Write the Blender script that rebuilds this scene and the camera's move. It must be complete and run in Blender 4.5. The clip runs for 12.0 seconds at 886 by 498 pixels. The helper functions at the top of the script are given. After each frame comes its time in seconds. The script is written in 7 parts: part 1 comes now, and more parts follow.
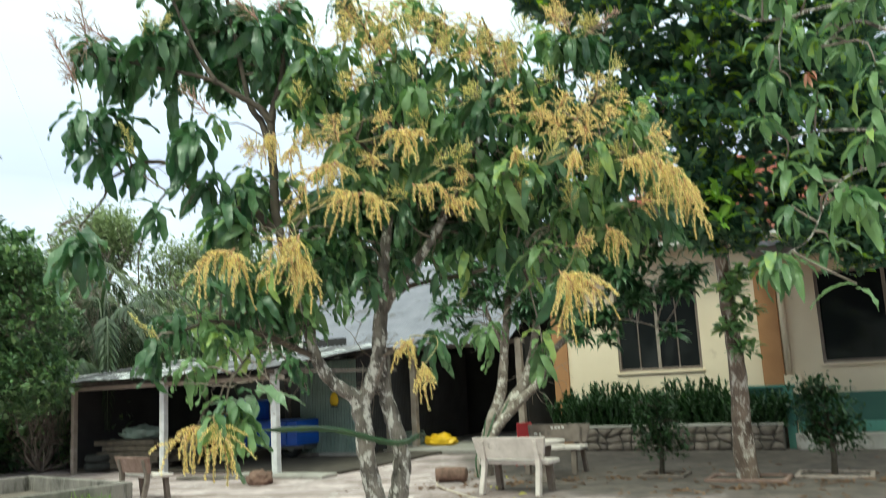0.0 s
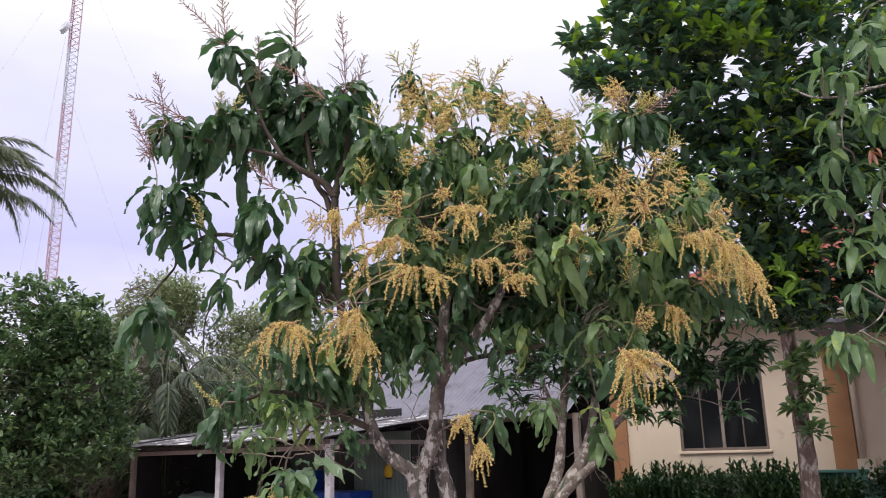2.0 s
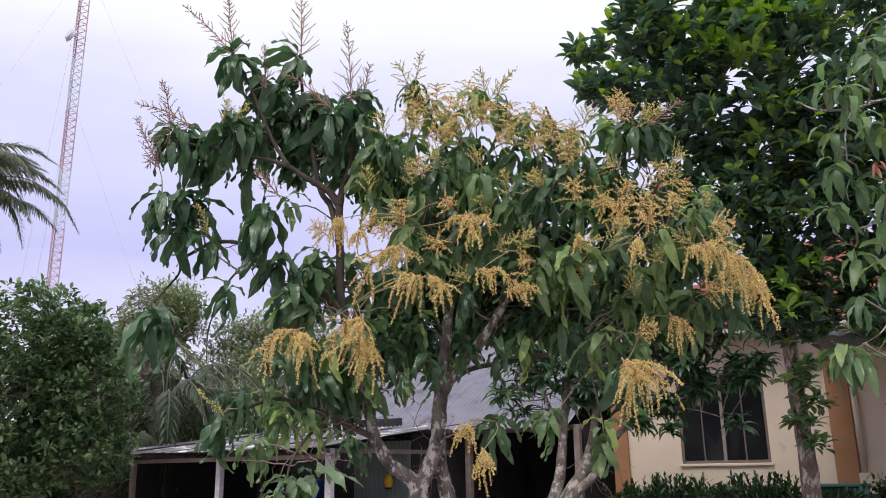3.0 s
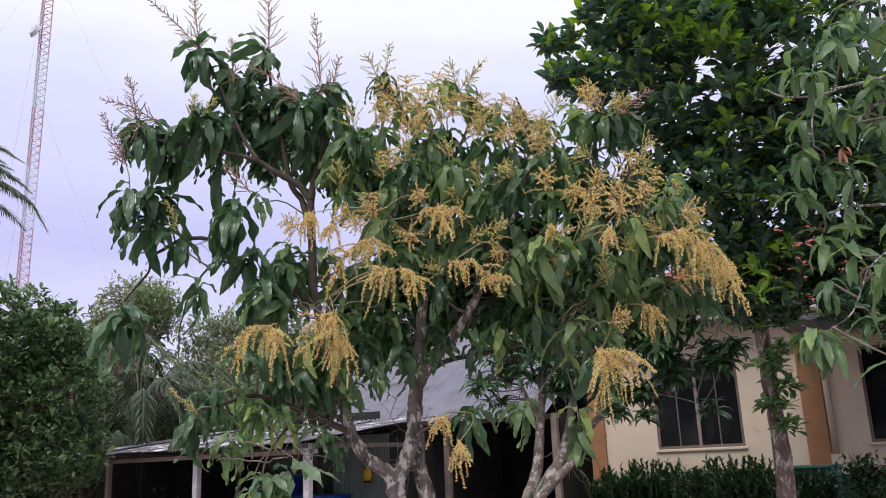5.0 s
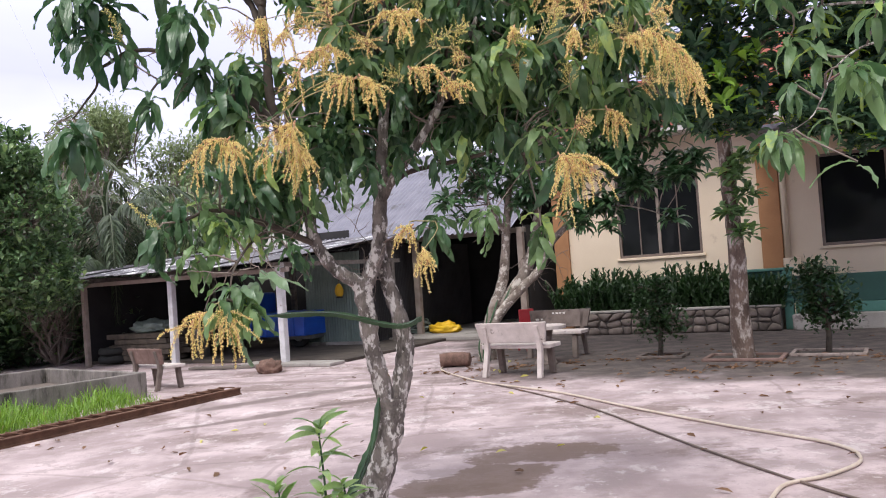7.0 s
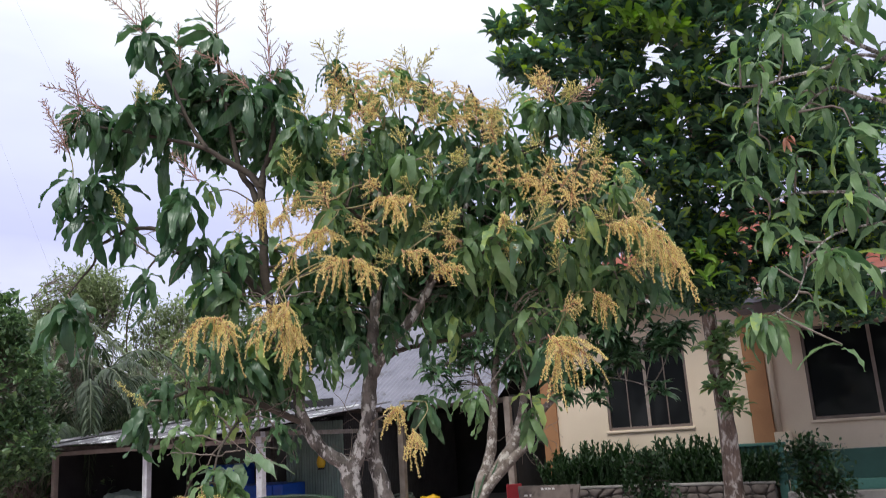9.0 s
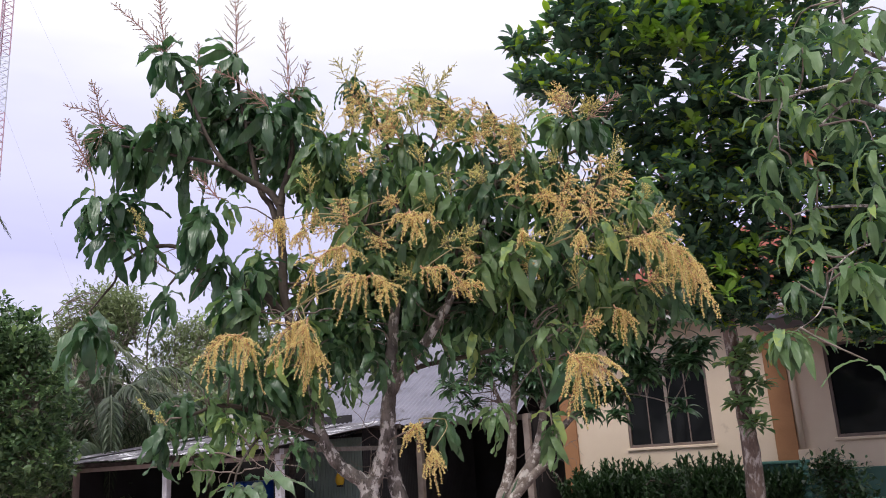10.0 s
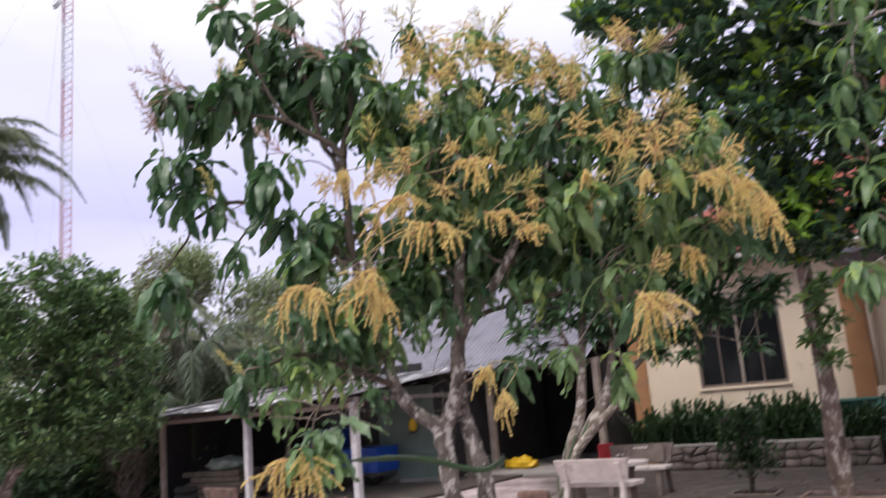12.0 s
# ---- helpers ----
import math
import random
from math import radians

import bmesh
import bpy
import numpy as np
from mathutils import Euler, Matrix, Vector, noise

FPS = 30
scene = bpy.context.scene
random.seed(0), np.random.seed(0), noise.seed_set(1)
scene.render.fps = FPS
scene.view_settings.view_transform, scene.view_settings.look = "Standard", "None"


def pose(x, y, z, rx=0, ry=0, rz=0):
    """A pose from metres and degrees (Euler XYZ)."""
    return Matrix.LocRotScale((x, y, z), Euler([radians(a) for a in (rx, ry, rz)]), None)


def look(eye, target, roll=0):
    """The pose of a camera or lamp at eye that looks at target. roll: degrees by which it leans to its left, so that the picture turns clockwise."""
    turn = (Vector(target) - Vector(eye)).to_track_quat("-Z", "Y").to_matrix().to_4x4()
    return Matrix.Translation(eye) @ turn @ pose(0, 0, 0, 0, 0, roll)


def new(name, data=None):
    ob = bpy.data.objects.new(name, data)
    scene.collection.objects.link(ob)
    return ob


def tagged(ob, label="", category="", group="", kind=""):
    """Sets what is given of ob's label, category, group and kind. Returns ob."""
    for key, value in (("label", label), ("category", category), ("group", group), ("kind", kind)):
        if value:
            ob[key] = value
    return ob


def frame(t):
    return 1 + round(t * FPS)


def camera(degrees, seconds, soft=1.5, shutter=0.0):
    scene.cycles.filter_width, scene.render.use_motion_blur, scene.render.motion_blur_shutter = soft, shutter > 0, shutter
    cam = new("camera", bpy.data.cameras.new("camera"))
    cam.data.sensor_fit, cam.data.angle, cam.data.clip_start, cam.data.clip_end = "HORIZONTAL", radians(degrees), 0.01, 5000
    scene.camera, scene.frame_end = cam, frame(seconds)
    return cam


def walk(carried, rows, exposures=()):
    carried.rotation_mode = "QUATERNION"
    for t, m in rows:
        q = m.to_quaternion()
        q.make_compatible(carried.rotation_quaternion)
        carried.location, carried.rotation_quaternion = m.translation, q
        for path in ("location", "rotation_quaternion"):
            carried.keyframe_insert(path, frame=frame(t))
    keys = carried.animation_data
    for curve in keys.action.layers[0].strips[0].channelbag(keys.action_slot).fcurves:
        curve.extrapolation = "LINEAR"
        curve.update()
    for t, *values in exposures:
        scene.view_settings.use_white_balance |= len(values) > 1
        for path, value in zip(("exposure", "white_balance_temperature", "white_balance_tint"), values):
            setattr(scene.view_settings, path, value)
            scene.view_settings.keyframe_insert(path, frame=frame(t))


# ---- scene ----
EYE = 1.6  # height of the hand-held camera
cam = camera(57.03, 12.0, soft=0.95, shutter=0.6)


def held(x, y, z, yaw, pitch, roll):
    return pose(x, y, EYE + z, 90 + pitch, roll, yaw)


PATH = [
    (0.0, held(0.006, 0.033, -0.014, 0.00, 9.36, 2.89)),
    (0.5, held(-0.003, 0.010, 0.017, 1.12, 13.31, 2.22)),
    (1.0, held(-0.005, 0.015, 0.013, 2.15, 14.16, 1.97)),
    (1.5, held(0.004, -0.001, 0.006, 3.05, 14.25, 2.17)),
    (2.0, held(-0.001, -0.017, 0.001, 3.77, 14.42, 1.37)),
    (2.5, held(-0.010, -0.021, -0.010, 3.86, 14.95, 0.31)),
    (3.0, held(-0.014, -0.024, -0.007, 3.75, 15.12, 0.85)),
    (5.0, held(0.000, -0.012, -0.002, 2.34, 14.52, 2.32)),
    (5.5, held(0.011, -0.004, -0.012, 1.15, 12.46, 2.19)),
    (6.0, held(0.011, 0.005, -0.034, 0.70, 6.79, 2.98)),
    (6.5, held(0.017, 0.025, -0.057, 0.73, 2.25, 3.64)),
    (6.7, held(0.023, 0.034, -0.058, 0.55, 1.54, 3.76)),
    (8.3, held(0.007, 0.015, -0.000, -0.83, 8.84, 4.49)),
    (8.5, held(0.006, 0.006, 0.010, -0.89, 10.52, 4.25)),
    (9.0, held(-0.003, -0.010, 0.024, -0.82, 13.29, 3.45)),
    (9.5, held(-0.002, -0.011, 0.025, -0.21, 14.44, 3.28)),
    (10.0, held(-0.006, -0.004, 0.027, 0.47, 14.50, 3.38)),
    (10.5, held(-0.008, -0.003, 0.028, 0.90, 14.18, 3.74)),
    (11.0, held(-0.010, -0.009, 0.026, 1.44, 13.91, 4.02)),
    (11.5, held(-0.008, -0.010, 0.026, 2.46, 13.51, 4.40)),
    (11.75, held(-0.011, -0.009, 0.018, 3.25, 13.05, 4.55)),
    (12.0, held(-0.014, -0.009, 0.009, 5.29, 11.25, 4.65)),
]
EXPOSURES = [(0.0, 0.82, 6800, -22), (0.5, 0.44, 6700, -4), (1.0, 0.38, 6580, -2), (1.5, 0.38, 6620, 8), (2.5, 0.33, 6640, 10), (3.0, 0.25, 6480, 10), (5.0, 0.22, 6420, 10), (5.5, 0.30, 6370, 10), (6.0, 0.68, 6700, 16), (6.5, 0.74, 6600, 14), (8.5, 0.70, 6380, -6), (9.0, 0.42, 6380, 4), (9.5, 0.37, 6440, 12), (10.5, 0.39, 6600, 10), (12.0, 0.46, 6670, 10)]
walk(cam, PATH, EXPOSURES)

# ---------------------------------------------------------------- light
world = bpy.data.worlds.new("overcast")
scene.world = world
world.use_nodes = True
wn, wl = world.node_tree.nodes, world.node_tree.links
wn.clear()
w_out = wn.new("ShaderNodeOutputWorld")
w_bg = wn.new("ShaderNodeBackground")
w_co = wn.new("ShaderNodeTexCoord")
w_sep = wn.new("ShaderNodeSeparateXYZ")
w_ramp = wn.new("ShaderNodeValToRGB")
w_noise = wn.new("ShaderNodeTexNoise")
w_map = wn.new("ShaderNodeMapping")
w_add = wn.new("ShaderNodeMath")
w_sky = wn.new("ShaderNodeTexSky")
w_dim = wn.new("ShaderNodeVectorMath")
w_mix = wn.new("ShaderNodeMix")
w_sky.sky_type, w_sky.sun_disc = "NISHITA", False
w_sky.sun_elevation, w_sky.sun_rotation = radians(52), radians(200)
w_dim.operation = "SCALE"
w_dim.inputs["Scale"].default_value = 0.1
w_mix.data_type = "RGBA"
w_mix.inputs["Factor"].default_value = 0.9
w_map.inputs["Scale"].default_value = (1.0, 1.0, 3.5)
w_noise.inputs["Scale"].default_value = 2.2
w_noise.inputs["Detail"].default_value = 5
w_add.operation = "MULTIPLY_ADD"
w_add.inputs[1].default_value = 0.26
w_ramp.color_ramp.elements[0].position = 0.05
w_ramp.color_ramp.elements[0].color = (0.80, 0.78, 0.86, 1)
w_ramp.color_ramp.elements[1].position = 0.75
w_ramp.color_ramp.elements[1].color = (0.95, 0.95, 0.98, 1)
for p, c in ((0.24, (0.81, 0.79, 0.93, 1)), (0.36, (0.55, 0.54, 0.85, 1)), (0.52, (0.70, 0.70, 0.94, 1)), (0.62, (0.90, 0.90, 0.97, 1))):
    e = w_ramp.color_ramp.elements.new(p)
    e.color = c
wl.new(w_co.outputs["Generated"], w_sep.inputs[0])
wl.new(w_co.outputs["Generated"], w_map.inputs[0])
wl.new(w_map.outputs[0], w_noise.inputs["Vector"])
wl.new(w_noise.outputs["Fac"], w_add.inputs[0])
wl.new(w_sep.outputs["Z"], w_add.inputs[2])
wl.new(w_add.outputs[0], w_ramp.inputs[0])
wl.new(w_sky.outputs[0], w_dim.inputs[0])
wl.new(w_dim.outputs[0], w_mix.inputs["A"])
wl.new(w_ramp.outputs[0], w_mix.inputs["B"])
wl.new(w_mix.outputs["Result"], w_bg.inputs["Color"])
wl.new(w_bg.outputs[0], w_out.inputs[0])
w_bg.inputs["Strength"].default_value = 1.0

sun = new("sun", bpy.data.lights.new("sun", "SUN"))
sun.data.energy, sun.data.angle, sun.data.color = 1.4, radians(25), (1.0, 0.97, 0.92)
sun.matrix_world = look((-4, -9, 16), (0, 0, 0))


# ---------------------------------------------------------------- materials
def mat(name, dark, light, scale=6.0, fine=60.0, rough=0.7, bump=0.3, metal=0.0, spots=None, spot_scale=3.0, spot_at=0.6, spot_soft=0.06, vary=0.0, stretch=(1, 1, 1)):
    """Two scales of noise between two colours, a third colour in blotches, and fine relief."""
    m = bpy.data.materials.new(name)
    m.use_nodes = True
    n, l = m.node_tree.nodes, m.node_tree.links
    b = n["Principled BSDF"]
    co = n.new("ShaderNodeTexCoord")
    mp = n.new("ShaderNodeMapping")
    mp.inputs["Scale"].default_value = stretch
    l.new(co.outputs["Object"], mp.inputs[0])
    a, f = n.new("ShaderNodeTexNoise"), n.new("ShaderNodeTexNoise")
    a.inputs["Scale"].default_value, a.inputs["Detail"].default_value = scale, 6
    f.inputs["Scale"].default_value, f.inputs["Detail"].default_value = fine, 3
    for t in (a, f):
        l.new(mp.outputs[0], t.inputs["Vector"])
    s = n.new("ShaderNodeMath")
    s.operation = "MULTIPLY_ADD"
    s.inputs[1].default_value = 0.35
    l.new(f.outputs["Fac"], s.inputs[0])
    l.new(a.outputs["Fac"], s.inputs[2])
    r = n.new("ShaderNodeMapRange")
    r.inputs["From Min"].default_value, r.inputs["From Max"].default_value = 0.42, 0.92
    l.new(s.outputs[0], r.inputs["Value"])
    x = n.new("ShaderNodeMix")
    x.data_type = "RGBA"
    x.inputs["A"].default_value, x.inputs["B"].default_value = (*dark, 1), (*light, 1)
    l.new(r.outputs[0], x.inputs["Factor"])
    colour = x.outputs["Result"]
    if spots:
        q = n.new("ShaderNodeTexNoise")
        q.inputs["Scale"].default_value, q.inputs["Detail"].default_value = spot_scale, 7
        q.inputs["Roughness"].default_value = 0.65
        l.new(mp.outputs[0], q.inputs["Vector"])
        g = n.new("ShaderNodeMapRange")
        g.inputs["From Min"].default_value, g.inputs["From Max"].default_value = spot_at, spot_at + spot_soft
        l.new(q.outputs["Fac"], g.inputs["Value"])
        y = n.new("ShaderNodeMix")
        y.data_type = "RGBA"
        y.inputs["B"].default_value = (*spots, 1)
        l.new(colour, y.inputs["A"])
        l.new(g.outputs[0], y.inputs["Factor"])
        colour = y.outputs["Result"]
    if vary:
        o, h = n.new("ShaderNodeObjectInfo"), n.new("ShaderNodeHueSaturation")
        v = n.new("ShaderNodeMapRange")
        v.inputs["To Min"].default_value, v.inputs["To Max"].default_value = 1 - vary, 1 + vary
        l.new(o.outputs["Random"], v.inputs["Value"])
        l.new(v.outputs[0], h.inputs["Value"])
        l.new(colour, h.inputs["Color"])
        colour = h.outputs[0]
    l.new(colour, b.inputs["Base Color"])
    b.inputs["Roughness"].default_value, b.inputs["Metallic"].default_value = rough, metal
    if bump:
        p = n.new("ShaderNodeBump")
        p.inputs["Strength"].default_value, p.inputs["Distance"].default_value = bump, 0.01
        l.new(s.outputs[0], p.inputs["Height"])
        l.new(p.outputs[0], b.inputs["Normal"])
    return m


def leaf_mat(name, dark, light, young=None, young_at=0.9, rough=0.42, through_leaf=0.25, rich=1.2, gloss=0.5):
    """Leaf: colour by leaf, paler midrib tone by noise, some light let through."""
    m = bpy.data.materials.new(name)
    m.use_nodes = True
    n, l = m.node_tree.nodes, m.node_tree.links
    b, out = n["Principled BSDF"], n["Material Output"]
    g, o = n.new("ShaderNodeNewGeometry"), n.new("ShaderNodeObjectInfo")
    add, fr = n.new("ShaderNodeMath"), n.new("ShaderNodeMath")
    fr.operation = "FRACT"
    l.new(g.outputs["Random Per Island"], add.inputs[0])
    l.new(o.outputs["Random"], add.inputs[1])
    l.new(add.outputs[0], fr.inputs[0])
    co, t = n.new("ShaderNodeTexCoord"), n.new("ShaderNodeTexNoise")
    t.inputs["Scale"].default_value, t.inputs["Detail"].default_value = 14, 4
    l.new(co.outputs["Object"], t.inputs["Vector"])
    k = n.new("ShaderNodeMath")
    k.operation = "MULTIPLY_ADD"
    k.inputs[1].default_value = 0.5
    l.new(t.outputs["Fac"], k.inputs[0])
    h = n.new("ShaderNodeMath")
    h.operation = "MULTIPLY"
    h.inputs[1].default_value = 0.7
    l.new(fr.outputs[0], h.inputs[0])
    l.new(h.outputs[0], k.inputs[2])
    r = n.new("ShaderNodeValToRGB")
    r.color_ramp.elements[0].position, r.color_ramp.elements[0].color = 0.15, (*dark, 1)
    r.color_ramp.elements[1].position, r.color_ramp.elements[1].color = 0.85, (*light, 1)
    if young:
        e = r.color_ramp.elements.new(young_at)
        e.color = (*light, 1)
        e = r.color_ramp.elements.new(min(0.995, young_at + 0.04))
        e.color = (*young, 1)
    l.new(k.outputs[0], r.inputs[0])
    l.new(r.outputs[0], b.inputs["Base Color"])
    b.inputs["Roughness"].default_value = rough
    b.inputs["Specular IOR Level"].default_value = gloss
    w = n.new("ShaderNodeTexWave")
    w.inputs["Scale"].default_value, w.inputs["Distortion"].default_value = 18, 4
    l.new(co.outputs["Object"], w.inputs["Vector"])
    p = n.new("ShaderNodeBump")
    p.inputs["Strength"].default_value, p.inputs["Distance"].default_value = 0.25, 0.004
    l.new(w.outputs["Fac"], p.inputs["Height"])
    l.new(p.outputs[0], b.inputs["Normal"])
    tr, mx = n.new("ShaderNodeBsdfTranslucent"), n.new("ShaderNodeMixShader")
    hs = n.new("ShaderNodeHueSaturation")
    hs.inputs["Saturation"].default_value, hs.inputs["Value"].default_value = rich, 1.6
    l.new(r.outputs[0], hs.inputs["Color"])
    l.new(hs.outputs[0], tr.inputs["Color"])
    mx.inputs[0].default_value = through_leaf
    l.new(b.outputs[0], mx.inputs[1])
    l.new(tr.outputs[0], mx.inputs[2])
    l.new(mx.outputs[0], out.inputs["Surface"])
    return m


M_LEAF = leaf_mat("mango_leaf", (0.024, 0.068, 0.034), (0.098, 0.180, 0.082), rough=0.30, through_leaf=0.27, gloss=0.6)
M_LEAF_SUN = leaf_mat("mango_leaf_mid", (0.050, 0.110, 0.046), (0.235, 0.35, 0.155), (0.34, 0.44, 0.15), 0.88, rough=0.34, through_leaf=0.33, gloss=0.5)
M_YOUNG = leaf_mat("young_pink_leaf", (0.30, 0.12, 0.08), (0.45, 0.22, 0.15))
M_LEAF_PALE = leaf_mat("mango_leaf_pale", (0.060, 0.118, 0.074), (0.22, 0.315, 0.19), (0.32, 0.44, 0.13), 0.92, rough=0.28, through_leaf=0.3)
M_LEAF_SIDE = leaf_mat("side_mango_leaf", (0.048, 0.106, 0.050), (0.20, 0.305, 0.14), (0.30, 0.40, 0.11), 0.90, rough=0.36, through_leaf=0.33)
M_LEAF_DARK = leaf_mat("broad_leaf", (0.030, 0.066, 0.048), (0.125, 0.212, 0.122), (0.28, 0.42, 0.08), 0.83, rough=0.25, through_leaf=0.32)
M_LEAF_SMALL = leaf_mat("small_leaf", (0.032, 0.066, 0.036), (0.165, 0.255, 0.115), (0.26, 0.36, 0.15), 0.86, rough=0.30)
M_LEAF_SAPLING = leaf_mat("sapling_leaf", (0.10, 0.19, 0.055), (0.30, 0.42, 0.16), rough=0.35, through_leaf=0.3)
M_LEAF_NEW = leaf_mat("fresh_leaf", (0.11, 0.22, 0.035), (0.26, 0.42, 0.08), rough=0.32, through_leaf=0.3)
M_LEAF_HEDGE = leaf_mat("hedge_leaf", (0.011, 0.030, 0.012), (0.038, 0.078, 0.027))
M_LEAF_FAR = leaf_mat("far_leaf", (0.12, 0.16, 0.08), (0.30, 0.35, 0.19))
M_PALM = leaf_mat("palm_leaf", (0.055, 0.07, 0.045), (0.17, 0.20, 0.115))
M_PALM_DARK = leaf_mat("dark_palm_leaf", (0.020, 0.034, 0.020), (0.075, 0.105, 0.055))
M_GRASS = leaf_mat("grass_blade", (0.09, 0.18, 0.03), (0.24, 0.38, 0.07), (0.30, 0.30, 0.12), 0.93)
M_CACTUS = mat("cactus_skin", (0.018, 0.052, 0.022), (0.055, 0.115, 0.048), 9, 70, 0.5, 0.2)
M_BLOOM = leaf_mat("mango_blossom", (0.66, 0.55, 0.23), (0.88, 0.80, 0.44), rough=0.8, through_leaf=0.5, rich=0.8)
M_BLOOM_GREEN = leaf_mat("mango_blossom_young", (0.60, 0.58, 0.20), (0.90, 0.82, 0.38), rough=0.8, through_leaf=0.35, rich=0.9)
M_STALK_GREEN = mat("green_flower_stalk", (0.30, 0.24, 0.12), (0.42, 0.38, 0.20), 20, 90, 0.7, 0.1)
M_BLOOM_OLD = leaf_mat("mango_bud", (0.40, 0.37, 0.25), (0.58, 0.52, 0.37), rough=0.8, through_leaf=0.2, rich=0.9)
M_BUD_STALK = mat("bud_stalk", (0.36, 0.16, 0.16), (0.50, 0.30, 0.25), 20, 90, 0.7, 0.1)
M_STALK = mat("flower_stalk", (0.48, 0.22, 0.14), (0.64, 0.42, 0.24), 20, 90, 0.7, 0.1)
M_BARK = mat("mango_bark", (0.032, 0.026, 0.023), (0.27, 0.23, 0.21), 14, 90, 0.9, 1.0, spots=(0.56, 0.52, 0.50), spot_scale=22, spot_at=0.51, spot_soft=0.07, stretch=(1, 1, 0.55))
M_BARK_DARK = mat("dark_bark", (0.045, 0.035, 0.030), (0.12, 0.095, 0.075), 9, 70, 0.9, 0.8)
M_BARK_PALE = mat("pale_bark", (0.08, 0.055, 0.042), (0.36, 0.30, 0.26), 7, 60, 0.9, 0.9, spots=(0.56, 0.51, 0.46), spot_scale=8, spot_at=0.54)
M_BARK_RED = mat("reddish_bark", (0.06, 0.038, 0.030), (0.23, 0.16, 0.13), 6, 60, 0.9, 1.0, spots=(0.52, 0.45, 0.41), spot_scale=11, spot_at=0.50, spot_soft=0.12, stretch=(1, 1, 0.5))
M_TWIG = mat("dry_twig", (0.16, 0.12, 0.10), (0.32, 0.26, 0.23), 9, 60, 0.9, 0.4)
M_CREAM = mat("cream_paint", (0.70, 0.56, 0.43), (0.80, 0.66, 0.52), 1.2, 40, 0.8, 0.15, spots=(0.60, 0.47, 0.36), spot_scale=0.9, spot_at=0.62)
M_ORANGE = mat("orange_paint", (0.34, 0.16, 0.075), (0.44, 0.22, 0.105), 2, 40, 0.75, 0.15)
M_TEAL = mat("teal_paint", (0.009, 0.042, 0.036), (0.022, 0.075, 0.062), 2, 40, 0.6, 0.15)
M_TEAL_LIGHT = mat("pale_teal_paint", (0.035, 0.115, 0.098), (0.07, 0.18, 0.15), 2, 40, 0.6, 0.15)
M_CEMENT = mat("cement", (0.24, 0.215, 0.20), (0.42, 0.385, 0.365), 2.5, 50, 0.9, 0.4, spots=(0.15, 0.13, 0.12), spot_scale=1.6, spot_at=0.6)
M_TANK = mat("damp_cement", (0.11, 0.095, 0.088), (0.29, 0.255, 0.24), 2.5, 50, 0.9, 0.4, spots=(0.05, 0.045, 0.038), spot_scale=2.2, spot_at=0.50, spot_soft=0.14, stretch=(1.6, 1.6, 0.5))
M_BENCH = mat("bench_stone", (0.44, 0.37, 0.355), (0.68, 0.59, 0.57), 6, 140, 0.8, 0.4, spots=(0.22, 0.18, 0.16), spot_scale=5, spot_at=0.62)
# darker bench stone, for one bench, front legs, pedestal and a kerb
M_BENCH_DARK = mat("dark_bench_stone", (0.10, 0.075, 0.065), (0.23, 0.18, 0.16), 5, 140, 0.85, 0.4, spots=(0.10, 0.08, 0.07), spot_scale=4, spot_at=0.58)
M_BENCH_MID = mat("stained_bench_stone", (0.20, 0.15, 0.13), (0.46, 0.37, 0.34), 9, 140, 0.85, 0.4, spots=(0.14, 0.10, 0.09), spot_scale=7, spot_at=0.58)
# brown stone, toned down a little for the tree shade over the planter
M_STONE = mat("wall_stone", (0.10, 0.078, 0.068), (0.22, 0.175, 0.155), 5, 60, 0.9, 0.7, vary=0.3)
M_MORTAR = mat("dark_mortar", (0.06, 0.05, 0.045), (0.13, 0.11, 0.10), 6, 60, 0.95, 0.5)
M_ROOF = mat("weathered_roof_sheet", (0.15, 0.145, 0.19), (0.25, 0.24, 0.30), 1.5, 30, 0.6, 0.2, spots=(0.12, 0.11, 0.13), spot_scale=1.2, spot_at=0.58)
M_ZINC = mat("zinc_sheet", (0.085, 0.075, 0.088), (0.21, 0.195, 0.225), 2, 30, 0.5, 0.2, metal=0.3, spots=(0.80, 0.79, 0.82), spot_scale=1.7, spot_at=0.55)
M_WALL_SHEET = mat("green_grey_sheet", (0.14, 0.19, 0.17), (0.22, 0.28, 0.25), 2, 30, 0.55, 0.2, metal=0.3)
# near-black: the shade inside carport, shed and house is put into this colour
M_SHADE_SHEET = mat("shade_dark_sheet", (0.016, 0.015, 0.016), (0.042, 0.037, 0.04), 2, 30, 0.8, 0.2)
M_POST = mat("whitewashed_post", (0.46, 0.43, 0.45), (0.72, 0.70, 0.73), 5, 60, 0.85, 0.3, spots=(0.30, 0.24, 0.22), spot_scale=4, spot_at=0.62)
M_POST_OLD = mat("old_post", (0.22, 0.17, 0.145), (0.38, 0.31, 0.275), 5, 60, 0.9, 0.4)
M_TIMBER = mat("grey_timber", (0.10, 0.082, 0.072), (0.23, 0.195, 0.175), 4, 50, 0.9, 0.4, stretch=(0.3, 3, 3))
M_RUST = mat("rusty_steel", (0.085, 0.04, 0.026), (0.19, 0.10, 0.065), 8, 90, 0.85, 0.4, metal=0.2)
M_TILE = mat("red_roof_tile", (0.36, 0.11, 0.08), (0.52, 0.20, 0.15), 4, 60, 0.7, 0.3)
M_FRAME = mat("window_frame", (0.14, 0.10, 0.085), (0.22, 0.17, 0.15), 5, 60, 0.5, 0.1)
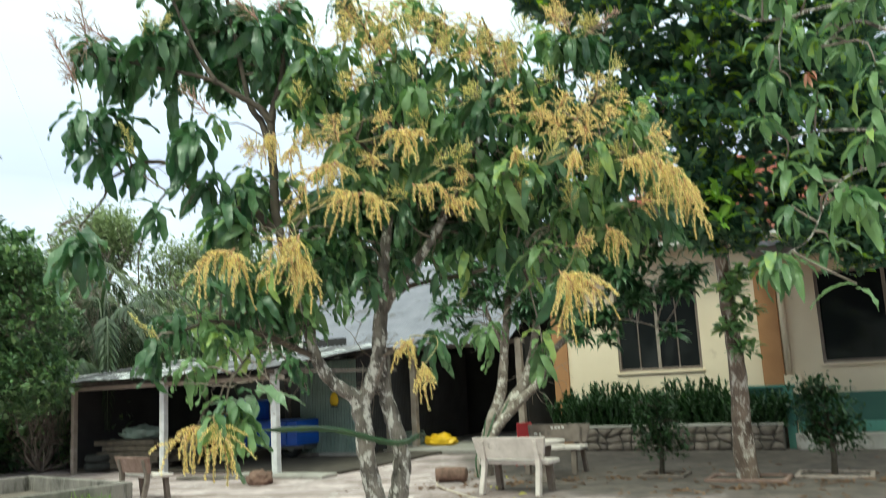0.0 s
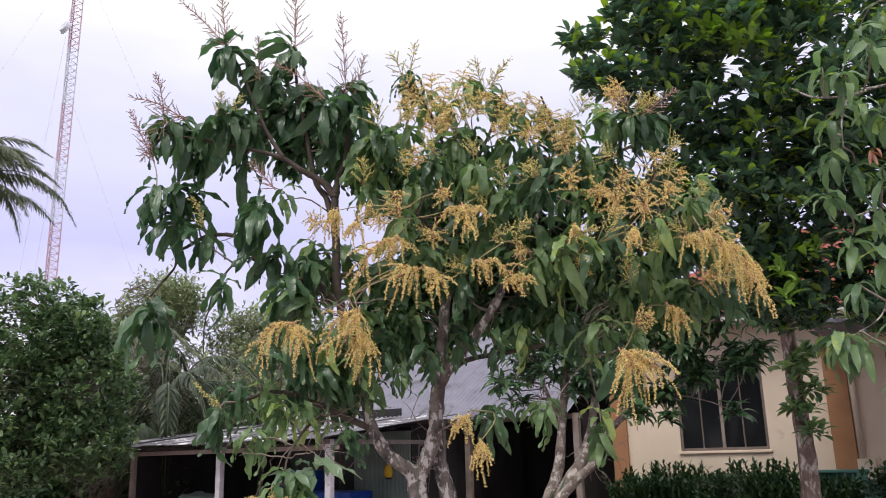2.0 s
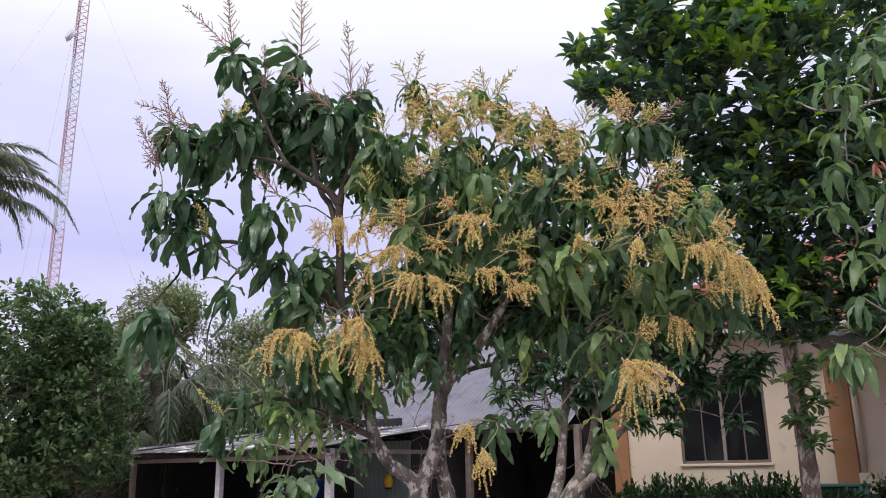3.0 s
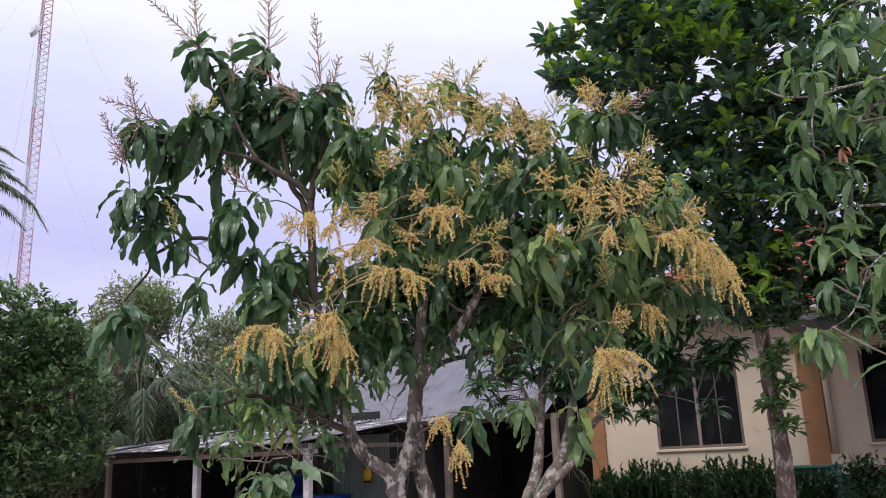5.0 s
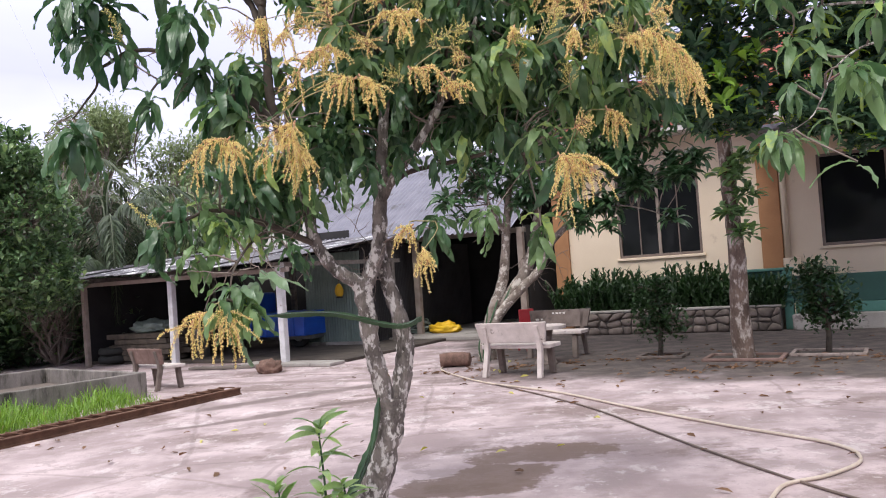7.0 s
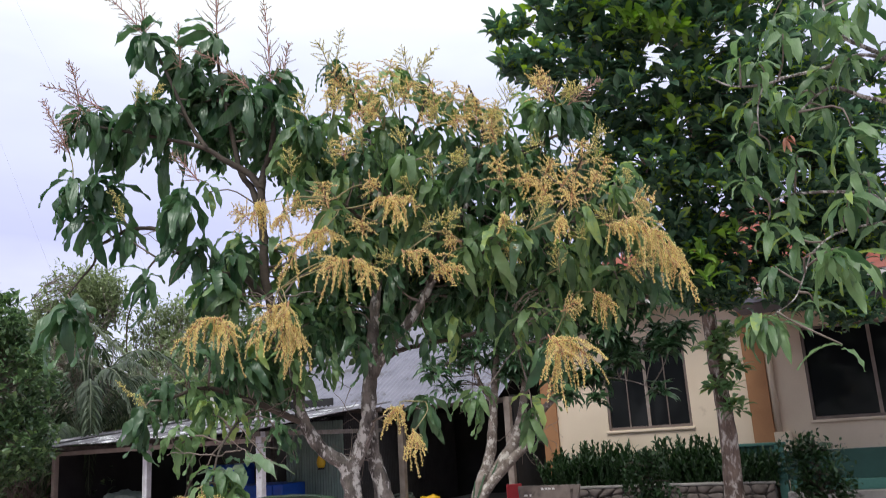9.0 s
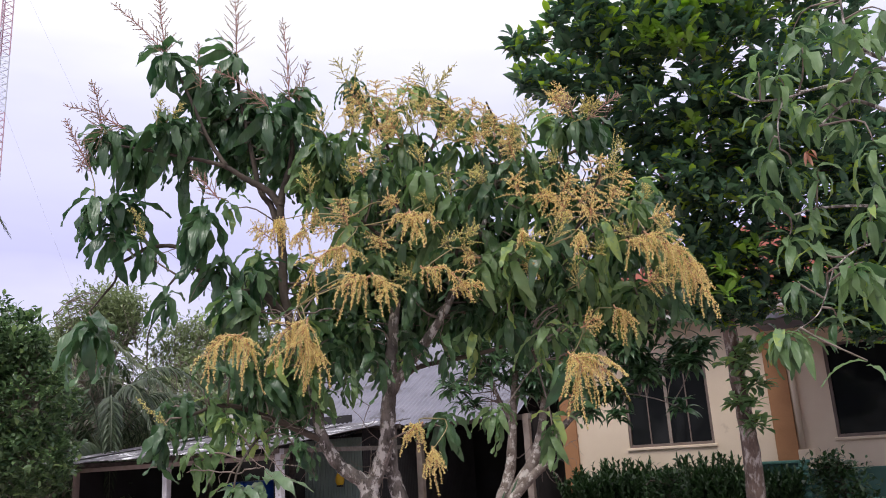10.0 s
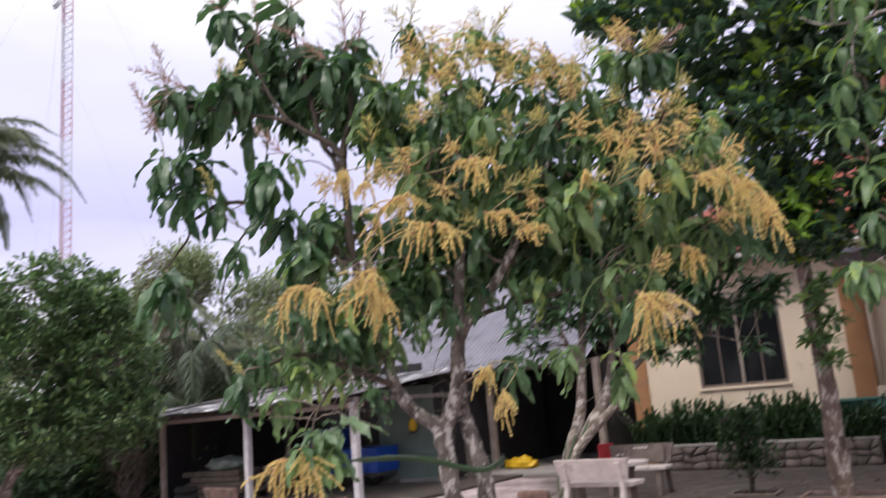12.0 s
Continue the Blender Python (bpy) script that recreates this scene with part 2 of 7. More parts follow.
M_WHITE = mat("white_paint", (0.58, 0.54, 0.52), (0.74, 0.70, 0.68), 3, 50, 0.6, 0.1)
M_BLUE = mat("blue_paint", (0.008, 0.055, 0.36), (0.015, 0.10, 0.52), 3, 50, 0.45, 0.1)
M_BLACK = mat("rubber", (0.012, 0.012, 0.012), (0.03, 0.03, 0.03), 8, 80, 0.8, 0.3)
M_STEEL = mat("dull_steel", (0.14, 0.14, 0.14), (0.28, 0.28, 0.28), 5, 60, 0.5, 0.2, metal=0.7)
M_YELLOW = mat("yellow_plastic", (0.62, 0.36, 0.01), (0.80, 0.50, 0.03), 5, 60, 0.5, 0.2)
M_RED = mat("red_plastic", (0.40, 0.02, 0.03), (0.55, 0.05, 0.06), 5, 60, 0.5, 0.1)
M_HOSE = mat("pale_hose", (0.46, 0.37, 0.30), (0.62, 0.52, 0.45), 6, 60, 0.6, 0.1)
M_HOSE_DARK = mat("brown_hose", (0.10, 0.07, 0.06), (0.18, 0.13, 0.11), 6, 60, 0.6, 0.1)
M_DRY = leaf_mat("fallen_leaf", (0.075, 0.042, 0.028), (0.22, 0.125, 0.075), rough=0.8)
M_DRY_FROND = leaf_mat("dry_frond", (0.07, 0.06, 0.05), (0.18, 0.155, 0.13), rough=0.8)
M_MAST_RED = mat("mast_red", (0.55, 0.34, 0.42), (0.63, 0.42, 0.49), 1, 20, 0.6, 0)
M_MAST_WHITE = mat("mast_white", (0.58, 0.58, 0.66), (0.70, 0.70, 0.76), 1, 20, 0.6, 0)
M_EARTH = mat("dark_earth", (0.035, 0.027, 0.023), (0.095, 0.075, 0.064), 3, 50, 0.95, 0.6)
M_LOG = mat("red_brown_log", (0.08, 0.045, 0.035), (0.24, 0.14, 0.11), 8, 70, 0.9, 0.8)
M_DRY_YELLOW = leaf_mat("yellowed_leaf", (0.38, 0.34, 0.08), (0.55, 0.50, 0.16), rough=0.6)
M_BENCH_RED = mat("brown_bench_stone", (0.15, 0.085, 0.07), (0.31, 0.20, 0.175), 6, 140, 0.85, 0.4, spots=(0.38, 0.29, 0.26), spot_scale=6, spot_at=0.62)
M_TARP = mat("grey_green_tarp", (0.12, 0.15, 0.13), (0.22, 0.26, 0.23), 3, 40, 0.6, 0.3)

M_GLASS = bpy.data.materials.new("dark_window_glass")
M_GLASS.use_nodes = True
gb = M_GLASS.node_tree.nodes["Principled BSDF"]
gb.inputs["Base Color"].default_value = (0.012, 0.013, 0.015, 1)
gb.inputs["Roughness"].default_value = 0.06
gb.inputs["Specular IOR Level"].default_value = 0.2


def ground_mat():
    """Worn pinkish cement with stains and damp patches; bare soil under the trees, its colour darkened for their shade,
    and beyond the yard.
    """
    m = bpy.data.materials.new("yard_cement")
    m.use_nodes = True
    n, l = m.node_tree.nodes, m.node_tree.links
    b = n["Principled BSDF"]
    co = n.new("ShaderNodeTexCoord")

    def noise_tex(scale, detail=6, rough=0.6, stretch=(1, 1, 1)):
        mp, t = n.new("ShaderNodeMapping"), n.new("ShaderNodeTexNoise")
        mp.inputs["Scale"].default_value = stretch
        l.new(co.outputs["Object"], mp.inputs[0])
        l.new(mp.outputs[0], t.inputs["Vector"])
        t.inputs["Scale"].default_value, t.inputs["Detail"].default_value, t.inputs["Roughness"].default_value = scale, detail, rough
        return t.outputs["Fac"]

    def span(v, lo, hi):
        r = n.new("ShaderNodeMapRange")
        r.interpolation_type = "SMOOTHSTEP"
        r.inputs["From Min"].default_value, r.inputs["From Max"].default_value = lo, hi
        l.new(v, r.inputs["Value"])
        return r.outputs[0]

    def mix(f, a, c):
        x = n.new("ShaderNodeMix")
        x.data_type = "RGBA"
        for s, v in (("A", a), ("B", c)):
            if isinstance(v, tuple):
                x.inputs[s].default_value = (*v, 1)
            else:
                l.new(v, x.inputs[s])
        l.new(f, x.inputs["Factor"])
        return x.outputs["Result"]

    def calc(op, a, c):
        k = n.new("ShaderNodeMath")
        k.operation = op
        for i, v in enumerate((a, c)):
            if isinstance(v, float):
                k.inputs[i].default_value = v
            else:
                l.new(v, k.inputs[i])
        return k.outputs[0]

    fine = noise_tex(28, 5)
    base = mix(span(noise_tex(1.1, 7), 0.35, 0.68), (0.32, 0.243, 0.25), (0.585, 0.468, 0.487))
    base = mix(span(noise_tex(0.5, 9, 0.72, (1, 1.3, 1)), 0.51, 0.60), base, (0.24, 0.175, 0.17))
    base = mix(span(noise_tex(4.5, 6, 0.7), 0.60, 0.72), base, (0.60, 0.52, 0.535))
    base = mix(calc("MULTIPLY", span(noise_tex(2.2, 9, 0.72, (1, 1.1, 1)), 0.53, 0.57), 0.6), base, (0.30, 0.235, 0.235))
    base = mix(calc("MULTIPLY", span(noise_tex(1.5, 9, 0.75, (1.4, 1, 1)), 0.56, 0.60), 0.5), base, (0.66, 0.58, 0.59))
    base = mix(span(fine, 0.55, 0.75), base, (0.35, 0.285, 0.285))
    sep = n.new("ShaderNodeSeparateXYZ")
    l.new(co.outputs["Object"], sep.inputs[0])
    wob = calc("MULTIPLY", calc("SUBTRACT", noise_tex(0.9, 6), 0.5), 3.0)
    # bare soil along the shrubs: far right part of the yard, tree shade in its colour
    away = calc("ADD", calc("ADD", calc("MULTIPLY", sep.outputs["X"], 0.485), calc("MULTIPLY", sep.outputs["Y"], 0.875)), wob)
    side = calc("ADD", sep.outputs["X"], wob)
    soil = calc("MULTIPLY", span(away, 9.9, 11.3), span(side, -0.6, 1.2))
    base = mix(calc("MULTIPLY", soil, 0.92), base, mix(span(noise_tex(3, 7), 0.4, 0.65), (0.036, 0.027, 0.023), (0.098, 0.075, 0.065)))
    # damp patches
    damp = None
    for x, y, rx, ry in ((0.66, 6.92, 0.62, 0.40), (0.10, 6.02, 0.55, 0.28), (0.45, 6.4, 0.42, 0.30)):
        dx = calc("MULTIPLY", calc("SUBTRACT", sep.outputs["X"], x), 1.0 / rx)
        dy = calc("MULTIPLY", calc("SUBTRACT", sep.outputs["Y"], y), 1.0 / ry)
        d = calc("ADD", calc("ADD", calc("MULTIPLY", dx, dx), calc("MULTIPLY", dy, dy)), calc("ADD", wob, calc("MULTIPLY", calc("SUBTRACT", noise_tex(4.0, 9, 0.7), 0.5), 3.2)))
        one = span(d, 1.1, 0.7)
        damp = one if damp is None else calc("MAXIMUM", damp, one)
    base = mix(calc("MULTIPLY", damp, 0.85), base, (0.165, 0.108, 0.085))
    # dark tyre and water streaks running across the yard, and fine cracks
    run = calc("ADD", calc("ADD", calc("MULTIPLY", sep.outputs["X"], 0.33), sep.outputs["Y"]), calc("MULTIPLY", wob, 0.25))
    for at, half in ((12.3, 0.22), (11.5, 0.12), (13.2, 0.10)):
        d = calc("ABSOLUTE", calc("SUBTRACT", run, at), 0.0)
        left = span(calc("ADD", sep.outputs["X"], wob), 1.2, -0.8)
        base = mix(calc("MULTIPLY", calc("MULTIPLY", span(d, half, half * 0.3), left), 0.55), base, (0.17, 0.12, 0.11))
    drain = calc("ADD", calc("SUBTRACT", sep.outputs["Y"], calc("MULTIPLY", sep.outputs["X"], 0.62)), calc("MULTIPLY", wob, 0.3))
    within = calc("MULTIPLY", span(side, -3.9, -3.0), span(side, -0.3, -1.1))
    for at, half in ((12.8, 0.30), (11.35, 0.22)):
        d = calc("ABSOLUTE", calc("SUBTRACT", drain, at), 0.0)
        base = mix(calc("MULTIPLY", calc("MULTIPLY", span(d, half, half * 0.3), within), 0.75), base, (0.13, 0.092, 0.085))
    crack = n.new("ShaderNodeTexVoronoi")
    crack.feature = "DISTANCE_TO_EDGE"
    crack.inputs["Scale"].default_value = 0.24
    bent = n.new("ShaderNodeMix")
    bent.data_type = "VECTOR"
    bent.inputs["Factor"].default_value = 0.12
    wav = n.new("ShaderNodeTexNoise")
    wav.inputs["Scale"].default_value = 1.6
    l.new(co.outputs["Object"], wav.inputs["Vector"])
    l.new(co.outputs["Object"], bent.inputs["A"])
    l.new(wav.outputs["Color"], bent.inputs["B"])
    l.new(bent.outputs["Result"], crack.inputs["Vector"])
    base = mix(calc("MULTIPLY", span(crack.outputs["Distance"], 0.006, 0.002), 0.3), base, (0.15, 0.11, 0.10))
    # grass and earth beyond the yard
    far = span(calc("ADD", calc("MAXIMUM", calc("ABSOLUTE", sep.outputs["X"], 0.0), sep.outputs["Y"]), wob), 24.0, 27.0)
    base = mix(far, base, mix(span(noise_tex(0.8, 6), 0.4, 0.6), (0.06, 0.08, 0.03), (0.14, 0.11, 0.08)))
    l.new(base, b.inputs["Base Color"])
    b.inputs["Roughness"].default_value = 0.9
    p = n.new("ShaderNodeBump")
    p.inputs["Strength"].default_value, p.inputs["Distance"].default_value = 0.35, 0.015
    l.new(calc("ADD", fine, noise_tex(3.0, 6)), p.inputs["Height"])
    l.new(p.outputs[0], b.inputs["Normal"])
    return m


M_GROUND = ground_mat()

# ---------------------------------------------------------------- building helpers
SITE = Matrix.Rotation(radians(-29), 4, "Z")  # the buildings stand turned to the camera's first heading


def site(u, v, z=0.0, turn=0.0):
    return SITE @ pose(u, v, z, 0, 0, turn)


def thing(name, m, label, category, group="", kind=""):
    ob = new(name)
    ob.empty_display_size = 0.1
    ob.matrix_basis = m
    return tagged(ob, label, category, group, kind)


def raw_mesh(name, verts, faces, material, smooth=False):
    me = bpy.data.meshes.new(name)
    me.from_pydata([tuple(v) for v in verts], [], [tuple(f) for f in faces])
    me.materials.append(material)
    if smooth:
        me.polygons.foreach_set("use_smooth", [True] * len(me.polygons))
    me.update()
    return me


def part(name, shape, material, parent, label="", smooth=False, m=None):
    """One mesh object under a thing or a part; shape is a bmesh, a mesh or (verts, faces)."""
    if isinstance(shape, bmesh.types.BMesh):
        me = bpy.data.meshes.new(name)
        shape.to_mesh(me)
        shape.free()
        me.materials.append(material)
        if smooth:
            me.polygons.foreach_set("use_smooth", [True] * len(me.polygons))
    elif isinstance(shape, tuple):
        me = raw_mesh(name, shape[0], shape[1], material, smooth)
    else:
        me = shape
    ob = new(name, me)
    if parent is not None:
        ob.parent = parent
    if m is not None:
        ob.matrix_basis = m
    if label:
        ob["label"] = label
    return ob


def block(bm, x0, y0, z0, x1, y1, z1, bevel=0.0, m=None):
    """Adds a box, its edges rounded off by bevel."""
    made = bmesh.ops.create_cube(bm, size=1)["verts"]
    for v in made:
        v.co = Vector((x0 + (v.co.x + 0.5) * (x1 - x0), y0 + (v.co.y + 0.5) * (y1 - y0), z0 + (v.co.z + 0.5) * (z1 - z0)))
        if m is not None:
            v.co = m @ v.co
    if bevel:
        edges = list({e for v in made for e in v.link_edges})
        bmesh.ops.bevel(bm, geom=edges, offset=bevel, segments=2, affect="EDGES", profile=0.5)
    return bm


def box(*a, **k):
    return block(bmesh.new(), *a, **k)


def tube(points, radii, sides=7, rough=0.0, rng=None):
    """A tapered, slightly uneven tube along points: (verts, faces)."""
    pts = np.array(points, float)
    rad = np.array(radii, float) * np.ones(len(pts))
    tan = np.gradient(pts, axis=0)
    tan /= np.linalg.norm(tan, axis=1)[:, None] + 1e-9
    ref = np.array([0.0, 0.0, 1.0]) if abs(tan[0, 2]) < 0.8 else np.array([1.0, 0.0, 0.0])
    verts, faces = [], []
    for i, p in enumerate(pts):
        a = ref - tan[i] * (ref @ tan[i])
        a /= np.linalg.norm(a) + 1e-9
        b = np.cross(tan[i], a)
        ref = a
        for k in range(sides):
            t = 2 * math.pi * k / sides
            r = rad[i] * (1 + (rng.uniform(-rough, rough) if rng else 0))
            verts.append(p + (a * math.cos(t) + b * math.sin(t)) * r)
    for i in range(len(pts) - 1):
        for k in range(sides):
            j = (k + 1) % sides
            faces.append((i * sides + k, i * sides + j, (i + 1) * sides + j, (i + 1) * sides + k))
    faces.append(tuple(range(sides))[::-1])
    faces.append(tuple((len(pts) - 1) * sides + k for k in range(sides)))
    return verts, faces


def joined(pieces):
    verts, faces = [], []
    for v, f in pieces:
        o = len(verts)
        verts.extend(v)
        faces.extend(tuple(i + o for i in q) for q in f)
    return verts, faces


def curve_points(points, n=24):
    """A smooth line through a few points (Catmull-Rom)."""
    p = [np.array(q, float) for q in points]
    p = [2 * p[0] - p[1]] + p + [2 * p[-1] - p[-2]]
    out = []
    seg = len(p) - 3
    for i in range(n + 1):
        s = min(i / n * seg, seg - 1e-6)
        k, t = int(s), s - int(s)
        a, b, c, d = p[k:k + 4]
        out.append(0.5 * (2 * b + (c - a) * t + (2 * a - 5 * b + 4 * c - d) * t * t + (3 * b - a - 3 * c + d) * t ** 3))
    return np.array(out)


# ---------------------------------------------------------------- leaves
def leaf_shape(length, width, start, end, fold=0.25, steps=5, belly=0.42, wave=0.0, bend=0.8):
    """A folded, bending blade along +x: start and end are its slopes in degrees."""
    x, z, verts, faces = 0.0, 0.0, [], []
    for i in range(steps + 1):
        t = i / steps
        ang = radians(start + (end - start) * t ** bend)
        w = width / 2 * (math.sin(math.pi * min(1, t ** (math.log(0.5) / math.log(belly)))) ** 0.8 if 0 < t < 1 else 0.0) + 0.0015
        nx, nz = -math.sin(ang), math.cos(ang)
        lift = w * fold
        wob = wave * width * math.sin(t * 15)
        verts += [(x + nx * (lift + wob), -w, z + nz * (lift + wob)), (x, 0, z), (x + nx * (lift - wob), w, z + nz * (lift - wob))]
        x += math.cos(ang) * length / steps
        z += math.sin(ang) * length / steps
    for i in range(steps):
        a = i * 3
        faces += [(a, a + 3, a + 4, a + 1), (a + 1, a + 4, a + 5, a + 2)]
    return np.array(verts), np.array(faces)


def frames_of(pos, yaw, pitch, roll, size):
    """Stacks of 3x3 turns (with size) for leaves, from numpy arrays in radians."""
    c, s = np.cos, np.sin
    z0, o = np.zeros_like(yaw), np.ones_like(yaw)
    rz = np.array([[c(yaw), -s(yaw), z0], [s(yaw), c(yaw), z0], [z0, z0, o]]).transpose(2, 0, 1)
    ry = np.array([[c(pitch), z0, s(pitch)], [z0, o, z0], [-s(pitch), z0, c(pitch)]]).transpose(2, 0, 1)
    rx = np.array([[o, z0, z0], [z0, c(roll), -s(roll)], [z0, s(roll), c(roll)]]).transpose(2, 0, 1)
    return (rz @ ry @ rx) * size[:, None, None]


def scatter(name, shapes, pos, turn, which, material):
    """One mesh of many leaves: shapes[which[i]] turned by turn[i] and moved to pos[i]."""
    allv, allf, o = [], [], 0
    for k, (sv, sf) in enumerate(shapes):
        idx = np.where(which == k)[0]
        if not len(idx):
            continue
        v = np.einsum("nij,vj->nvi", turn[idx], sv) + pos[idx][:, None, :]
        f = sf[None] + (np.arange(len(idx)) * len(sv))[:, None, None] + o
        allv.append(v.reshape(-1, 3))
        allf.append(f.reshape(-1, sf.shape[1]))
        o += len(idx) * len(sv)
    v, f = np.concatenate(allv), np.concatenate(allf)
    me = bpy.data.meshes.new(name)
    me.vertices.add(len(v))
    me.vertices.foreach_set("co", v.astype(np.float32).ravel())
    w = f.shape[1]
    me.loops.add(f.size)
    me.loops.foreach_set("vertex_index", f.astype(np.int32).ravel())
    me.polygons.add(len(f))
    me.polygons.foreach_set("loop_start", np.arange(0, f.size, w, dtype=np.int32))
    me.polygons.foreach_set("use_smooth", np.ones(len(f), bool))
    me.materials.append(material)
    me.update(calc_edges=True)
    me.validate()
    return me


def lobe_points(rng, lobes, shell=0.55):
    """Places for leaf clusters: in lobes (x, y, z, rx, rz, count), denser towards the outside."""
    out = []
    for x, y, z, rx, rz, k in lobes:
        d = rng.normal(size=(int(k), 3))
        d /= np.linalg.norm(d, axis=1)[:, None]
        r = shell + (1 - shell) * rng.random(int(k)) ** 0.6
        out.append(np.array([x, y, z]) + d * r[:, None] * np.array([rx, rx * 0.85, rz]))
    return np.concatenate(out)


def rosettes(rng, centres, per, pitch=(-0.15, 0.55), size=(0.8, 1.2), shapes=1, spread=0.02, outward=None):
    """Leaves in whorls round each centre. Returns pos, turn, which."""
    n = len(centres)
    k = np.repeat(np.arange(n), per)
    i = np.tile(np.arange(per), n)
    yaw = i * 2.39996 + rng.uniform(0, 6.28, n)[k] + rng.normal(0, 0.25, n * per)
    t = i / per
    pit = pitch[0] + (pitch[1] - pitch[0]) * t + rng.normal(0, 0.22, n * per)
    sz = rng.uniform(*size, n * per) * rng.uniform(0.85, 1.12, n)[k]
    pos = centres[k] + rng.normal(0, spread, (n * per, 3))
    pos[:, 2] -= t * 0.05
    turn = frames_of(pos, yaw, pit, rng.normal(0, 0.3, n * per), sz)
    if outward is not None:
        lean = outward[k]
        q = [Vector((0, 0, 1)).rotation_difference(Vector(v)).to_matrix() for v in outward]
        turn = np.array([np.array(m) for m in q])[k] @ turn
    return pos, turn, rng.integers(0, shapes, n * per)


def twigs(rng, centres, nodes, radius=0.006, sides=4, sag=0.12):
    """A thin bent twig from the nearest limb node to each leaf cluster."""
    out = []
    nodes = np.array(nodes)
    for c in centres:
        d = np.linalg.norm(nodes - c, axis=1)
        low = d + np.maximum(0, nodes[:, 2] - c[2]) * 0.6
        a = nodes[int(np.argmin(low))]
        mid = (a + c) / 2 + rng.normal(0, 0.06, 3) * min(1, d.min() * 2) + np.array([0, 0, sag * d.min()])
        out.append(tube(curve_points([a, mid, c], 5), np.linspace(radius * 1.7, radius, 6), sides))
    return joined(out)


def tree(name, m, label, limbs, bark, foliage_mesh, twig_mesh, leaf_label, category="tree", twig=None):
    """A tree: trunk (the first limb), its limbs, twigs and a crown of leaves."""
    t = thing(name, m, label, category)
    for i, (pts, radii) in enumerate(limbs):
        n = max(8, len(pts) * 5)
        p = curve_points(pts, n)
        r = np.interp(np.linspace(0, 1, n + 1), np.linspace(0, 1, len(radii)), radii)
        part("trunk" if i == 0 else "limb", tube(p, r, 12 if r.max() > 0.05 else 8, 0.08, np.random.default_rng(i + 5)), bark, t, smooth=True)
    if twig_mesh:
        tagged(part("twig_tangle", twig_mesh, twig or M_TWIG, t, smooth=True), kind="stuff")
    if foliage_mesh:
        tagged(part("foliage", foliage_mesh, None, t, leaf_label), kind="stuff")
    return t


def limb_nodes(limbs, skip=0):
    return np.concatenate([curve_points(p, 14) for p, r in limbs[skip:]])


# ---------------------------------------------------------------- ground
gm = bmesh.new()
bmesh.ops.create_grid(gm, x_segments=60, y_segments=60, size=600)
ground = part("ground", gm, M_GROUND, None)
tagged(ground, "worn pinkish cement yard with stains and damp patches", "ground", kind="structure")


# ---------------------------------------------------------------- house
def wall_with_openings(bm, x0, x1, z0, z1, thick, openings):
    xs = sorted({x0, x1, *(o[0] for o in openings), *(o[1] for o in openings)})
    zs = sorted({z0, z1, *(o[2] for o in openings), *(o[3] for o in openings)})
    for a, b in zip(xs, xs[1:]):
        for c, d in zip(zs, zs[1:]):
            if not any(o[0] <= a and b <= o[1] and o[2] <= c and d <= o[3] for o in openings):
                block(bm, a, 0, c, b, thick, d)
    bmesh.ops.remove_doubles(bm, verts=bm.verts, dist=0.0005)
    return bm


def window(house, x0, x1, z0, z1, panes):
    """A window set in the wall: frame, mullions, dark panes and a sill."""
    f = bmesh.new()
    w = 0.06
    block(f, x0, 0.02, z0, x0 + w, 0.10, z1, 0.006)
    block(f, x1 - w, 0.02, z0, x1, 0.10, z1, 0.006)
    block(f, x0 + w, 0.02, z0, x1 - w, 0.10, z0 + w, 0.006)
    block(f, x0 + w, 0.02, z1 - w, x1 - w, 0.10, z1, 0.006)
    win = part("window", f, M_FRAME, house, "dark framed window with sliding panes")
    step = (x1 - x0 - 2 * w) / panes
    for i in range(panes):
        a = x0 + w + i * step
        part("pane", box(a + 0.012, 0.055, z0 + w, a + step - 0.012, 0.063, z1 - w), M_GLASS, win)
        if i:
            h = 0.035 if i == panes // 2 else 0.014
            part("mullion", box(a - h, 0.03, z0 + w, a + h, 0.09, z1 - w, bevel=0.004), M_FRAME if i != panes // 2 else M_POST_OLD, win)
    part("sill", box(x0 - 0.05, -0.05, z0 - 0.06, x1 + 0.05, 0.12, z0 - 0.003, bevel=0.01), M_CREAM, win)


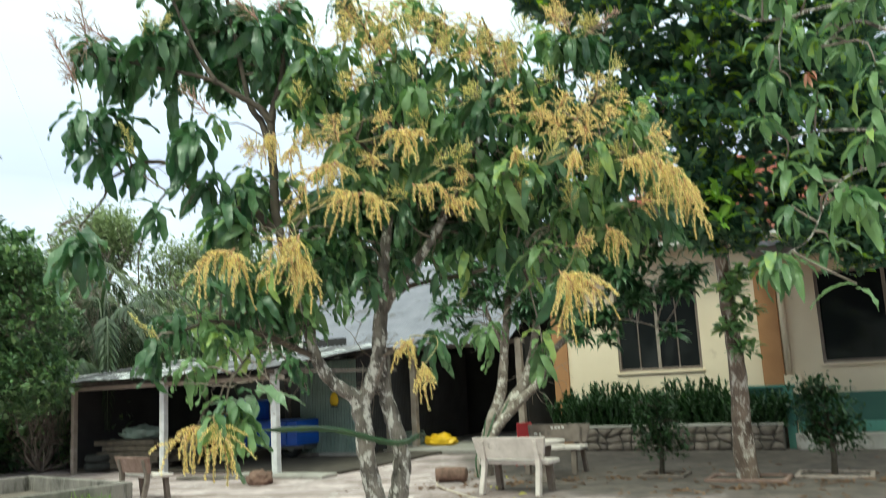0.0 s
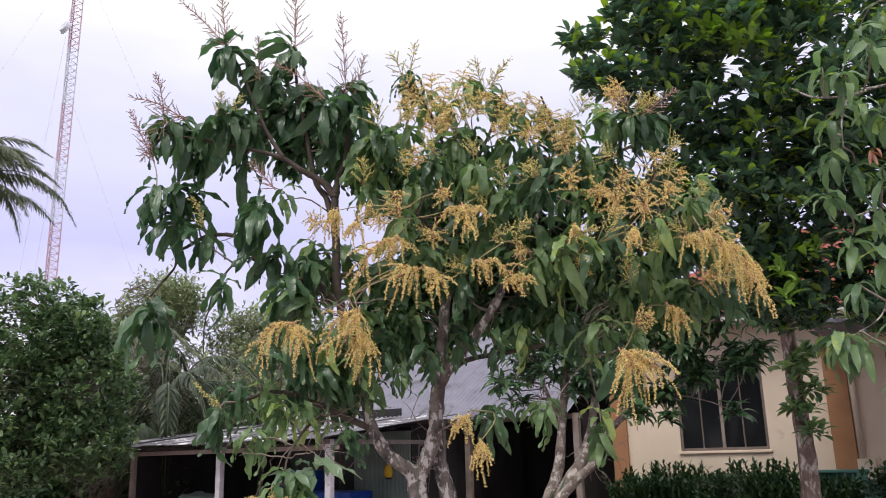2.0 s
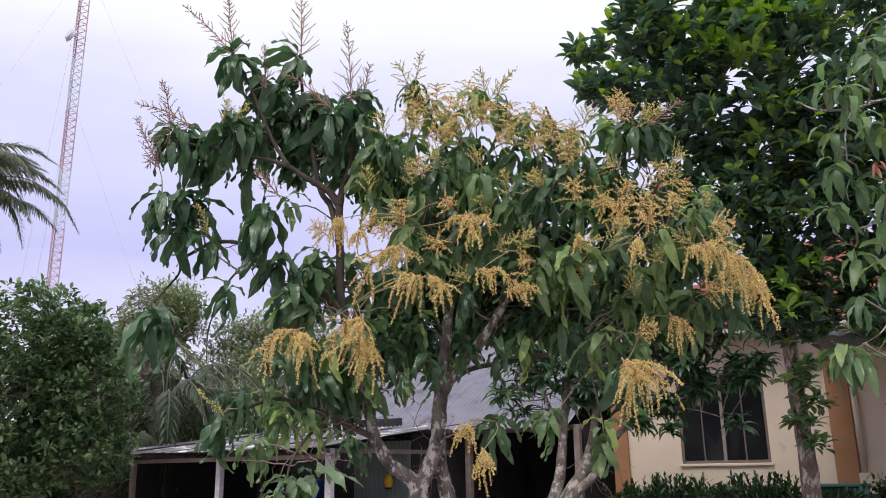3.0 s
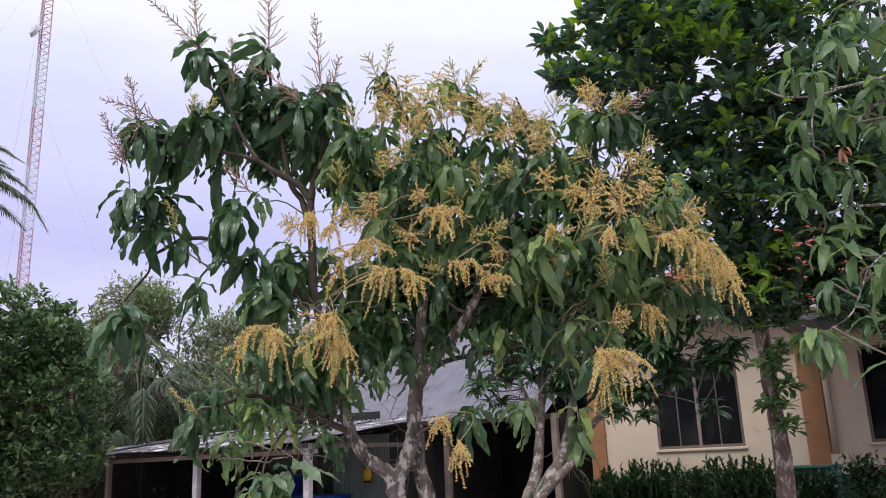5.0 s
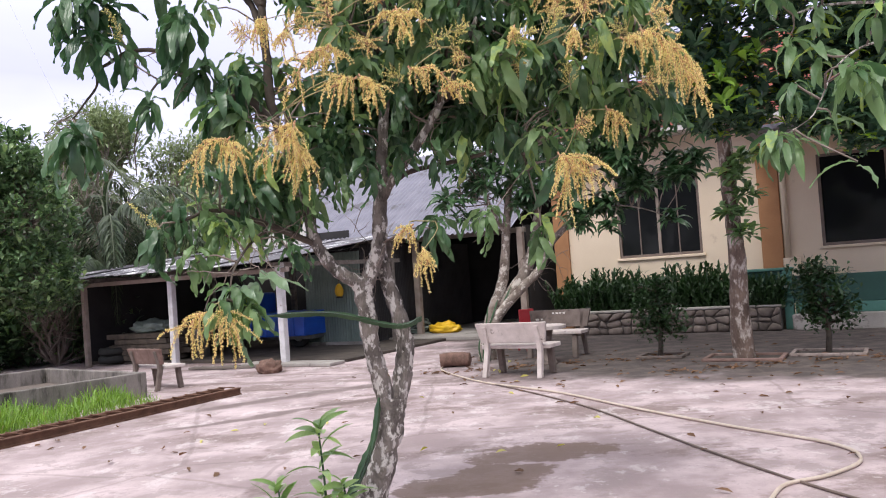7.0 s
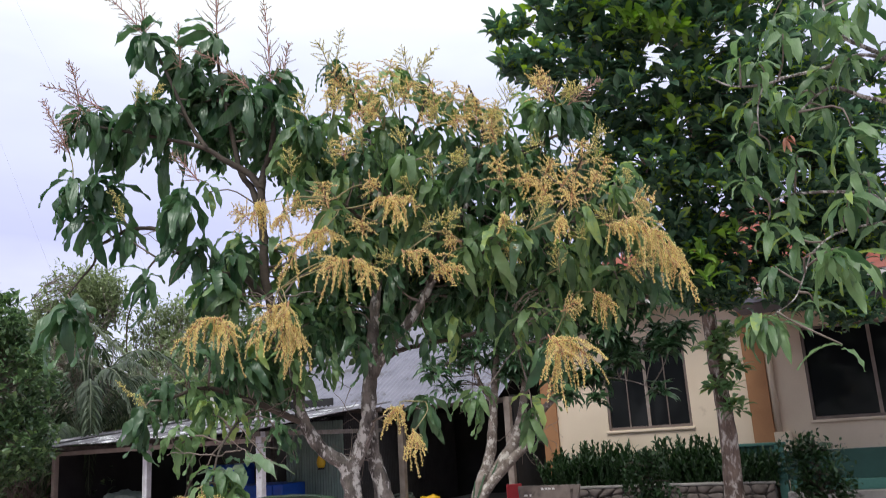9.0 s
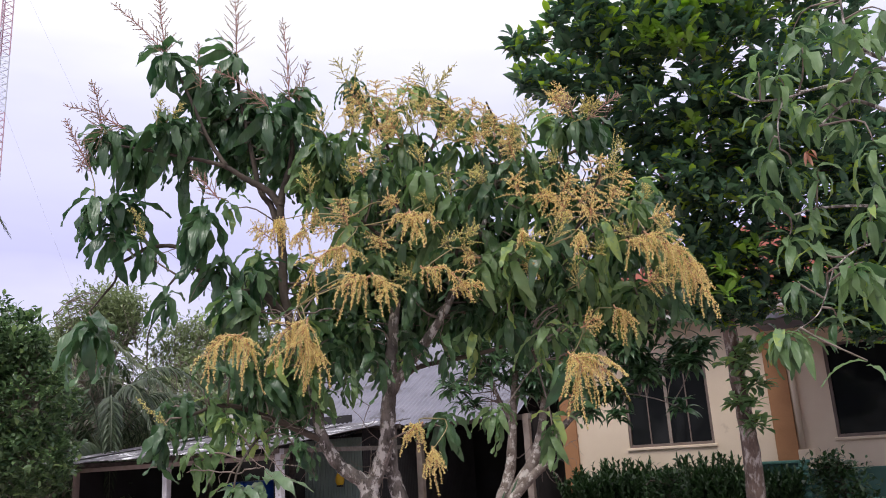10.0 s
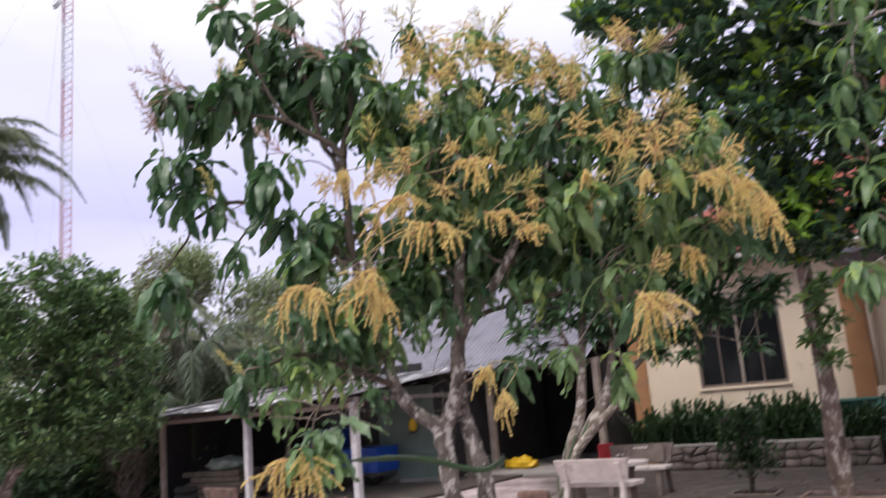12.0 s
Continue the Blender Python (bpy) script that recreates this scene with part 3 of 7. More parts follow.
def build_house():
    h = thing("house", site(-7.2, 18.6), "cream-painted house with orange pilasters and red tiled roof", "house")
    o = [(1.55, 3.43, 1.63, 3.57), (5.84, 8.4, 1.60, 3.5)]
    part("wall", wall_with_openings(bmesh.new(), 0, 12, 0, 4.3, 0.22, o), M_CREAM, h)
    part("wall", box(0, 0.222, 0, 0.22, 9, 4.3), M_CREAM, h)
    part("wall", box(11.78, 0.222, 0, 12, 9, 4.3), M_CREAM, h)
    part("wall", box(0, 9, 0, 12, 9.2, 4.3), M_CREAM, h)
    # added partition in the shade colour, for dark rooms behind the windows
    part("shade_partition", box(0.25, 2.6, 0, 11.7, 2.7, 4.2), M_SHADE_SHEET, h)
    window(h, *o[0], 4)
    window(h, *o[1], 2)
    for a, b in ((-0.03, 0.34), (4.66, 5.09)):
        part("pilaster", box(a, -0.07, 0, b, -0.003, 4.3, bevel=0.012), M_ORANGE, h, "orange-brown painted pilaster")
    pts = [(5.17, -0.06, 1.35), (5.17, -0.06, 4.2)]
    part("downpipe", tube(pts, 0.062, 12), M_CREAM, h, "cream-painted downpipe", smooth=True)
    part("pipe_foot", box(5.07, -0.14, 0.9, 5.40, -0.003, 1.40, bevel=0.015), M_CREAM, h)
    part("eave", box(-0.6, -0.7, 4.302, 12.6, 0.0, 4.42, bevel=0.01), M_WHITE, h, "pale eave board")
    part("porch_roof", box(4.85, -2.5, 3.80, 12.6, -0.72, 3.90, bevel=0.012), M_ROOF, h, "pale sheet roof over the porch")
    part("porch_ceiling", box(4.85, -0.715, 3.80, 12.6, -0.003, 3.88), M_CREAM, h)
    # hipped roof in stepped courses of tiles
    roof = part("roof", box(-0.5, -0.6, 4.421, 12.5, 4.6, 4.428), M_TILE, h, "red clay tile roof in courses")
    courses = 22
    for i in range(courses):
        t0, t1 = i / courses, (i + 1) / courses
        y0, y1 = -0.72 + t0 * 5.4, -0.72 + t1 * 5.4
        z0 = 4.43 + t0 * 2.9
        inset = t0 * 4.2
        part("tile_course", box(-0.62 + inset, y0, z0, 12.62 - inset, y1 + 0.03, z0 + 0.155), M_TILE, roof)
    return h


build_house()


def build_porch_wall():
    p = thing("porch_wall", site(-2.75, 17.5), "low teal-painted porch wall with pale band", "low wall")
    part("panel", box(0, 0, 0.5, 0.698, 0.14, 1.16, bevel=0.01), M_TEAL, p)
    part("panel", box(0.862, 0.02, 0.5, 9, 0.14, 1.04, bevel=0.01), M_TEAL, p)
    part("cap", box(-0.04, -0.04, 1.163, 0.90, 0.18, 1.22, bevel=0.012), M_TEAL_LIGHT, p, "pale teal coping")
    part("band", box(0.9, -0.06, 0.30, 9, 0.14, 0.497, bevel=0.01), M_TEAL_LIGHT, p, "pale teal band")
    part("step", box(0.85, -0.30, 0, 9, 0.14, 0.297, bevel=0.012), M_CEMENT, p, "grey cement step")
    part("pier", box(0.70, -0.10, 0, 0.86, 0.16, 1.16, bevel=0.012), M_TEAL_LIGHT, p)
    for i in range(5):
        part("slat", box(0.66, -0.135, 0.55 + i * 0.12, 0.88, -0.102, 0.61 + i * 0.12, bevel=0.006), M_TEAL_LIGHT, p)


build_porch_wall()


def leaf_mass(name, label, category, m, rng, lobes, per, shapes, material, pitch=(-0.9, 0.4), size=(0.7, 1.3), kind="", spread=0.05, trunk=None, bark=None):
    """A bush: short stems and a crown of many leaves."""
    c = lobe_points(rng, lobes, 0.35)
    c = c[c[:, 2] > 0.03]
    pos, turn, which = rosettes(rng, c, per, pitch, size, len(shapes), spread)
    t = thing(name, m, label, category, kind=kind)
    part("foliage", scatter(name + "_leaves", shapes, pos, turn, which, material), None, t)
    base = [(x, y, 0.0) for x, y, *_ in lobes]
    if trunk:
        part("trunk", tube(*trunk, 8, 0.1, rng), bark, t, smooth=True)
        nodes = curve_points(trunk[0], 10)
    else:
        nodes = np.array(base)
    tagged(part("twig_tangle", twigs(rng, c[::4], nodes, 0.007), bark or M_BARK_DARK, t), kind="stuff")
    return t


# stone-faced planting bed in front of the house
def build_planter():
    rng = np.random.default_rng(31)
    p = thing("stone_planter", site(-6.35, 17.15), "low planter wall faced with irregular brown stones", "planter")
    length, height = 4.25, 0.47
    part("mortar_core", box(0, 0.03, 0, length, 0.28, height, bevel=0.015), M_MORTAR, p)
    part("soil", box(0.02, 0.283, 0, length, 1.4, height - 0.06), M_BARK_DARK, p, "dark planting soil")
    part("coping", box(-0.02, 0.0, height + 0.002, length + 0.02, 0.30, height + 0.045, bevel=0.012), M_CEMENT, p)
    # irregular stones on a jittered lattice, each set proud of the mortar
    cols, rows = 17, 3
    node = {}
    for i in range(cols + 1):
        for r in range(rows + 1):
            jx = rng.uniform(-0.42, 0.42) if 0 < i < cols else 0
            jz = rng.uniform(-0.36, 0.36) if 0 < r < rows else 0
            node[i, r] = (length * (i + jx + 0.3 * (r % 2) * (0 < i < cols)) / cols, height * (r + jz) / rows)
    for i in range(cols):
        for r in range(rows):
            ring = []
            corner = [node[i, r], node[i + 1, r], node[i + 1, r + 1], node[i, r + 1]]
            for k in range(4):
                (ax, az), (bx, bz) = corner[k], corner[(k + 1) % 4]
                ring += [(ax, az), ((ax * 2 + bx) / 3 + rng.uniform(-0.01, 0.01), (az * 2 + bz) / 3 + rng.uniform(-0.01, 0.01)), ((ax + bx * 2) / 3, (az + bz * 2) / 3)]
            cx, cz = sum(q[0] for q in ring) / 12, sum(q[1] for q in ring) / 12
            d, n = rng.uniform(0.015, 0.05), 12

            def shrink(a, b, k, corner_cut):
                return cx + (a - cx) * k * corner_cut, cz + (b - cz) * k * corner_cut
            cut = [0.86 if k % 3 == 0 else 1.0 for k in range(12)]
            v = []
            for k0, y in ((0.93, 0.035), (0.88, 0.02 - d * 0.5), (0.66, 0.02 - d)):
                for (a, b), c in zip(ring, cut):
                    x, z = shrink(a, b, k0, c)
                    v.append((x, y, max(0.005, z)))
            f = [(k, (k + 1) % n, n + (k + 1) % n, n + k) for k in range(n)] + [(n + k, n + (k + 1) % n, 2 * n + (k + 1) % n, 2 * n + k) for k in range(n)] + [tuple(2 * n + k for k in range(n))]
            part("stone", (v, f), M_STONE, p, smooth=True)
    return p


build_planter()

# hedge of stiff upright leaves in the bed
def build_hedge():
    rng = np.random.default_rng(32)
    h = thing("hedge", site(-6.35, 17.45, 0.43), "dense dark green hedge of upright pointed leaves", "hedge", kind="stuff")
    pos, yaw, pit, size = [], [], [], []
    for i in range(680):
        x, y = rng.uniform(-0.55, 4.3), rng.uniform(0.0, 0.9)
        if x > 3.4:
            y = rng.uniform(-0.28, -0.02)
        hgt = (rng.uniform(0.45, 0.82) if i % 7 else rng.uniform(0.85, 1.08)) * (0.88 + 0.08 * math.sin(x * 3.1)) * (0.75 if x > 3.3 else 1)
        lean = rng.normal(0, 0.12, 2)
        k = int(hgt / 0.032)
        for j in range(k):
            t = j / k
            pos.append((x + lean[0] * t, y + lean[1] * t, hgt * t))
            yaw.append(j * 2.4 + i)
            pit.append(-0.9 + rng.normal(0, 0.25))
            size.append(rng.uniform(0.7, 1.2))
    shapes = [leaf_shape(0.14, 0.055, 15, -35, 0.3, 3), leaf_shape(0.17, 0.05, 25, -10, 0.3, 3)]
    pos = np.array(pos)
    turn = frames_of(pos, np.array(yaw), np.array(pit), rng.normal(0, 0.3, len(pos)), np.array(size))
    part("foliage", scatter("hedge_leaves", shapes, pos, turn, rng.integers(0, 2, len(pos)), M_LEAF_HEDGE), None, h)


build_hedge()


# ---------------------------------------------------------------- shed and carport
def corrugated(x0, x1, y0, y1, z0, z1, pitch=0.076, depth=0.018, thick=0.004, along="y"):
    """A corrugated sheet spanning x0..x1, its ribs running from (y0, z0) to (y1, z1)."""
    n = max(4, int((x1 - x0) / pitch * 6))
    verts, faces = [], []
    up = Vector((0, -(z1 - z0), y1 - y0)).normalized()
    for s in (0, thick):
        for i in range(n + 1):
            x = x0 + (x1 - x0) * i / n
            h = depth * 0.5 * math.sin(2 * math.pi * (x - x0) / pitch) + s
            for y, z in ((y0, z0), (y1, z1)):
                verts.append((x, y + up.y * h, z + up.z * h))
    o = 2 * (n + 1)
    for i in range(n):
        a = 2 * i
        faces += [(a, a + 2, a + 3, a + 1), (o + a, o + a + 1, o + a + 3, o + a + 2)]
        faces += [(a, o + a, o + a + 2, a + 2), (a + 1, a + 3, o + a + 3, o + a + 1)]
    return verts, faces


def build_carport():
    c = thing("carport", site(-16.6, 12.4), "open carport with whitewashed posts and rusty sheet roof", "carport")
    rng = np.random.default_rng(41)
    for x, h, w, material, lean in ((0.15, 1.90, 0.055, M_POST_OLD, -0.03), (2.98, 1.95, 0.066, M_POST, -0.01), (6.0, 2.02, 0.068, M_POST, -0.02)):
        b = bmesh.new()
        block(b, -w, -w, 0, w, w, h, 0.012)
        for v in b.verts:
            v.co.x += x + lean * v.co.z / h
            v.co.y += 0.05
        part("post", b, material, c, "whitewashed concrete post" if material is M_POST else "bare weathered post")
    for x in (0.15, 2.98, 6.0):
        part("back_post", box(x - 0.06, 4.0, 0, x + 0.06, 4.12, 2.5, bevel=0.01), M_TIMBER, c)
        part("rafter", (lambda b: b)(box(x - 0.04, -0.2, 1.93, x + 0.04, 4.4, 2.02, m=Matrix.Translation((0, 0, 0)) @ Matrix.Shear("XY", 4, (0, 0)))), M_TIMBER, c)
    part("beam", box(-0.2, 0.0, 1.82, 6.2, 0.09, 1.91, bevel=0.008), M_POST_OLD, c, "pale weathered timber beam")
    part("beam", box(-0.2, 4.02, 2.40, 6.2, 4.1, 2.5, bevel=0.008), M_TIMBER, c)
    x = -0.78
    for i in range(8):
        w = 0.92
        dz = rng.uniform(-0.02, 0.02)
        part("roof_sheet", corrugated(x, x + w, -0.42 - rng.uniform(-0.05, 0.16), 4.5, 2.02 + dz, 2.62 + dz + 0.004 * (i % 2)), M_ZINC, c, "rusty corrugated zinc sheet")
        x += 0.87
    part("earth_floor", box(-0.4, 0.45, 0, 7.2, 6.5, 0.06, bevel=0.01), M_EARTH, c, "dark earth floor")
    part("edge_slab", box(5.1, -0.25, 0, 7.3, 0.22, 0.07, bevel=0.015), M_CEMENT, c)
    # near-black walls added to keep light out of the carport
    part("shade_back_wall", box(-0.4, 5.2, 0, 3.98, 5.26, 2.9), M_SHADE_SHEET, c, "near-black back wall added to shade the carport")
    part("shade_side_wall", box(-0.46, 0.5, 0, -0.4, 5.2, 2.05), M_SHADE_SHEET, c)


build_carport()


def build_shed():
    s = thing("shed", site(-13.2, 15.8), "large dark open shed with grey corrugated roof", "shed")
    # corrugated front wall of a closed bay
    v, f = corrugated(0.5, 2.15, 0, 0, 0.12, 2.25)
    part("front_wall", (v, f), M_WALL_SHEET, s, "green-grey corrugated metal wall")
    part("wall_foot", box(0.4, -0.1, 0, 2.25, 0.12, 0.13, bevel=0.01), M_CEMENT, s)
    v, f = corrugated(0, 5.5, 0, 0, 0.0, 2.4)
    m = Matrix.Translation((2.16, 0.02, 0)) @ Matrix.Rotation(radians(90), 4, "Z")
    # side of the closed bay, in the same painted shade
    part("shade_side_wall", ([m @ Vector(q) for q in v], f), M_SHADE_SHEET, s)
    for x in (2.55, 5.45):
        part("post", box(x - 0.075, 1.85, 0, x + 0.075, 2.0, 2.55, bevel=0.012), M_POST_OLD, s, "weathered concrete post")
    part("eave_beam", box(0.3, 1.86, 2.42, 5.6, 1.96, 2.54, bevel=0.008), M_TIMBER, s)
    # big roof, rising away from the yard
    x = -4.4
    for i in range(10):
        part("roof_sheet", corrugated(x, x + 1.02, 1.45, 6.6, 2.50 + 0.005 * (i % 2), 5.35, 0.14, 0.035), M_ROOF, s, "grey weathered corrugated roof sheet")
        x += 0.98
    # near-black walls and door added to darken the shed inside
    part("shade_back_wall", box(-4.2, 6.4, 0, 5.55, 6.5, 5.2), M_SHADE_SHEET, s)
    part("shade_end_wall", box(5.45, 2.1, 0, 5.53, 6.4, 2.6), M_SHADE_SHEET, s)
    part("shade_end_wall", box(-4.3, 2.0, 0, -4.2, 6.4, 2.6), M_SHADE_SHEET, s)
    part("shade_door", box(4.2, 4.9, 0.1, 5.1, 4.98, 2.1, bevel=0.01), M_SHADE_SHEET, s)
    part("floor_slab", box(2.2, 0.95, 0, 5.6, 6.4, 0.10, bevel=0.02), M_CEMENT, s, "cement floor slab")
    part("awning_sheet", corrugated(0.2, 2.1, -0.5, 0.9, 2.28, 2.62), M_ZINC, s, "pale zinc awning sheet")
    part("gable_panel", box(-3.4, 1.5, 2.6, -0.6, 1.54, 3.2), M_WHITE, s)


build_shed()


def build_truck():
    """A small blue three-wheeled cargo truck, seen between the posts."""
    t = thing("cargo_truck", site(-14.35, 14.75, 0.06, 4), "small blue cargo truck parked under the carport", "truck")
    bed = bmesh.new()
    block(bed, 0.62, 0, 0.30, 2.26, 1.3, 0.86, 0.02)
    part("cargo_bed", bed, M_BLUE, t, "bright blue metal cargo bed")
    for i in range(4):
        part("rib", box(0.75 + i * 0.40, -0.03, 0.32, 0.79 + i * 0.40, -0.002, 0.84, bevel=0.006), M_BLUE, t)
    cab = bmesh.new()
    block(cab, 0.12, 0.05, 0.50, 0.60, 1.25, 1.35, 0.06)
    part("cab", cab, M_BLUE, t)
    part("chassis", box(0.0, 0.35, 0.20, 2.2, 0.95, 0.295, bevel=0.01), M_STEEL, t)
    for x, y in ((0.26, -0.06), (1.75, 0.42), (1.75, 1.0)):
        w = part("wheel", bmesh.new(), M_BLACK, t, m=pose(x, y + 0.09, 0.30, 90))
        tyre, rim = bmesh.new(), bmesh.new()
        ring = []
        for k in range(28):
            a = 2 * math.pi * k / 28
            for r, z in ((0.17, -0.075), (0.27, -0.085), (0.30, -0.04), (0.30, 0.04), (0.27, 0.085), (0.17, 0.075)):
                ring.append(tyre.verts.new((r * math.cos(a), r * math.sin(a), z)))
        for k in range(28):
            for j in range(6):
                a, b = k * 6 + j, k * 6 + (j + 1) % 6
                c, d = ((k + 1) % 28) * 6 + (j + 1) % 6, ((k + 1) % 28) * 6 + j
                tyre.faces.new([ring[q] for q in (a, b, c, d)])
        part("tyre", tyre, M_BLACK, w, smooth=True)
        bmesh.ops.create_cone(rim, cap_ends=True, segments=20, radius1=0.172, radius2=0.15, depth=0.10)
        part("rim", rim, M_STEEL, w)
    part("engine_block", box(0.30, -0.05, 0.42, 0.62, 0.045, 0.60, bevel=0.03), M_STEEL, t, "grey metal engine housing")
    part("mudguard", tube(curve_points([(-0.10, 0.0, 0.42), (0.26, 0.0, 0.66), (0.60, 0.0, 0.45)], 10), 0.045, 8), M_STEEL, t, smooth=True)
    part("fork", tube([(0.26, 0.10, 0.3), (0.30, 0.3, 0.9)], 0.03, 8), M_STEEL, t, smooth=True)


build_truck()


def simple_heap(name, m, label, category, material, rx, ry, rz, seed, bumps=0.25):
    """A slumped soft heap with folds (a sack, a tarpaulin over something)."""
    b = bmesh.new()
    bmesh.ops.create_icosphere(b, subdivisions=4, radius=1)
    for v in b.verts:
        k = 1 + bumps * noise.fractal(v.co * 2.2 + Vector((seed, 0, 0)), 0.8, 2.0, 4)
        v.co = Vector((v.co.x * rx * k, v.co.y * ry * k, max(0.0, (v.co.z * 0.75 + 0.45)) * rz * k))
    ob = part(name, b, material, None, smooth=True)
    ob.matrix_basis = m
    return tagged(ob, label, category)


TARP_U, TARP_V = -15.3, 13.35


def build_timber_stack():
    p = thing("timber_stack", site(TARP_U, TARP_V, 0.06, 6), "dark stack of old timber under the carport", "timber stack")
    rng = np.random.default_rng(43)
    for i in range(20):
        z, y = 0.02 + (i // 4) * 0.125, -0.5 + (i % 4) * 0.27
        x = rng.uniform(-0.95, -0.7)
        part("timber", box(x, y, z, x + 1.7 + rng.uniform(-0.2, 0.3), y + 0.2, z + 0.11, bevel=0.008), M_BARK_DARK, p)


build_timber_stack()
simple_heap("tarpaulin", site(TARP_U, TARP_V, 0.70), "crumpled grey-green tarpaulin on a timber stack", "tarpaulin", M_TARP, 0.55, 0.42, 0.22, 3, 0.35)


def build_tyre(m, label):
    """A worn wheel lying flat."""
    v, f, n = [], [], 30
    ring = ((0.19, 0.03), (0.27, 0.0), (0.31, 0.05), (0.31, 0.12), (0.27, 0.17), (0.19, 0.14))
    for k in range(n):
        a = 2 * math.pi * k / n
        v += [(r * math.cos(a), r * math.sin(a), z) for r, z in ring]
    for k in range(n):
        for j in range(6):
            f.append((k * 6 + j, (k + 1) % n * 6 + j, (k + 1) % n * 6 + (j + 1) % 6, k * 6 + (j + 1) % 6))
    t = thing("spare_wheel", m, label, "wheel")
    part("tyre", (v, f), M_BLACK, t, smooth=True)
    part("rim", tube([(0, 0, 0.05), (0, 0, 0.12)], 0.195, 24), M_RUST, t)


build_tyre(site(-16.0, 12.75, 0.06), "worn spare wheel lying on the earth floor")
build_tyre(site(-16.02, 12.78, 0.232), "worn spare wheel stacked on another wheel")


def build_scraps():
    """Broken boards and a low stump at the edge of the slab."""
    for u, v, turn, length in ((-11.9, 11.85, 12, 1.1), (-11.3, 11.95, 22, 0.9)):
        b = box(-length / 2, -0.08, 0.0, length / 2, 0.08, 0.045, bevel=0.008)
        bmesh.ops.subdivide_edges(b, edges=[e for e in b.edges if e.calc_length() > 0.5], cuts=4)
        for q in b.verts:
            q.co.z += 0.02 * abs(math.sin(q.co.x * 4))
        ob = part("broken_board", b, M_TIMBER, None)
        ob.matrix_basis = site(u, v, 0, turn)
        tagged(ob, "broken dark board lying on the cement", "board")
    simple_heap("stump", site(-10.05, 11.35), "low grey weathered stump beside a post", "stump", M_LOG, 0.24, 0.2, 0.2, 11, 0.22)


build_scraps()


def build_stool(m):
    s = thing("plastic_stool", m, "red plastic stool behind a leaning trunk", "stool")
    part("seat", box(-0.17, -0.17, 0.42, 0.17, 0.17, 0.45, bevel=0.012), M_RED, s)
    for x in (-1, 1):
        for y in (-1, 1):
            part("leg", tube([(0.19 * x, 0.19 * y, 0), (0.14 * x, 0.14 * y, 0.42)], [0.022, 0.028], 8), M_RED, s, smooth=True)
    part("backrest", box(-0.16, 0.15, 0.451, 0.16, 0.18, 0.78, bevel=0.014), M_RED, s)


build_stool(pose(1.55, 15.6, 0, 0, 0, 20))


def build_planks():
    p = thing("plank_pile", site(-19.8, 14.2, 0, 12), "pile of old grey planks at the carport's end", "planks")
    rng = np.random.default_rng(42)
    for i in range(14):
        x, z = rng.uniform(-0.12, 0.12), 0.02 + (i // 3) * 0.075
        part("plank", box(x, -0.5 + (i % 3) * 0.3, z, x + 2.4 + rng.uniform(-0.3, 0.3), -0.24 + (i % 3) * 0.3, z + 0.06, bevel=0.006), M_TIMBER, p)


build_planks()


def build_bin():
    b = thing("plastic_bin", site(-14.05, 13.6, 0.06), "grey plastic bin behind a post", "bin")
    part("body", tube([(0, 0, 0), (0, 0, 0.01), (0, 0, 0.6), (0, 0, 0.62)], [0.17, 0.19, 0.24, 0.25], 20), M_STEEL, b, smooth=True)
    part("rim", tube([(0, 0, 0.60), (0, 0, 0.64)], 0.262, 20), M_STEEL, b)


build_bin()
simple_heap("sack", site(-11.45, 16.05), "bright yellow sack slumped on the ground", "sack", M_YELLOW, 0.22, 0.2, 0.34, 5)
simple_heap("sack", site(-10.05, 17.9, 0.1), "bright yellow sack lying on the slab", "sack", M_YELLOW, 0.42, 0.25, 0.22, 8)
rope = thing("rope_coil", site(-10.95, 18.0, 0.1), "loose coil of grey rope beside a post", "rope")
rr = np.random.default_rng(4)
for i in range(6):
    ang = np.linspace(0, 2 * math.pi, 26)
    rad, z = 0.36 + rr.uniform(-0.09, 0.09), 0.03 + i * 0.055
    part("strand", tube(np.stack([rad * np.cos(ang), rad * 0.7 * np.sin(ang), z + 0.03 * np.sin(ang * 3 + i)], 1), 0.026, 6), M_TARP, rope, smooth=True)


def build_float():
    """A small yellow hanging float with a dark cap."""
    f = thing("hanging_float", site(-11.6, 15.68, 1.35), "small yellow plastic float hanging on the wall", "float")
    b = bmesh.new()
    bmesh.ops.create_uvsphere(b, u_segments=14, v_segments=10, radius=0.11)
    for v in b.verts:
        v.co.z *= 1.5
        v.co.x *= 1 - 0.25 * v.co.z / 0.16
        v.co.y *= 0.8
    part("body", b, M_YELLOW, f, smooth=True)
    part("collar", tube([(0, 0, -0.14), (0, 0, -0.18)], [0.07, 0.08], 12), M_BLACK, f)
    part("cord", tube([(0, 0, 0.15), (0, 0.02, 0.62)], 0.008, 6), M_TIMBER, f)


build_float()


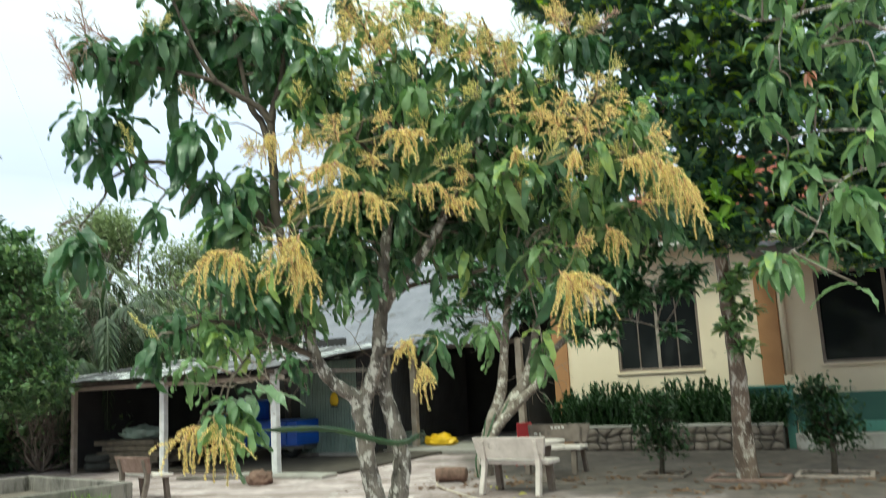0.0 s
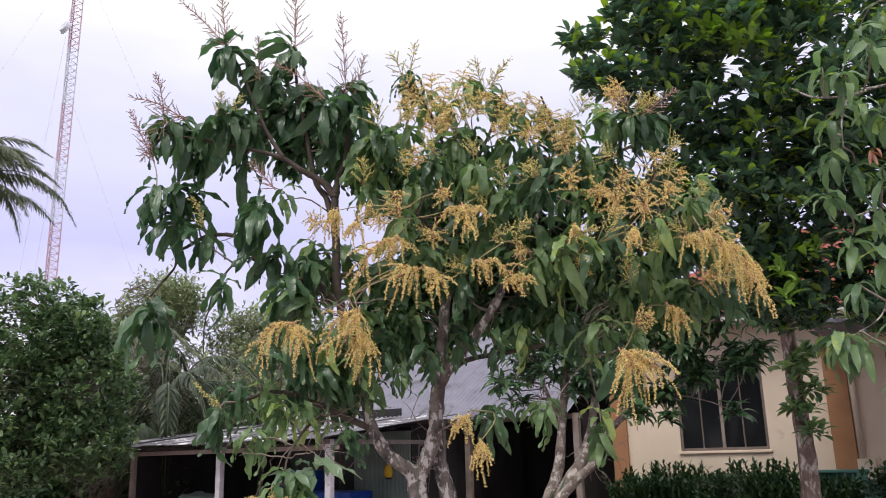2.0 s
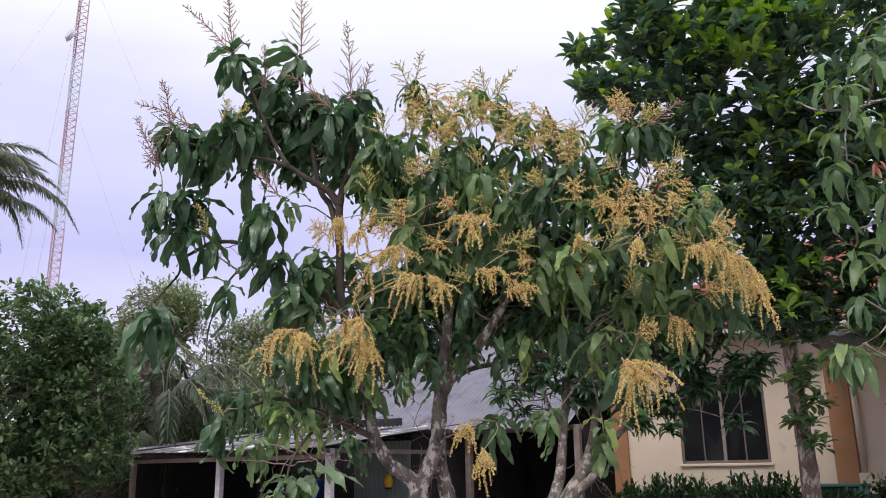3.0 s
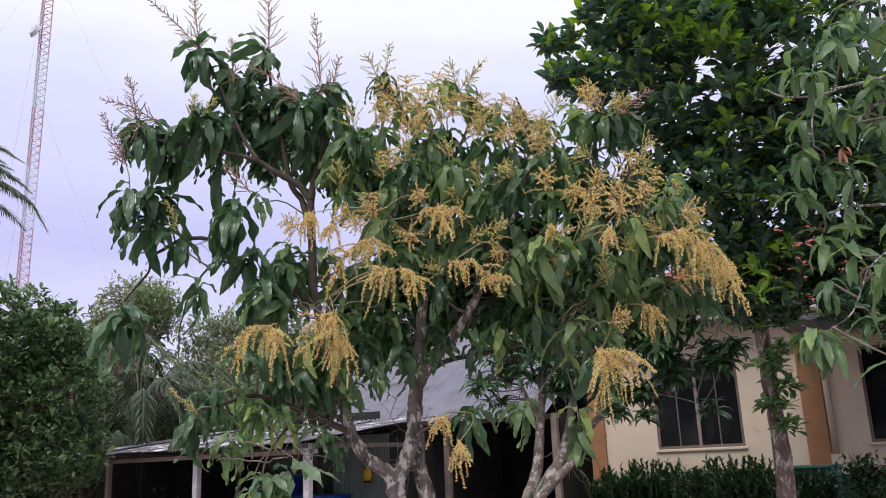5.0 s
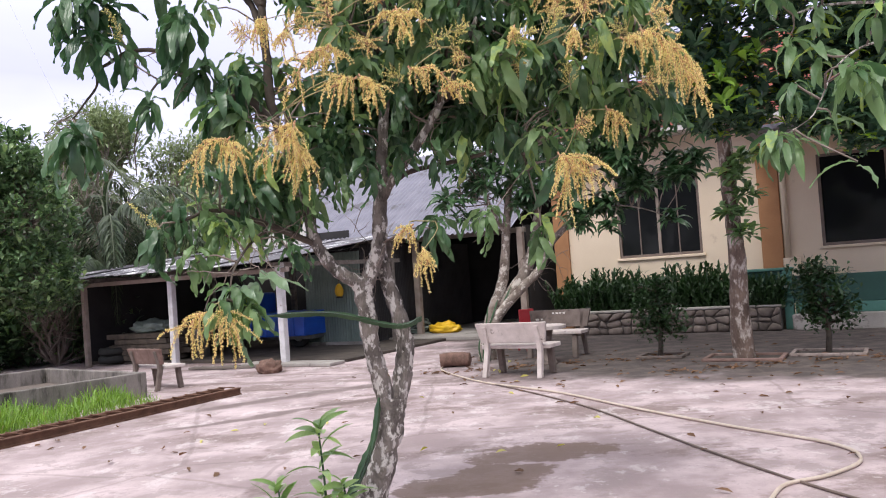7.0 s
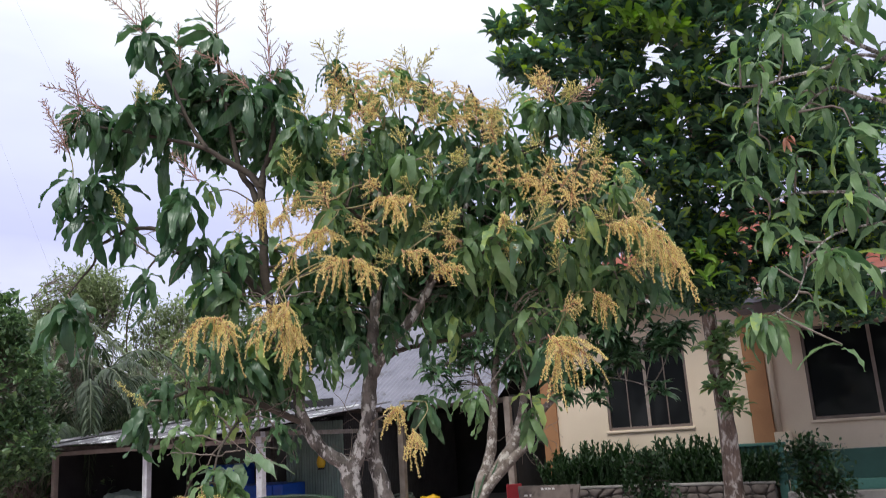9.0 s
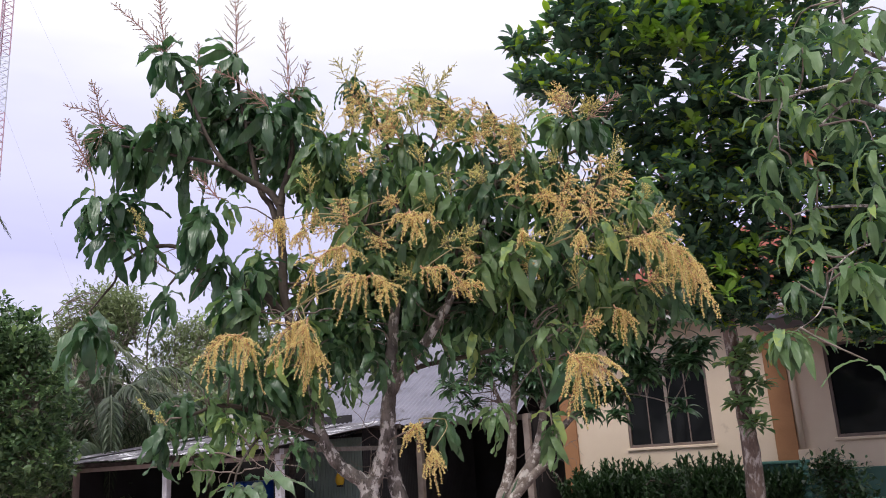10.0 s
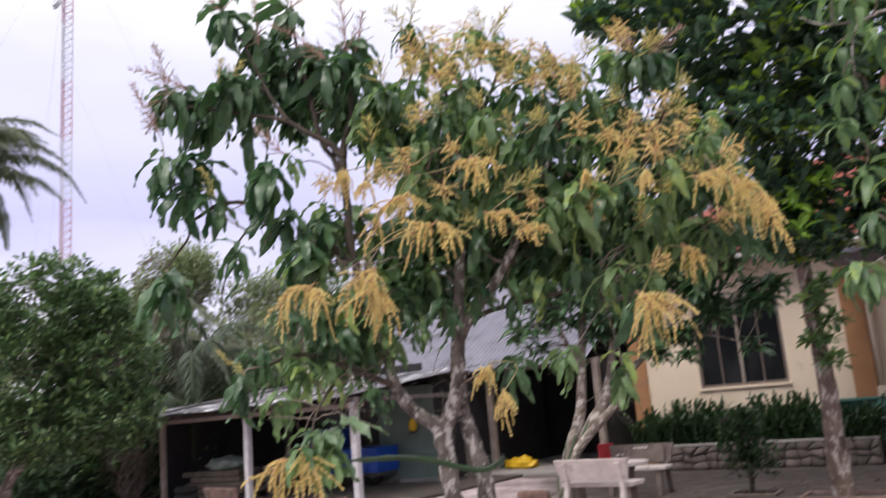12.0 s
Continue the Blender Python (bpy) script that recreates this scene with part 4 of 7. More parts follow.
# ---------------------------------------------------------------- benches
def build_bench(m, stone, label, writing=False):
    """Cast stone garden bench: backrest on curved legs, seat slab, front legs. Local +y is the way it faces."""
    b = thing("garden_bench", m, label, "bench", "stone benches")
    w = 1.14
    back = bmesh.new()
    block(back, -w / 2, -0.026, 0.49, w / 2, 0.03, 0.79, 0.012)
    for v in back.verts:
        v.co.y -= (v.co.z - 0.5) * 0.25
        v.co.x *= 0.90 + 0.10 * (v.co.z - 0.49) / 0.30
    part("backrest", back, stone, b)
    part("seat", box(-w / 2 + 0.02, 0.04, 0.40, w / 2 - 0.02, 0.46, 0.46, bevel=0.014), M_BENCH, b, "pale stone seat slab")
    for x in (-w * 0.36, w * 0.36):
        leg = bmesh.new()
        block(leg, x - 0.036, -0.06, 0, x + 0.036, 0.03, 0.74, 0.012)
        bmesh.ops.subdivide_edges(leg, edges=[e for e in leg.edges if abs(e.verts[0].co.z - e.verts[1].co.z) > 0.5], cuts=5)
        for v in leg.verts:
            v.co.y -= 0.10 * abs(v.co.z - 0.42) / 0.4 - 0.02
            v.co.x += (0.03 if x > 0 else -0.03) * (1 - v.co.z / 0.8)
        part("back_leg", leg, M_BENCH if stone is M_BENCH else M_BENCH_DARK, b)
        # front legs take the darker stone on every bench
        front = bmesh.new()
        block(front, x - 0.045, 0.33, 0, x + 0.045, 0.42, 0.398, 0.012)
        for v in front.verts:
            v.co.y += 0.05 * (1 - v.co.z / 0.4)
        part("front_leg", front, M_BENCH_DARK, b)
    if writing:
        for i, (x, z, s) in enumerate(((-0.12, 0.72, 0.045), (-0.05, 0.72, 0.045), (0.01, 0.72, 0.045), (0.08, 0.72, 0.045), (0.30, 0.62, 0.03), (0.37, 0.62, 0.06))):
            part("lettering_bar", box(x, 0.006 - (z - 0.5) * 0.25 + 0.032, z, x + s, 0.010 - (z - 0.5) * 0.25 + 0.034, z + 0.03), M_WHITE, b, "white painted lettering")
    return b


build_bench(site(-4.97, 10.85, 0, -2), M_BENCH, "pale stone garden bench seen with its back to the yard")
build_bench(site(-5.3, 13.55, 0, 181), M_BENCH_DARK, "weathered dark stone bench with white lettering on its back", True)
build_bench(site(-10.87, 9.35, 0, -10) @ Matrix.Scale(0.86, 4), M_BENCH_RED, "brown weathered stone bench beside the cement tank")


def build_table():
    t = thing("garden_table", site(-5.1, 12.35), "round pale stone garden table between benches", "table")
    part("top", tube([(0, 0, 0.56), (0, 0, 0.565), (0, 0, 0.615), (0, 0, 0.62)], [0.34, 0.36, 0.36, 0.34], 28), M_BENCH, t)
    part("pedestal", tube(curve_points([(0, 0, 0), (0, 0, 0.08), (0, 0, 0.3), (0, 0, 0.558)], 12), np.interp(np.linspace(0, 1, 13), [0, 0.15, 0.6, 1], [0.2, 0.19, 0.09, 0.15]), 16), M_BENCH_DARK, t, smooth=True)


build_table()


# ---------------------------------------------------------------- tank, rails and grass
def build_tank():
    t = thing("cement_tank", site(-14.41, 2.70, 0, -10), "low rectangular cement tank with damp stained walls", "tank")
    w, d, h, k = 3.2, 6.62, 0.385, 0.10
    for a in ((0, 0, w, k), (0, d - k, w, d), (0, k, k, d - k), (w - k, k, w, d - k)):
        part("tank_wall", box(a[0], a[1], 0, a[2], a[3], h, bevel=0.012), M_TANK, t)
    part("silt", box(k, k, 0, w - k, d - k, 0.14), M_STONE, t, "dry brown silt")


def build_rails():
    """Rusty steel frame lying along the edge of the yard: two rails joined by rungs."""
    r = thing("steel_frame", site(-8.60, 9.05, 0, 0), "rusty steel frame lying flat along grass", "steel frame")
    n = 7.5
    for x in (0.0, -0.32):
        b = bmesh.new()
        block(b, x - 0.035, -n, 0.0, x + 0.035, 0, 0.022, 0.004)
        block(b, x - 0.012, -n, 0.0221, x + 0.012, 0, 0.085, 0.003)
        block(b, x - 0.035, -n, 0.0851, x + 0.035, 0, 0.105, 0.004)
        part("rail", b, M_RUST, r)
    for i in range(34):
        y = -0.1 - i * 0.22
        part("rung", tube([(0.0, y, 0.114), (-0.32, y, 0.114)], 0.008, 6), M_RUST, r)


def build_grass():
    rng = np.random.default_rng(51)
    n = 9000
    v = rng.uniform(3.0, 8.15, n)
    u = -10.03 - (8.83 - v) * 0.176 + 0.03 + rng.random(n) ** 1.6 * (0.75 + (9.4 - v) * 0.12)
    keep = (rng.random(n) < 0.35 + 0.65 * (np.sin(v * 2.3) > -0.4)) & (u < -9.25)
    u, v = u[keep], v[keep]
    n = len(u)
    pos = np.stack([u, v, np.zeros(n)], 1)
    shapes = [leaf_shape(0.26, 0.010, 84, 30, 0.3, 3, 0.3), leaf_shape(0.24, 0.010, 80, 10, 0.3, 3, 0.3), leaf_shape(0.30, 0.010, 88, 50, 0.3, 3, 0.3)]
    turn = frames_of(pos, rng.uniform(0, 6.28, n), rng.normal(0, 0.2, n), rng.normal(0, 0.15, n), rng.uniform(0.5, 1.1, n) * (1 + 0.25 * np.sin(v * 4.1 + u * 3)))
    g = part("grass_strip", scatter("grass_strip", shapes, pos, turn, rng.integers(0, 3, n), M_GRASS), None, None)
    g.matrix_basis = SITE
    tagged(g, "bright green tall grass beside a tank", "grass", kind="stuff")


build_tank()
build_rails()
build_grass()


# ---------------------------------------------------------------- hoses and litter
def hose(name, pts, r, material, label):
    p = curve_points([(x, y, r + 0.002) for x, y in pts], 60)
    ob = part(name, tube(p, r, 8), material, None, smooth=True)
    return tagged(ob, label, "hose")


hose("garden_hose", [(-0.1, 13.9), (-0.17, 13.3), (0.1, 12.3), (0.5, 11.3), (1.28, 10.07), (1.9, 8.6), (2.45, 7.43), (2.94, 6.5), (2.9, 5.95), (2.5, 5.6), (2.15, 5.45), (1.9, 5.1)], 0.014, M_HOSE, "pale garden hose looping over cement")
hose("garden_hose", [(0.25, 11.9), (0.9, 10.4), (1.45, 8.9), (1.75, 7.6), (2.0, 6.5), (2.3, 5.4), (2.6, 4.6)], 0.010, M_HOSE_DARK, "thin dark brown hose lying on cement")
log = part("log", tube(curve_points([(-0.28, 0, 0.12), (0, 0.03, 0.13), (0.22, 0.0, 0.12)], 8), [0.11, 0.12, 0.125, 0.12, 0.125, 0.12, 0.115, 0.12, 0.11], 12, 0.08, np.random.default_rng(2)), M_LOG, None, smooth=True)
log.matrix_basis = site(-6.55, 12.0, 0, 20)
tagged(log, "short reddish brown log lying near a bench", "log")


def build_litter():
    rng = np.random.default_rng(61)
    n = 620
    u = rng.uniform(-7, 3, n)
    v = rng.normal(12.3, 1.3, n)
    for k in range(n // 2):
        j = k % 14
        u[k] = -6.5 + j * 0.62 + rng.normal(0, 0.16)
        v[k] = 11.2 + (j * 37 % 17) / 8 + rng.normal(0, 0.09)
    extra = 70
    u = np.concatenate([u, rng.uniform(-9, 1, extra)])
    v = np.concatenate([v, rng.uniform(4.5, 11, extra)])
    n += extra
    pos = np.stack([u, v, np.full(n, 0.012)], 1)
    shapes = [leaf_shape(0.16, 0.05, 8, -8, 0.5, 3), leaf_shape(0.13, 0.05, 3, 6, 0.7, 3)]
    turn = frames_of(pos, rng.uniform(0, 6.28, n), rng.normal(0, 0.12, n), rng.normal(0, 0.3, n), rng.uniform(0.35, 0.95, n))
    g = part("leaf_litter", scatter("leaf_litter", shapes, pos, turn, rng.integers(0, 2, n), M_DRY), None, None)
    g.matrix_basis = SITE
    tagged(g, "dry brown fallen leaves scattered on the yard", "leaf litter", kind="stuff")

    n = 16
    pos = np.stack([rng.uniform(-6.5, -2.5, n), rng.uniform(6.0, 12.5, n), np.full(n, 0.014)], 1)
    turn = frames_of(pos, rng.uniform(0, 6.28, n), rng.normal(0, 0.1, n), rng.normal(0, 0.3, n), rng.uniform(0.6, 1.0, n))
    g = part("leaf_litter", scatter("leaf_litter", shapes, pos, turn, rng.integers(0, 2, n), M_DRY_YELLOW), None, None)
    g.matrix_basis = SITE
    tagged(g, "a few yellowed leaves fallen on cement", "leaf litter", kind="stuff")


build_litter()


# ---------------------------------------------------------------- the flowering mango tree
MANGO_STEMS = [
    ([(-0.56, 4.9, -0.05), (-0.52, 4.9, 0.22), (-0.43, 4.9, 0.50), (-0.37, 4.9, 0.70), (-0.355, 4.9, 0.84)], (0.118, 0.095, 0.082, 0.081, 0.080)),
    ([(-0.37, 4.89, 0.74), (-0.41, 4.88, 0.95), (-0.45, 4.88, 1.16), (-0.47, 4.88, 1.40), (-0.49, 4.88, 1.55)], (0.052, 0.052, 0.052, 0.054, 0.056)),
    ([(-0.34, 4.9, 0.74), (-0.27, 4.92, 1.02), (-0.26, 4.95, 1.22), (-0.33, 4.98, 1.49), (-0.37, 5.0, 1.68), (-0.38, 5.05, 1.95)], (0.050, 0.054, 0.049, 0.044, 0.040, 0.030)),
]
MANGO_FORKS = [
    ([(-0.49, 4.88, 1.52), (-0.63, 4.86, 1.62), (-0.74, 4.84, 1.80), (-0.77, 4.82, 2.02), (-0.82, 4.80, 2.22), (-0.91, 4.80, 2.45)], (0.042, 0.038, 0.034, 0.031, 0.029, 0.028)),
    ([(-0.48, 4.88, 1.48), (-0.42, 4.88, 1.60), (-0.37, 4.88, 1.75), (-0.35, 4.88, 1.95), (-0.32, 4.88, 2.22), (-0.30, 4.88, 2.43), (-0.24, 4.95, 2.9), (-0.25, 5.0, 3.6)], (0.042, 0.043, 0.043, 0.042, 0.038, 0.032, 0.024, 0.014)),
    ([(-0.36, 4.88, 1.96), (-0.31, 4.86, 2.06), (-0.17, 4.85, 2.25), (-0.06, 4.85, 2.38), (0.06, 4.86, 2.58), (0.25, 4.9, 2.95), (0.4, 5.0, 3.3)], (0.032, 0.032, 0.030, 0.027, 0.023, 0.017, 0.011)),
]
MANGO_BOUGHS = [
    ([(-0.90, 4.80, 2.42), (-0.94, 4.80, 2.64), (-0.95, 4.80, 2.90), (-0.96, 4.80, 3.22)], (0.028, 0.027, 0.026, 0.024)),
    ([(-0.25, 4.85, 2.12), (-0.13, 4.82, 2.17), (0.15, 4.8, 2.21), (0.33, 4.8, 2.25), (0.43, 4.8, 2.30), (0.51, 4.8, 2.23), (0.54, 4.8, 2.12)], (0.016, 0.014, 0.013, 0.011, 0.009, 0.008, 0.006)),
    ([(-0.96, 4.80, 3.20), (-1.03, 4.80, 3.30), (-1.16, 4.78, 3.38), (-1.28, 4.76, 3.46), (-1.40, 4.74, 3.50), (-1.7, 4.65, 3.55), (-1.95, 4.62, 3.6)], (0.024, 0.022, 0.019, 0.015, 0.012, 0.009, 0.006)),
]
MANGO_TOP_BOUGHS = [
    ([(-0.96, 4.80, 3.20), (-0.94, 4.80, 3.31), (-0.89, 4.80, 3.48), (-0.88, 4.80, 3.67), (-0.9, 4.8, 3.88)], (0.025, 0.021, 0.018, 0.014, 0.009)),
    ([(-0.98, 4.82, 3.05), (-1.02, 4.84, 3.21), (-1.10, 4.88, 3.34), (-1.16, 4.9, 3.60), (-1.22, 4.85, 3.95), (-1.24, 4.8, 4.2)], (0.020, 0.020, 0.018, 0.014, 0.010, 0.007)),
    ([(-1.28, 4.76, 3.46), (-1.40, 4.76, 3.66), (-1.52, 4.74, 3.95), (-1.64, 4.72, 4.22)], (0.016, 0.013, 0.010, 0.007)),
]
MANGO_SIDE_BOUGHS = [
    ([(-0.95, 4.80, 2.53), (-1.04, 4.80, 2.63), (-1.10, 4.8, 2.67), (-1.25, 4.78, 2.68), (-1.42, 4.77, 2.80), (-1.53, 4.78, 2.94), (-1.61, 4.78, 2.98), (-1.75, 4.78, 2.98), (-1.84, 4.76, 2.93)], (0.026, 0.024, 0.021, 0.017, 0.015, 0.014, 0.013, 0.012, 0.011)),
    ([(-1.84, 4.76, 2.93), (-1.93, 4.76, 2.87), (-1.94, 4.75, 2.78), (-1.99, 4.7, 2.68), (-2.03, 4.62, 2.57)], (0.010, 0.009, 0.007, 0.006, 0.005)),
    ([(-1.42, 4.77, 2.80), (-1.48, 4.65, 2.80), (-1.54, 4.60, 2.73), (-1.60, 4.6, 2.64), (-1.64, 4.6, 2.52), (-1.68, 4.6, 2.40), (-1.68, 4.6, 2.22)], (0.009, 0.008, 0.007, 0.006, 0.005, 0.004, 0.003)),
]
MANGO_LOW_BOUGHS = [
    ([(-0.74, 4.84, 1.78), (-0.98, 4.65, 1.90), (-1.2, 4.45, 1.98), (-1.38, 4.35, 1.92)], (0.022, 0.017, 0.012, 0.008)),
    ([(0.4, 5.0, 3.3), (0.75, 5.0, 3.45), (1.05, 5.0, 3.6), (1.15, 4.8, 3.75)], (0.014, 0.012, 0.009, 0.007)),
    ([(0.06, 4.86, 2.58), (0.4, 4.8, 2.74), (0.8, 4.75, 2.85), (1.2, 4.7, 2.9)], (0.018, 0.014, 0.011, 0.007)),
    ([(-0.96, 4.66, 1.88), (-1.02, 4.4, 1.78), (-1.05, 4.15, 1.64), (-1.05, 4.03, 1.50)], (0.009, 0.007, 0.006, 0.005)),
]
MANGO_INNER_BOUGHS = [
    ([(-0.25, 5.0, 3.5), (-0.34, 4.9, 3.75), (-0.46, 4.8, 3.95)], (0.012, 0.010, 0.006)),
    ([(-0.22, 4.95, 3.2), (0.0, 4.85, 3.55), (0.12, 4.8, 3.85)], (0.013, 0.010, 0.006)),
    ([(0.38, 4.98, 3.25), (0.44, 4.9, 3.6), (0.36, 4.8, 3.82)], (0.012, 0.009, 0.006)),
    ([(0.04, 4.86, 2.55), (0.12, 4.6, 2.85), (0.22, 4.4, 3.1)], (0.014, 0.011, 0.006)),
    ([(-0.24, 4.95, 2.85), (-0.40, 4.6, 2.98), (-0.52, 4.35, 2.98)], (0.013, 0.010, 0.006)),
    ([(-0.88, 4.8, 2.38), (-0.80, 4.5, 2.46), (-0.76, 4.2, 2.44)], (0.013, 0.010, 0.006)),
    ([(0.8, 4.75, 2.85), (0.9, 4.55, 3.05), (0.95, 4.4, 3.15)], (0.011, 0.009, 0.005)),
]
MANGO_LIMBS = MANGO_STEMS + MANGO_FORKS + MANGO_BOUGHS + MANGO_TOP_BOUGHS + MANGO_SIDE_BOUGHS + MANGO_LOW_BOUGHS + MANGO_INNER_BOUGHS
# leaf whorls at the shoot tips, bough by bough: x, y, z, leaves, size
FIRST_BOUGH_TOP = [
    (-1.65, 4.70, 4.25, 11, 1.0), (-1.24, 4.75, 4.24, 12, 1.0), (-1.49, 4.85, 4.17, 11, 1.05), (-1.43, 4.95, 4.13, 11, 1.0), (-0.89, 4.80, 3.97, 11, 0.95),
    (-1.00, 4.70, 3.81, 12, 0.95), (-0.80, 4.72, 3.77, 11, 0.95), (-0.68, 4.65, 3.56, 12, 1.0), (-1.62, 4.62, 3.73, 13, 1.1), (-1.51, 4.75, 3.78, 12, 1.0),
    (-1.98, 4.60, 3.69, 10, 0.95), (-1.95, 4.72, 3.76, 9, 0.9), (-1.89, 4.80, 3.67, 11, 1.0), (-1.16, 4.95, 4.04, 11, 1.0), (-1.24, 4.98, 3.87, 11, 1.0),
    (-0.95, 4.90, 3.68, 11, 1.0), (-0.75, 4.80, 3.47, 10, 1.0), (-1.80, 4.90, 3.69, 11, 1.0),
]
FIRST_BOUGH_SIDE = [
    (-2.00, 4.55, 3.25, 9, 1.05), (-1.88, 4.62, 3.27, 9, 1.0), (-1.81, 4.70, 3.25, 9, 1.1), (-1.88, 4.55, 3.05, 7, 1.0), (-1.70, 4.60, 2.97, 5, 1.0),
    (-1.35, 4.55, 3.11, 11, 1.1), (-1.24, 4.65, 3.23, 4, 0.8), (-1.54, 4.50, 2.64, 7, 0.8), (-1.98, 4.55, 2.49, 12, 1.1), (-1.17, 4.50, 2.62, 10, 1.05),
    (-1.10, 4.70, 2.80, 9, 1.0), (-1.30, 4.65, 2.85, 8, 1.0), (-1.08, 4.55, 2.55, 10, 1.0), (-1.27, 4.70, 2.54, 8, 0.9), (-1.57, 4.85, 3.49, 6, 0.9),
]
LOW_LEFT = [
    (-1.44, 4.20, 1.88, 13, 1.0), (-1.27, 4.25, 1.77, 9, 0.9), (-1.15, 4.30, 1.92, 11, 1.05), (-1.03, 4.40, 1.91, 9, 1.0), (-0.97, 4.50, 2.13, 9, 1.0),
    (-0.81, 4.50, 1.79, 8, 0.85), (-1.24, 4.30, 2.25, 9, 1.0), (-1.49, 4.40, 2.03, 8, 0.85), (-1.11, 4.35, 2.29, 8, 1.1), (-0.94, 4.60, 2.33, 10, 1.0),
    (-1.28, 4.45, 2.03, 9, 1.0), (-1.07, 4.50, 2.10, 8, 1.0), (-0.72, 4.70, 2.04, 6, 0.9), (-1.38, 4.35, 2.02, 7, 0.9), (-0.77, 4.60, 2.19, 8, 1.0),
]
CROWN_TOP = [
    (-0.49, 4.75, 4.00, 11, 0.95), (-0.09, 4.80, 3.97, 11, 0.95), (-0.40, 4.95, 3.98, 10, 0.95), (-0.24, 4.90, 3.85, 10, 0.95), (0.06, 5.00, 3.96, 10, 0.95),
    (0.20, 4.95, 3.83, 10, 0.95), (0.35, 5.00, 3.81, 10, 0.9), (-0.63, 4.60, 3.56, 11, 1.0), (-0.49, 4.60, 3.57, 11, 1.0), (-0.18, 4.55, 3.48, 11, 1.0),
    (-0.08, 4.65, 3.55, 11, 1.0), (0.15, 4.60, 3.49, 11, 1.0), (0.28, 4.60, 3.45, 10, 1.0), (0.57, 4.70, 3.43, 11, 1.0), (0.52, 4.90, 3.70, 10, 0.95),
    (0.71, 4.85, 3.76, 10, 0.95), (0.89, 4.65, 3.62, 14, 1.1), (0.99, 4.75, 3.63, 12, 1.0), (0.79, 4.70, 3.61, 12, 1.0),
]
CROWN_MIDDLE = [
    (-0.06, 4.35, 3.23, 12, 1.05), (0.27, 4.30, 3.11, 14, 1.1), (0.50, 4.40, 3.04, 9, 0.9), (0.11, 4.50, 3.10, 10, 1.0), (-0.30, 4.50, 3.31, 10, 1.0),
    (-0.49, 4.40, 2.95, 9, 1.0), (-0.43, 4.60, 3.24, 10, 1.0), (-0.70, 4.60, 3.20, 9, 0.95), (0.44, 4.60, 3.31, 10, 1.0), (-0.01, 4.55, 2.96, 10, 1.0),
    (0.42, 4.30, 2.74, 9, 1.2), (0.24, 4.40, 2.70, 10, 1.05), (0.08, 4.50, 2.78, 9, 1.0), (-0.18, 4.60, 2.64, 9, 1.0), (-0.35, 4.60, 2.82, 9, 1.0),
    (0.75, 4.70, 3.30, 10, 1.0), (1.07, 4.75, 3.35, 10, 0.95), (0.43, 4.50, 2.66, 9, 1.0), (-0.58, 4.60, 2.72, 9, 1.0),
]
CROWN_RIGHT = [
    (0.58, 4.35, 2.75, 7, 1.1), (0.70, 4.50, 2.92, 9, 1.0), (0.95, 4.50, 2.91, 9, 1.0), (1.18, 4.60, 3.07, 9, 0.95), (1.11, 4.60, 2.80, 9, 0.95),
    (1.28, 4.70, 2.82, 9, 0.95), (1.42, 4.75, 2.76, 8, 0.9), (0.88, 4.70, 2.73, 9, 1.0), (0.74, 4.70, 2.57, 8, 1.0), (1.18, 4.80, 2.58, 8, 1.0),
    (1.38, 4.80, 2.57, 7, 0.9), (0.56, 4.50, 2.31, 9, 1.05), (0.67, 4.40, 2.14, 9, 1.1), (0.55, 4.45, 1.81, 9, 0.95), (0.26, 4.40, 1.90, 8, 0.85),
    (-0.02, 4.50, 1.87, 11, 0.85), (-0.78, 4.60, 2.46, 9, 1.0), (0.81, 4.70, 2.30, 8, 1.0),
]
CROWN_HEART = [
    (-1.12, 4.90, 2.94, 10, 1.0), (-1.02, 4.95, 2.85, 10, 1.0), (-1.19, 5.00, 2.83, 10, 1.0), (-0.89, 4.95, 2.91, 10, 1.0), (-1.08, 5.00, 2.74, 9, 1.0),
    (-0.85, 5.00, 2.75, 10, 1.0), (-0.38, 4.60, 2.23, 6, 0.9), (-0.54, 4.70, 2.15, 7, 0.9), (-0.61, 4.70, 2.29, 8, 1.0), (-0.19, 4.70, 2.33, 6, 0.9),
    (0.00, 4.70, 2.29, 6, 0.9), (0.17, 4.75, 2.36, 8, 0.9), (-0.47, 4.70, 2.47, 8, 1.0), (0.40, 4.70, 2.44, 8, 1.0),
    (-1.02, 4.05, 1.56, 8, 0.9), (-1.08, 4.00, 1.52, 7, 0.85), (-0.95, 4.05, 1.52, 7, 0.9),
]
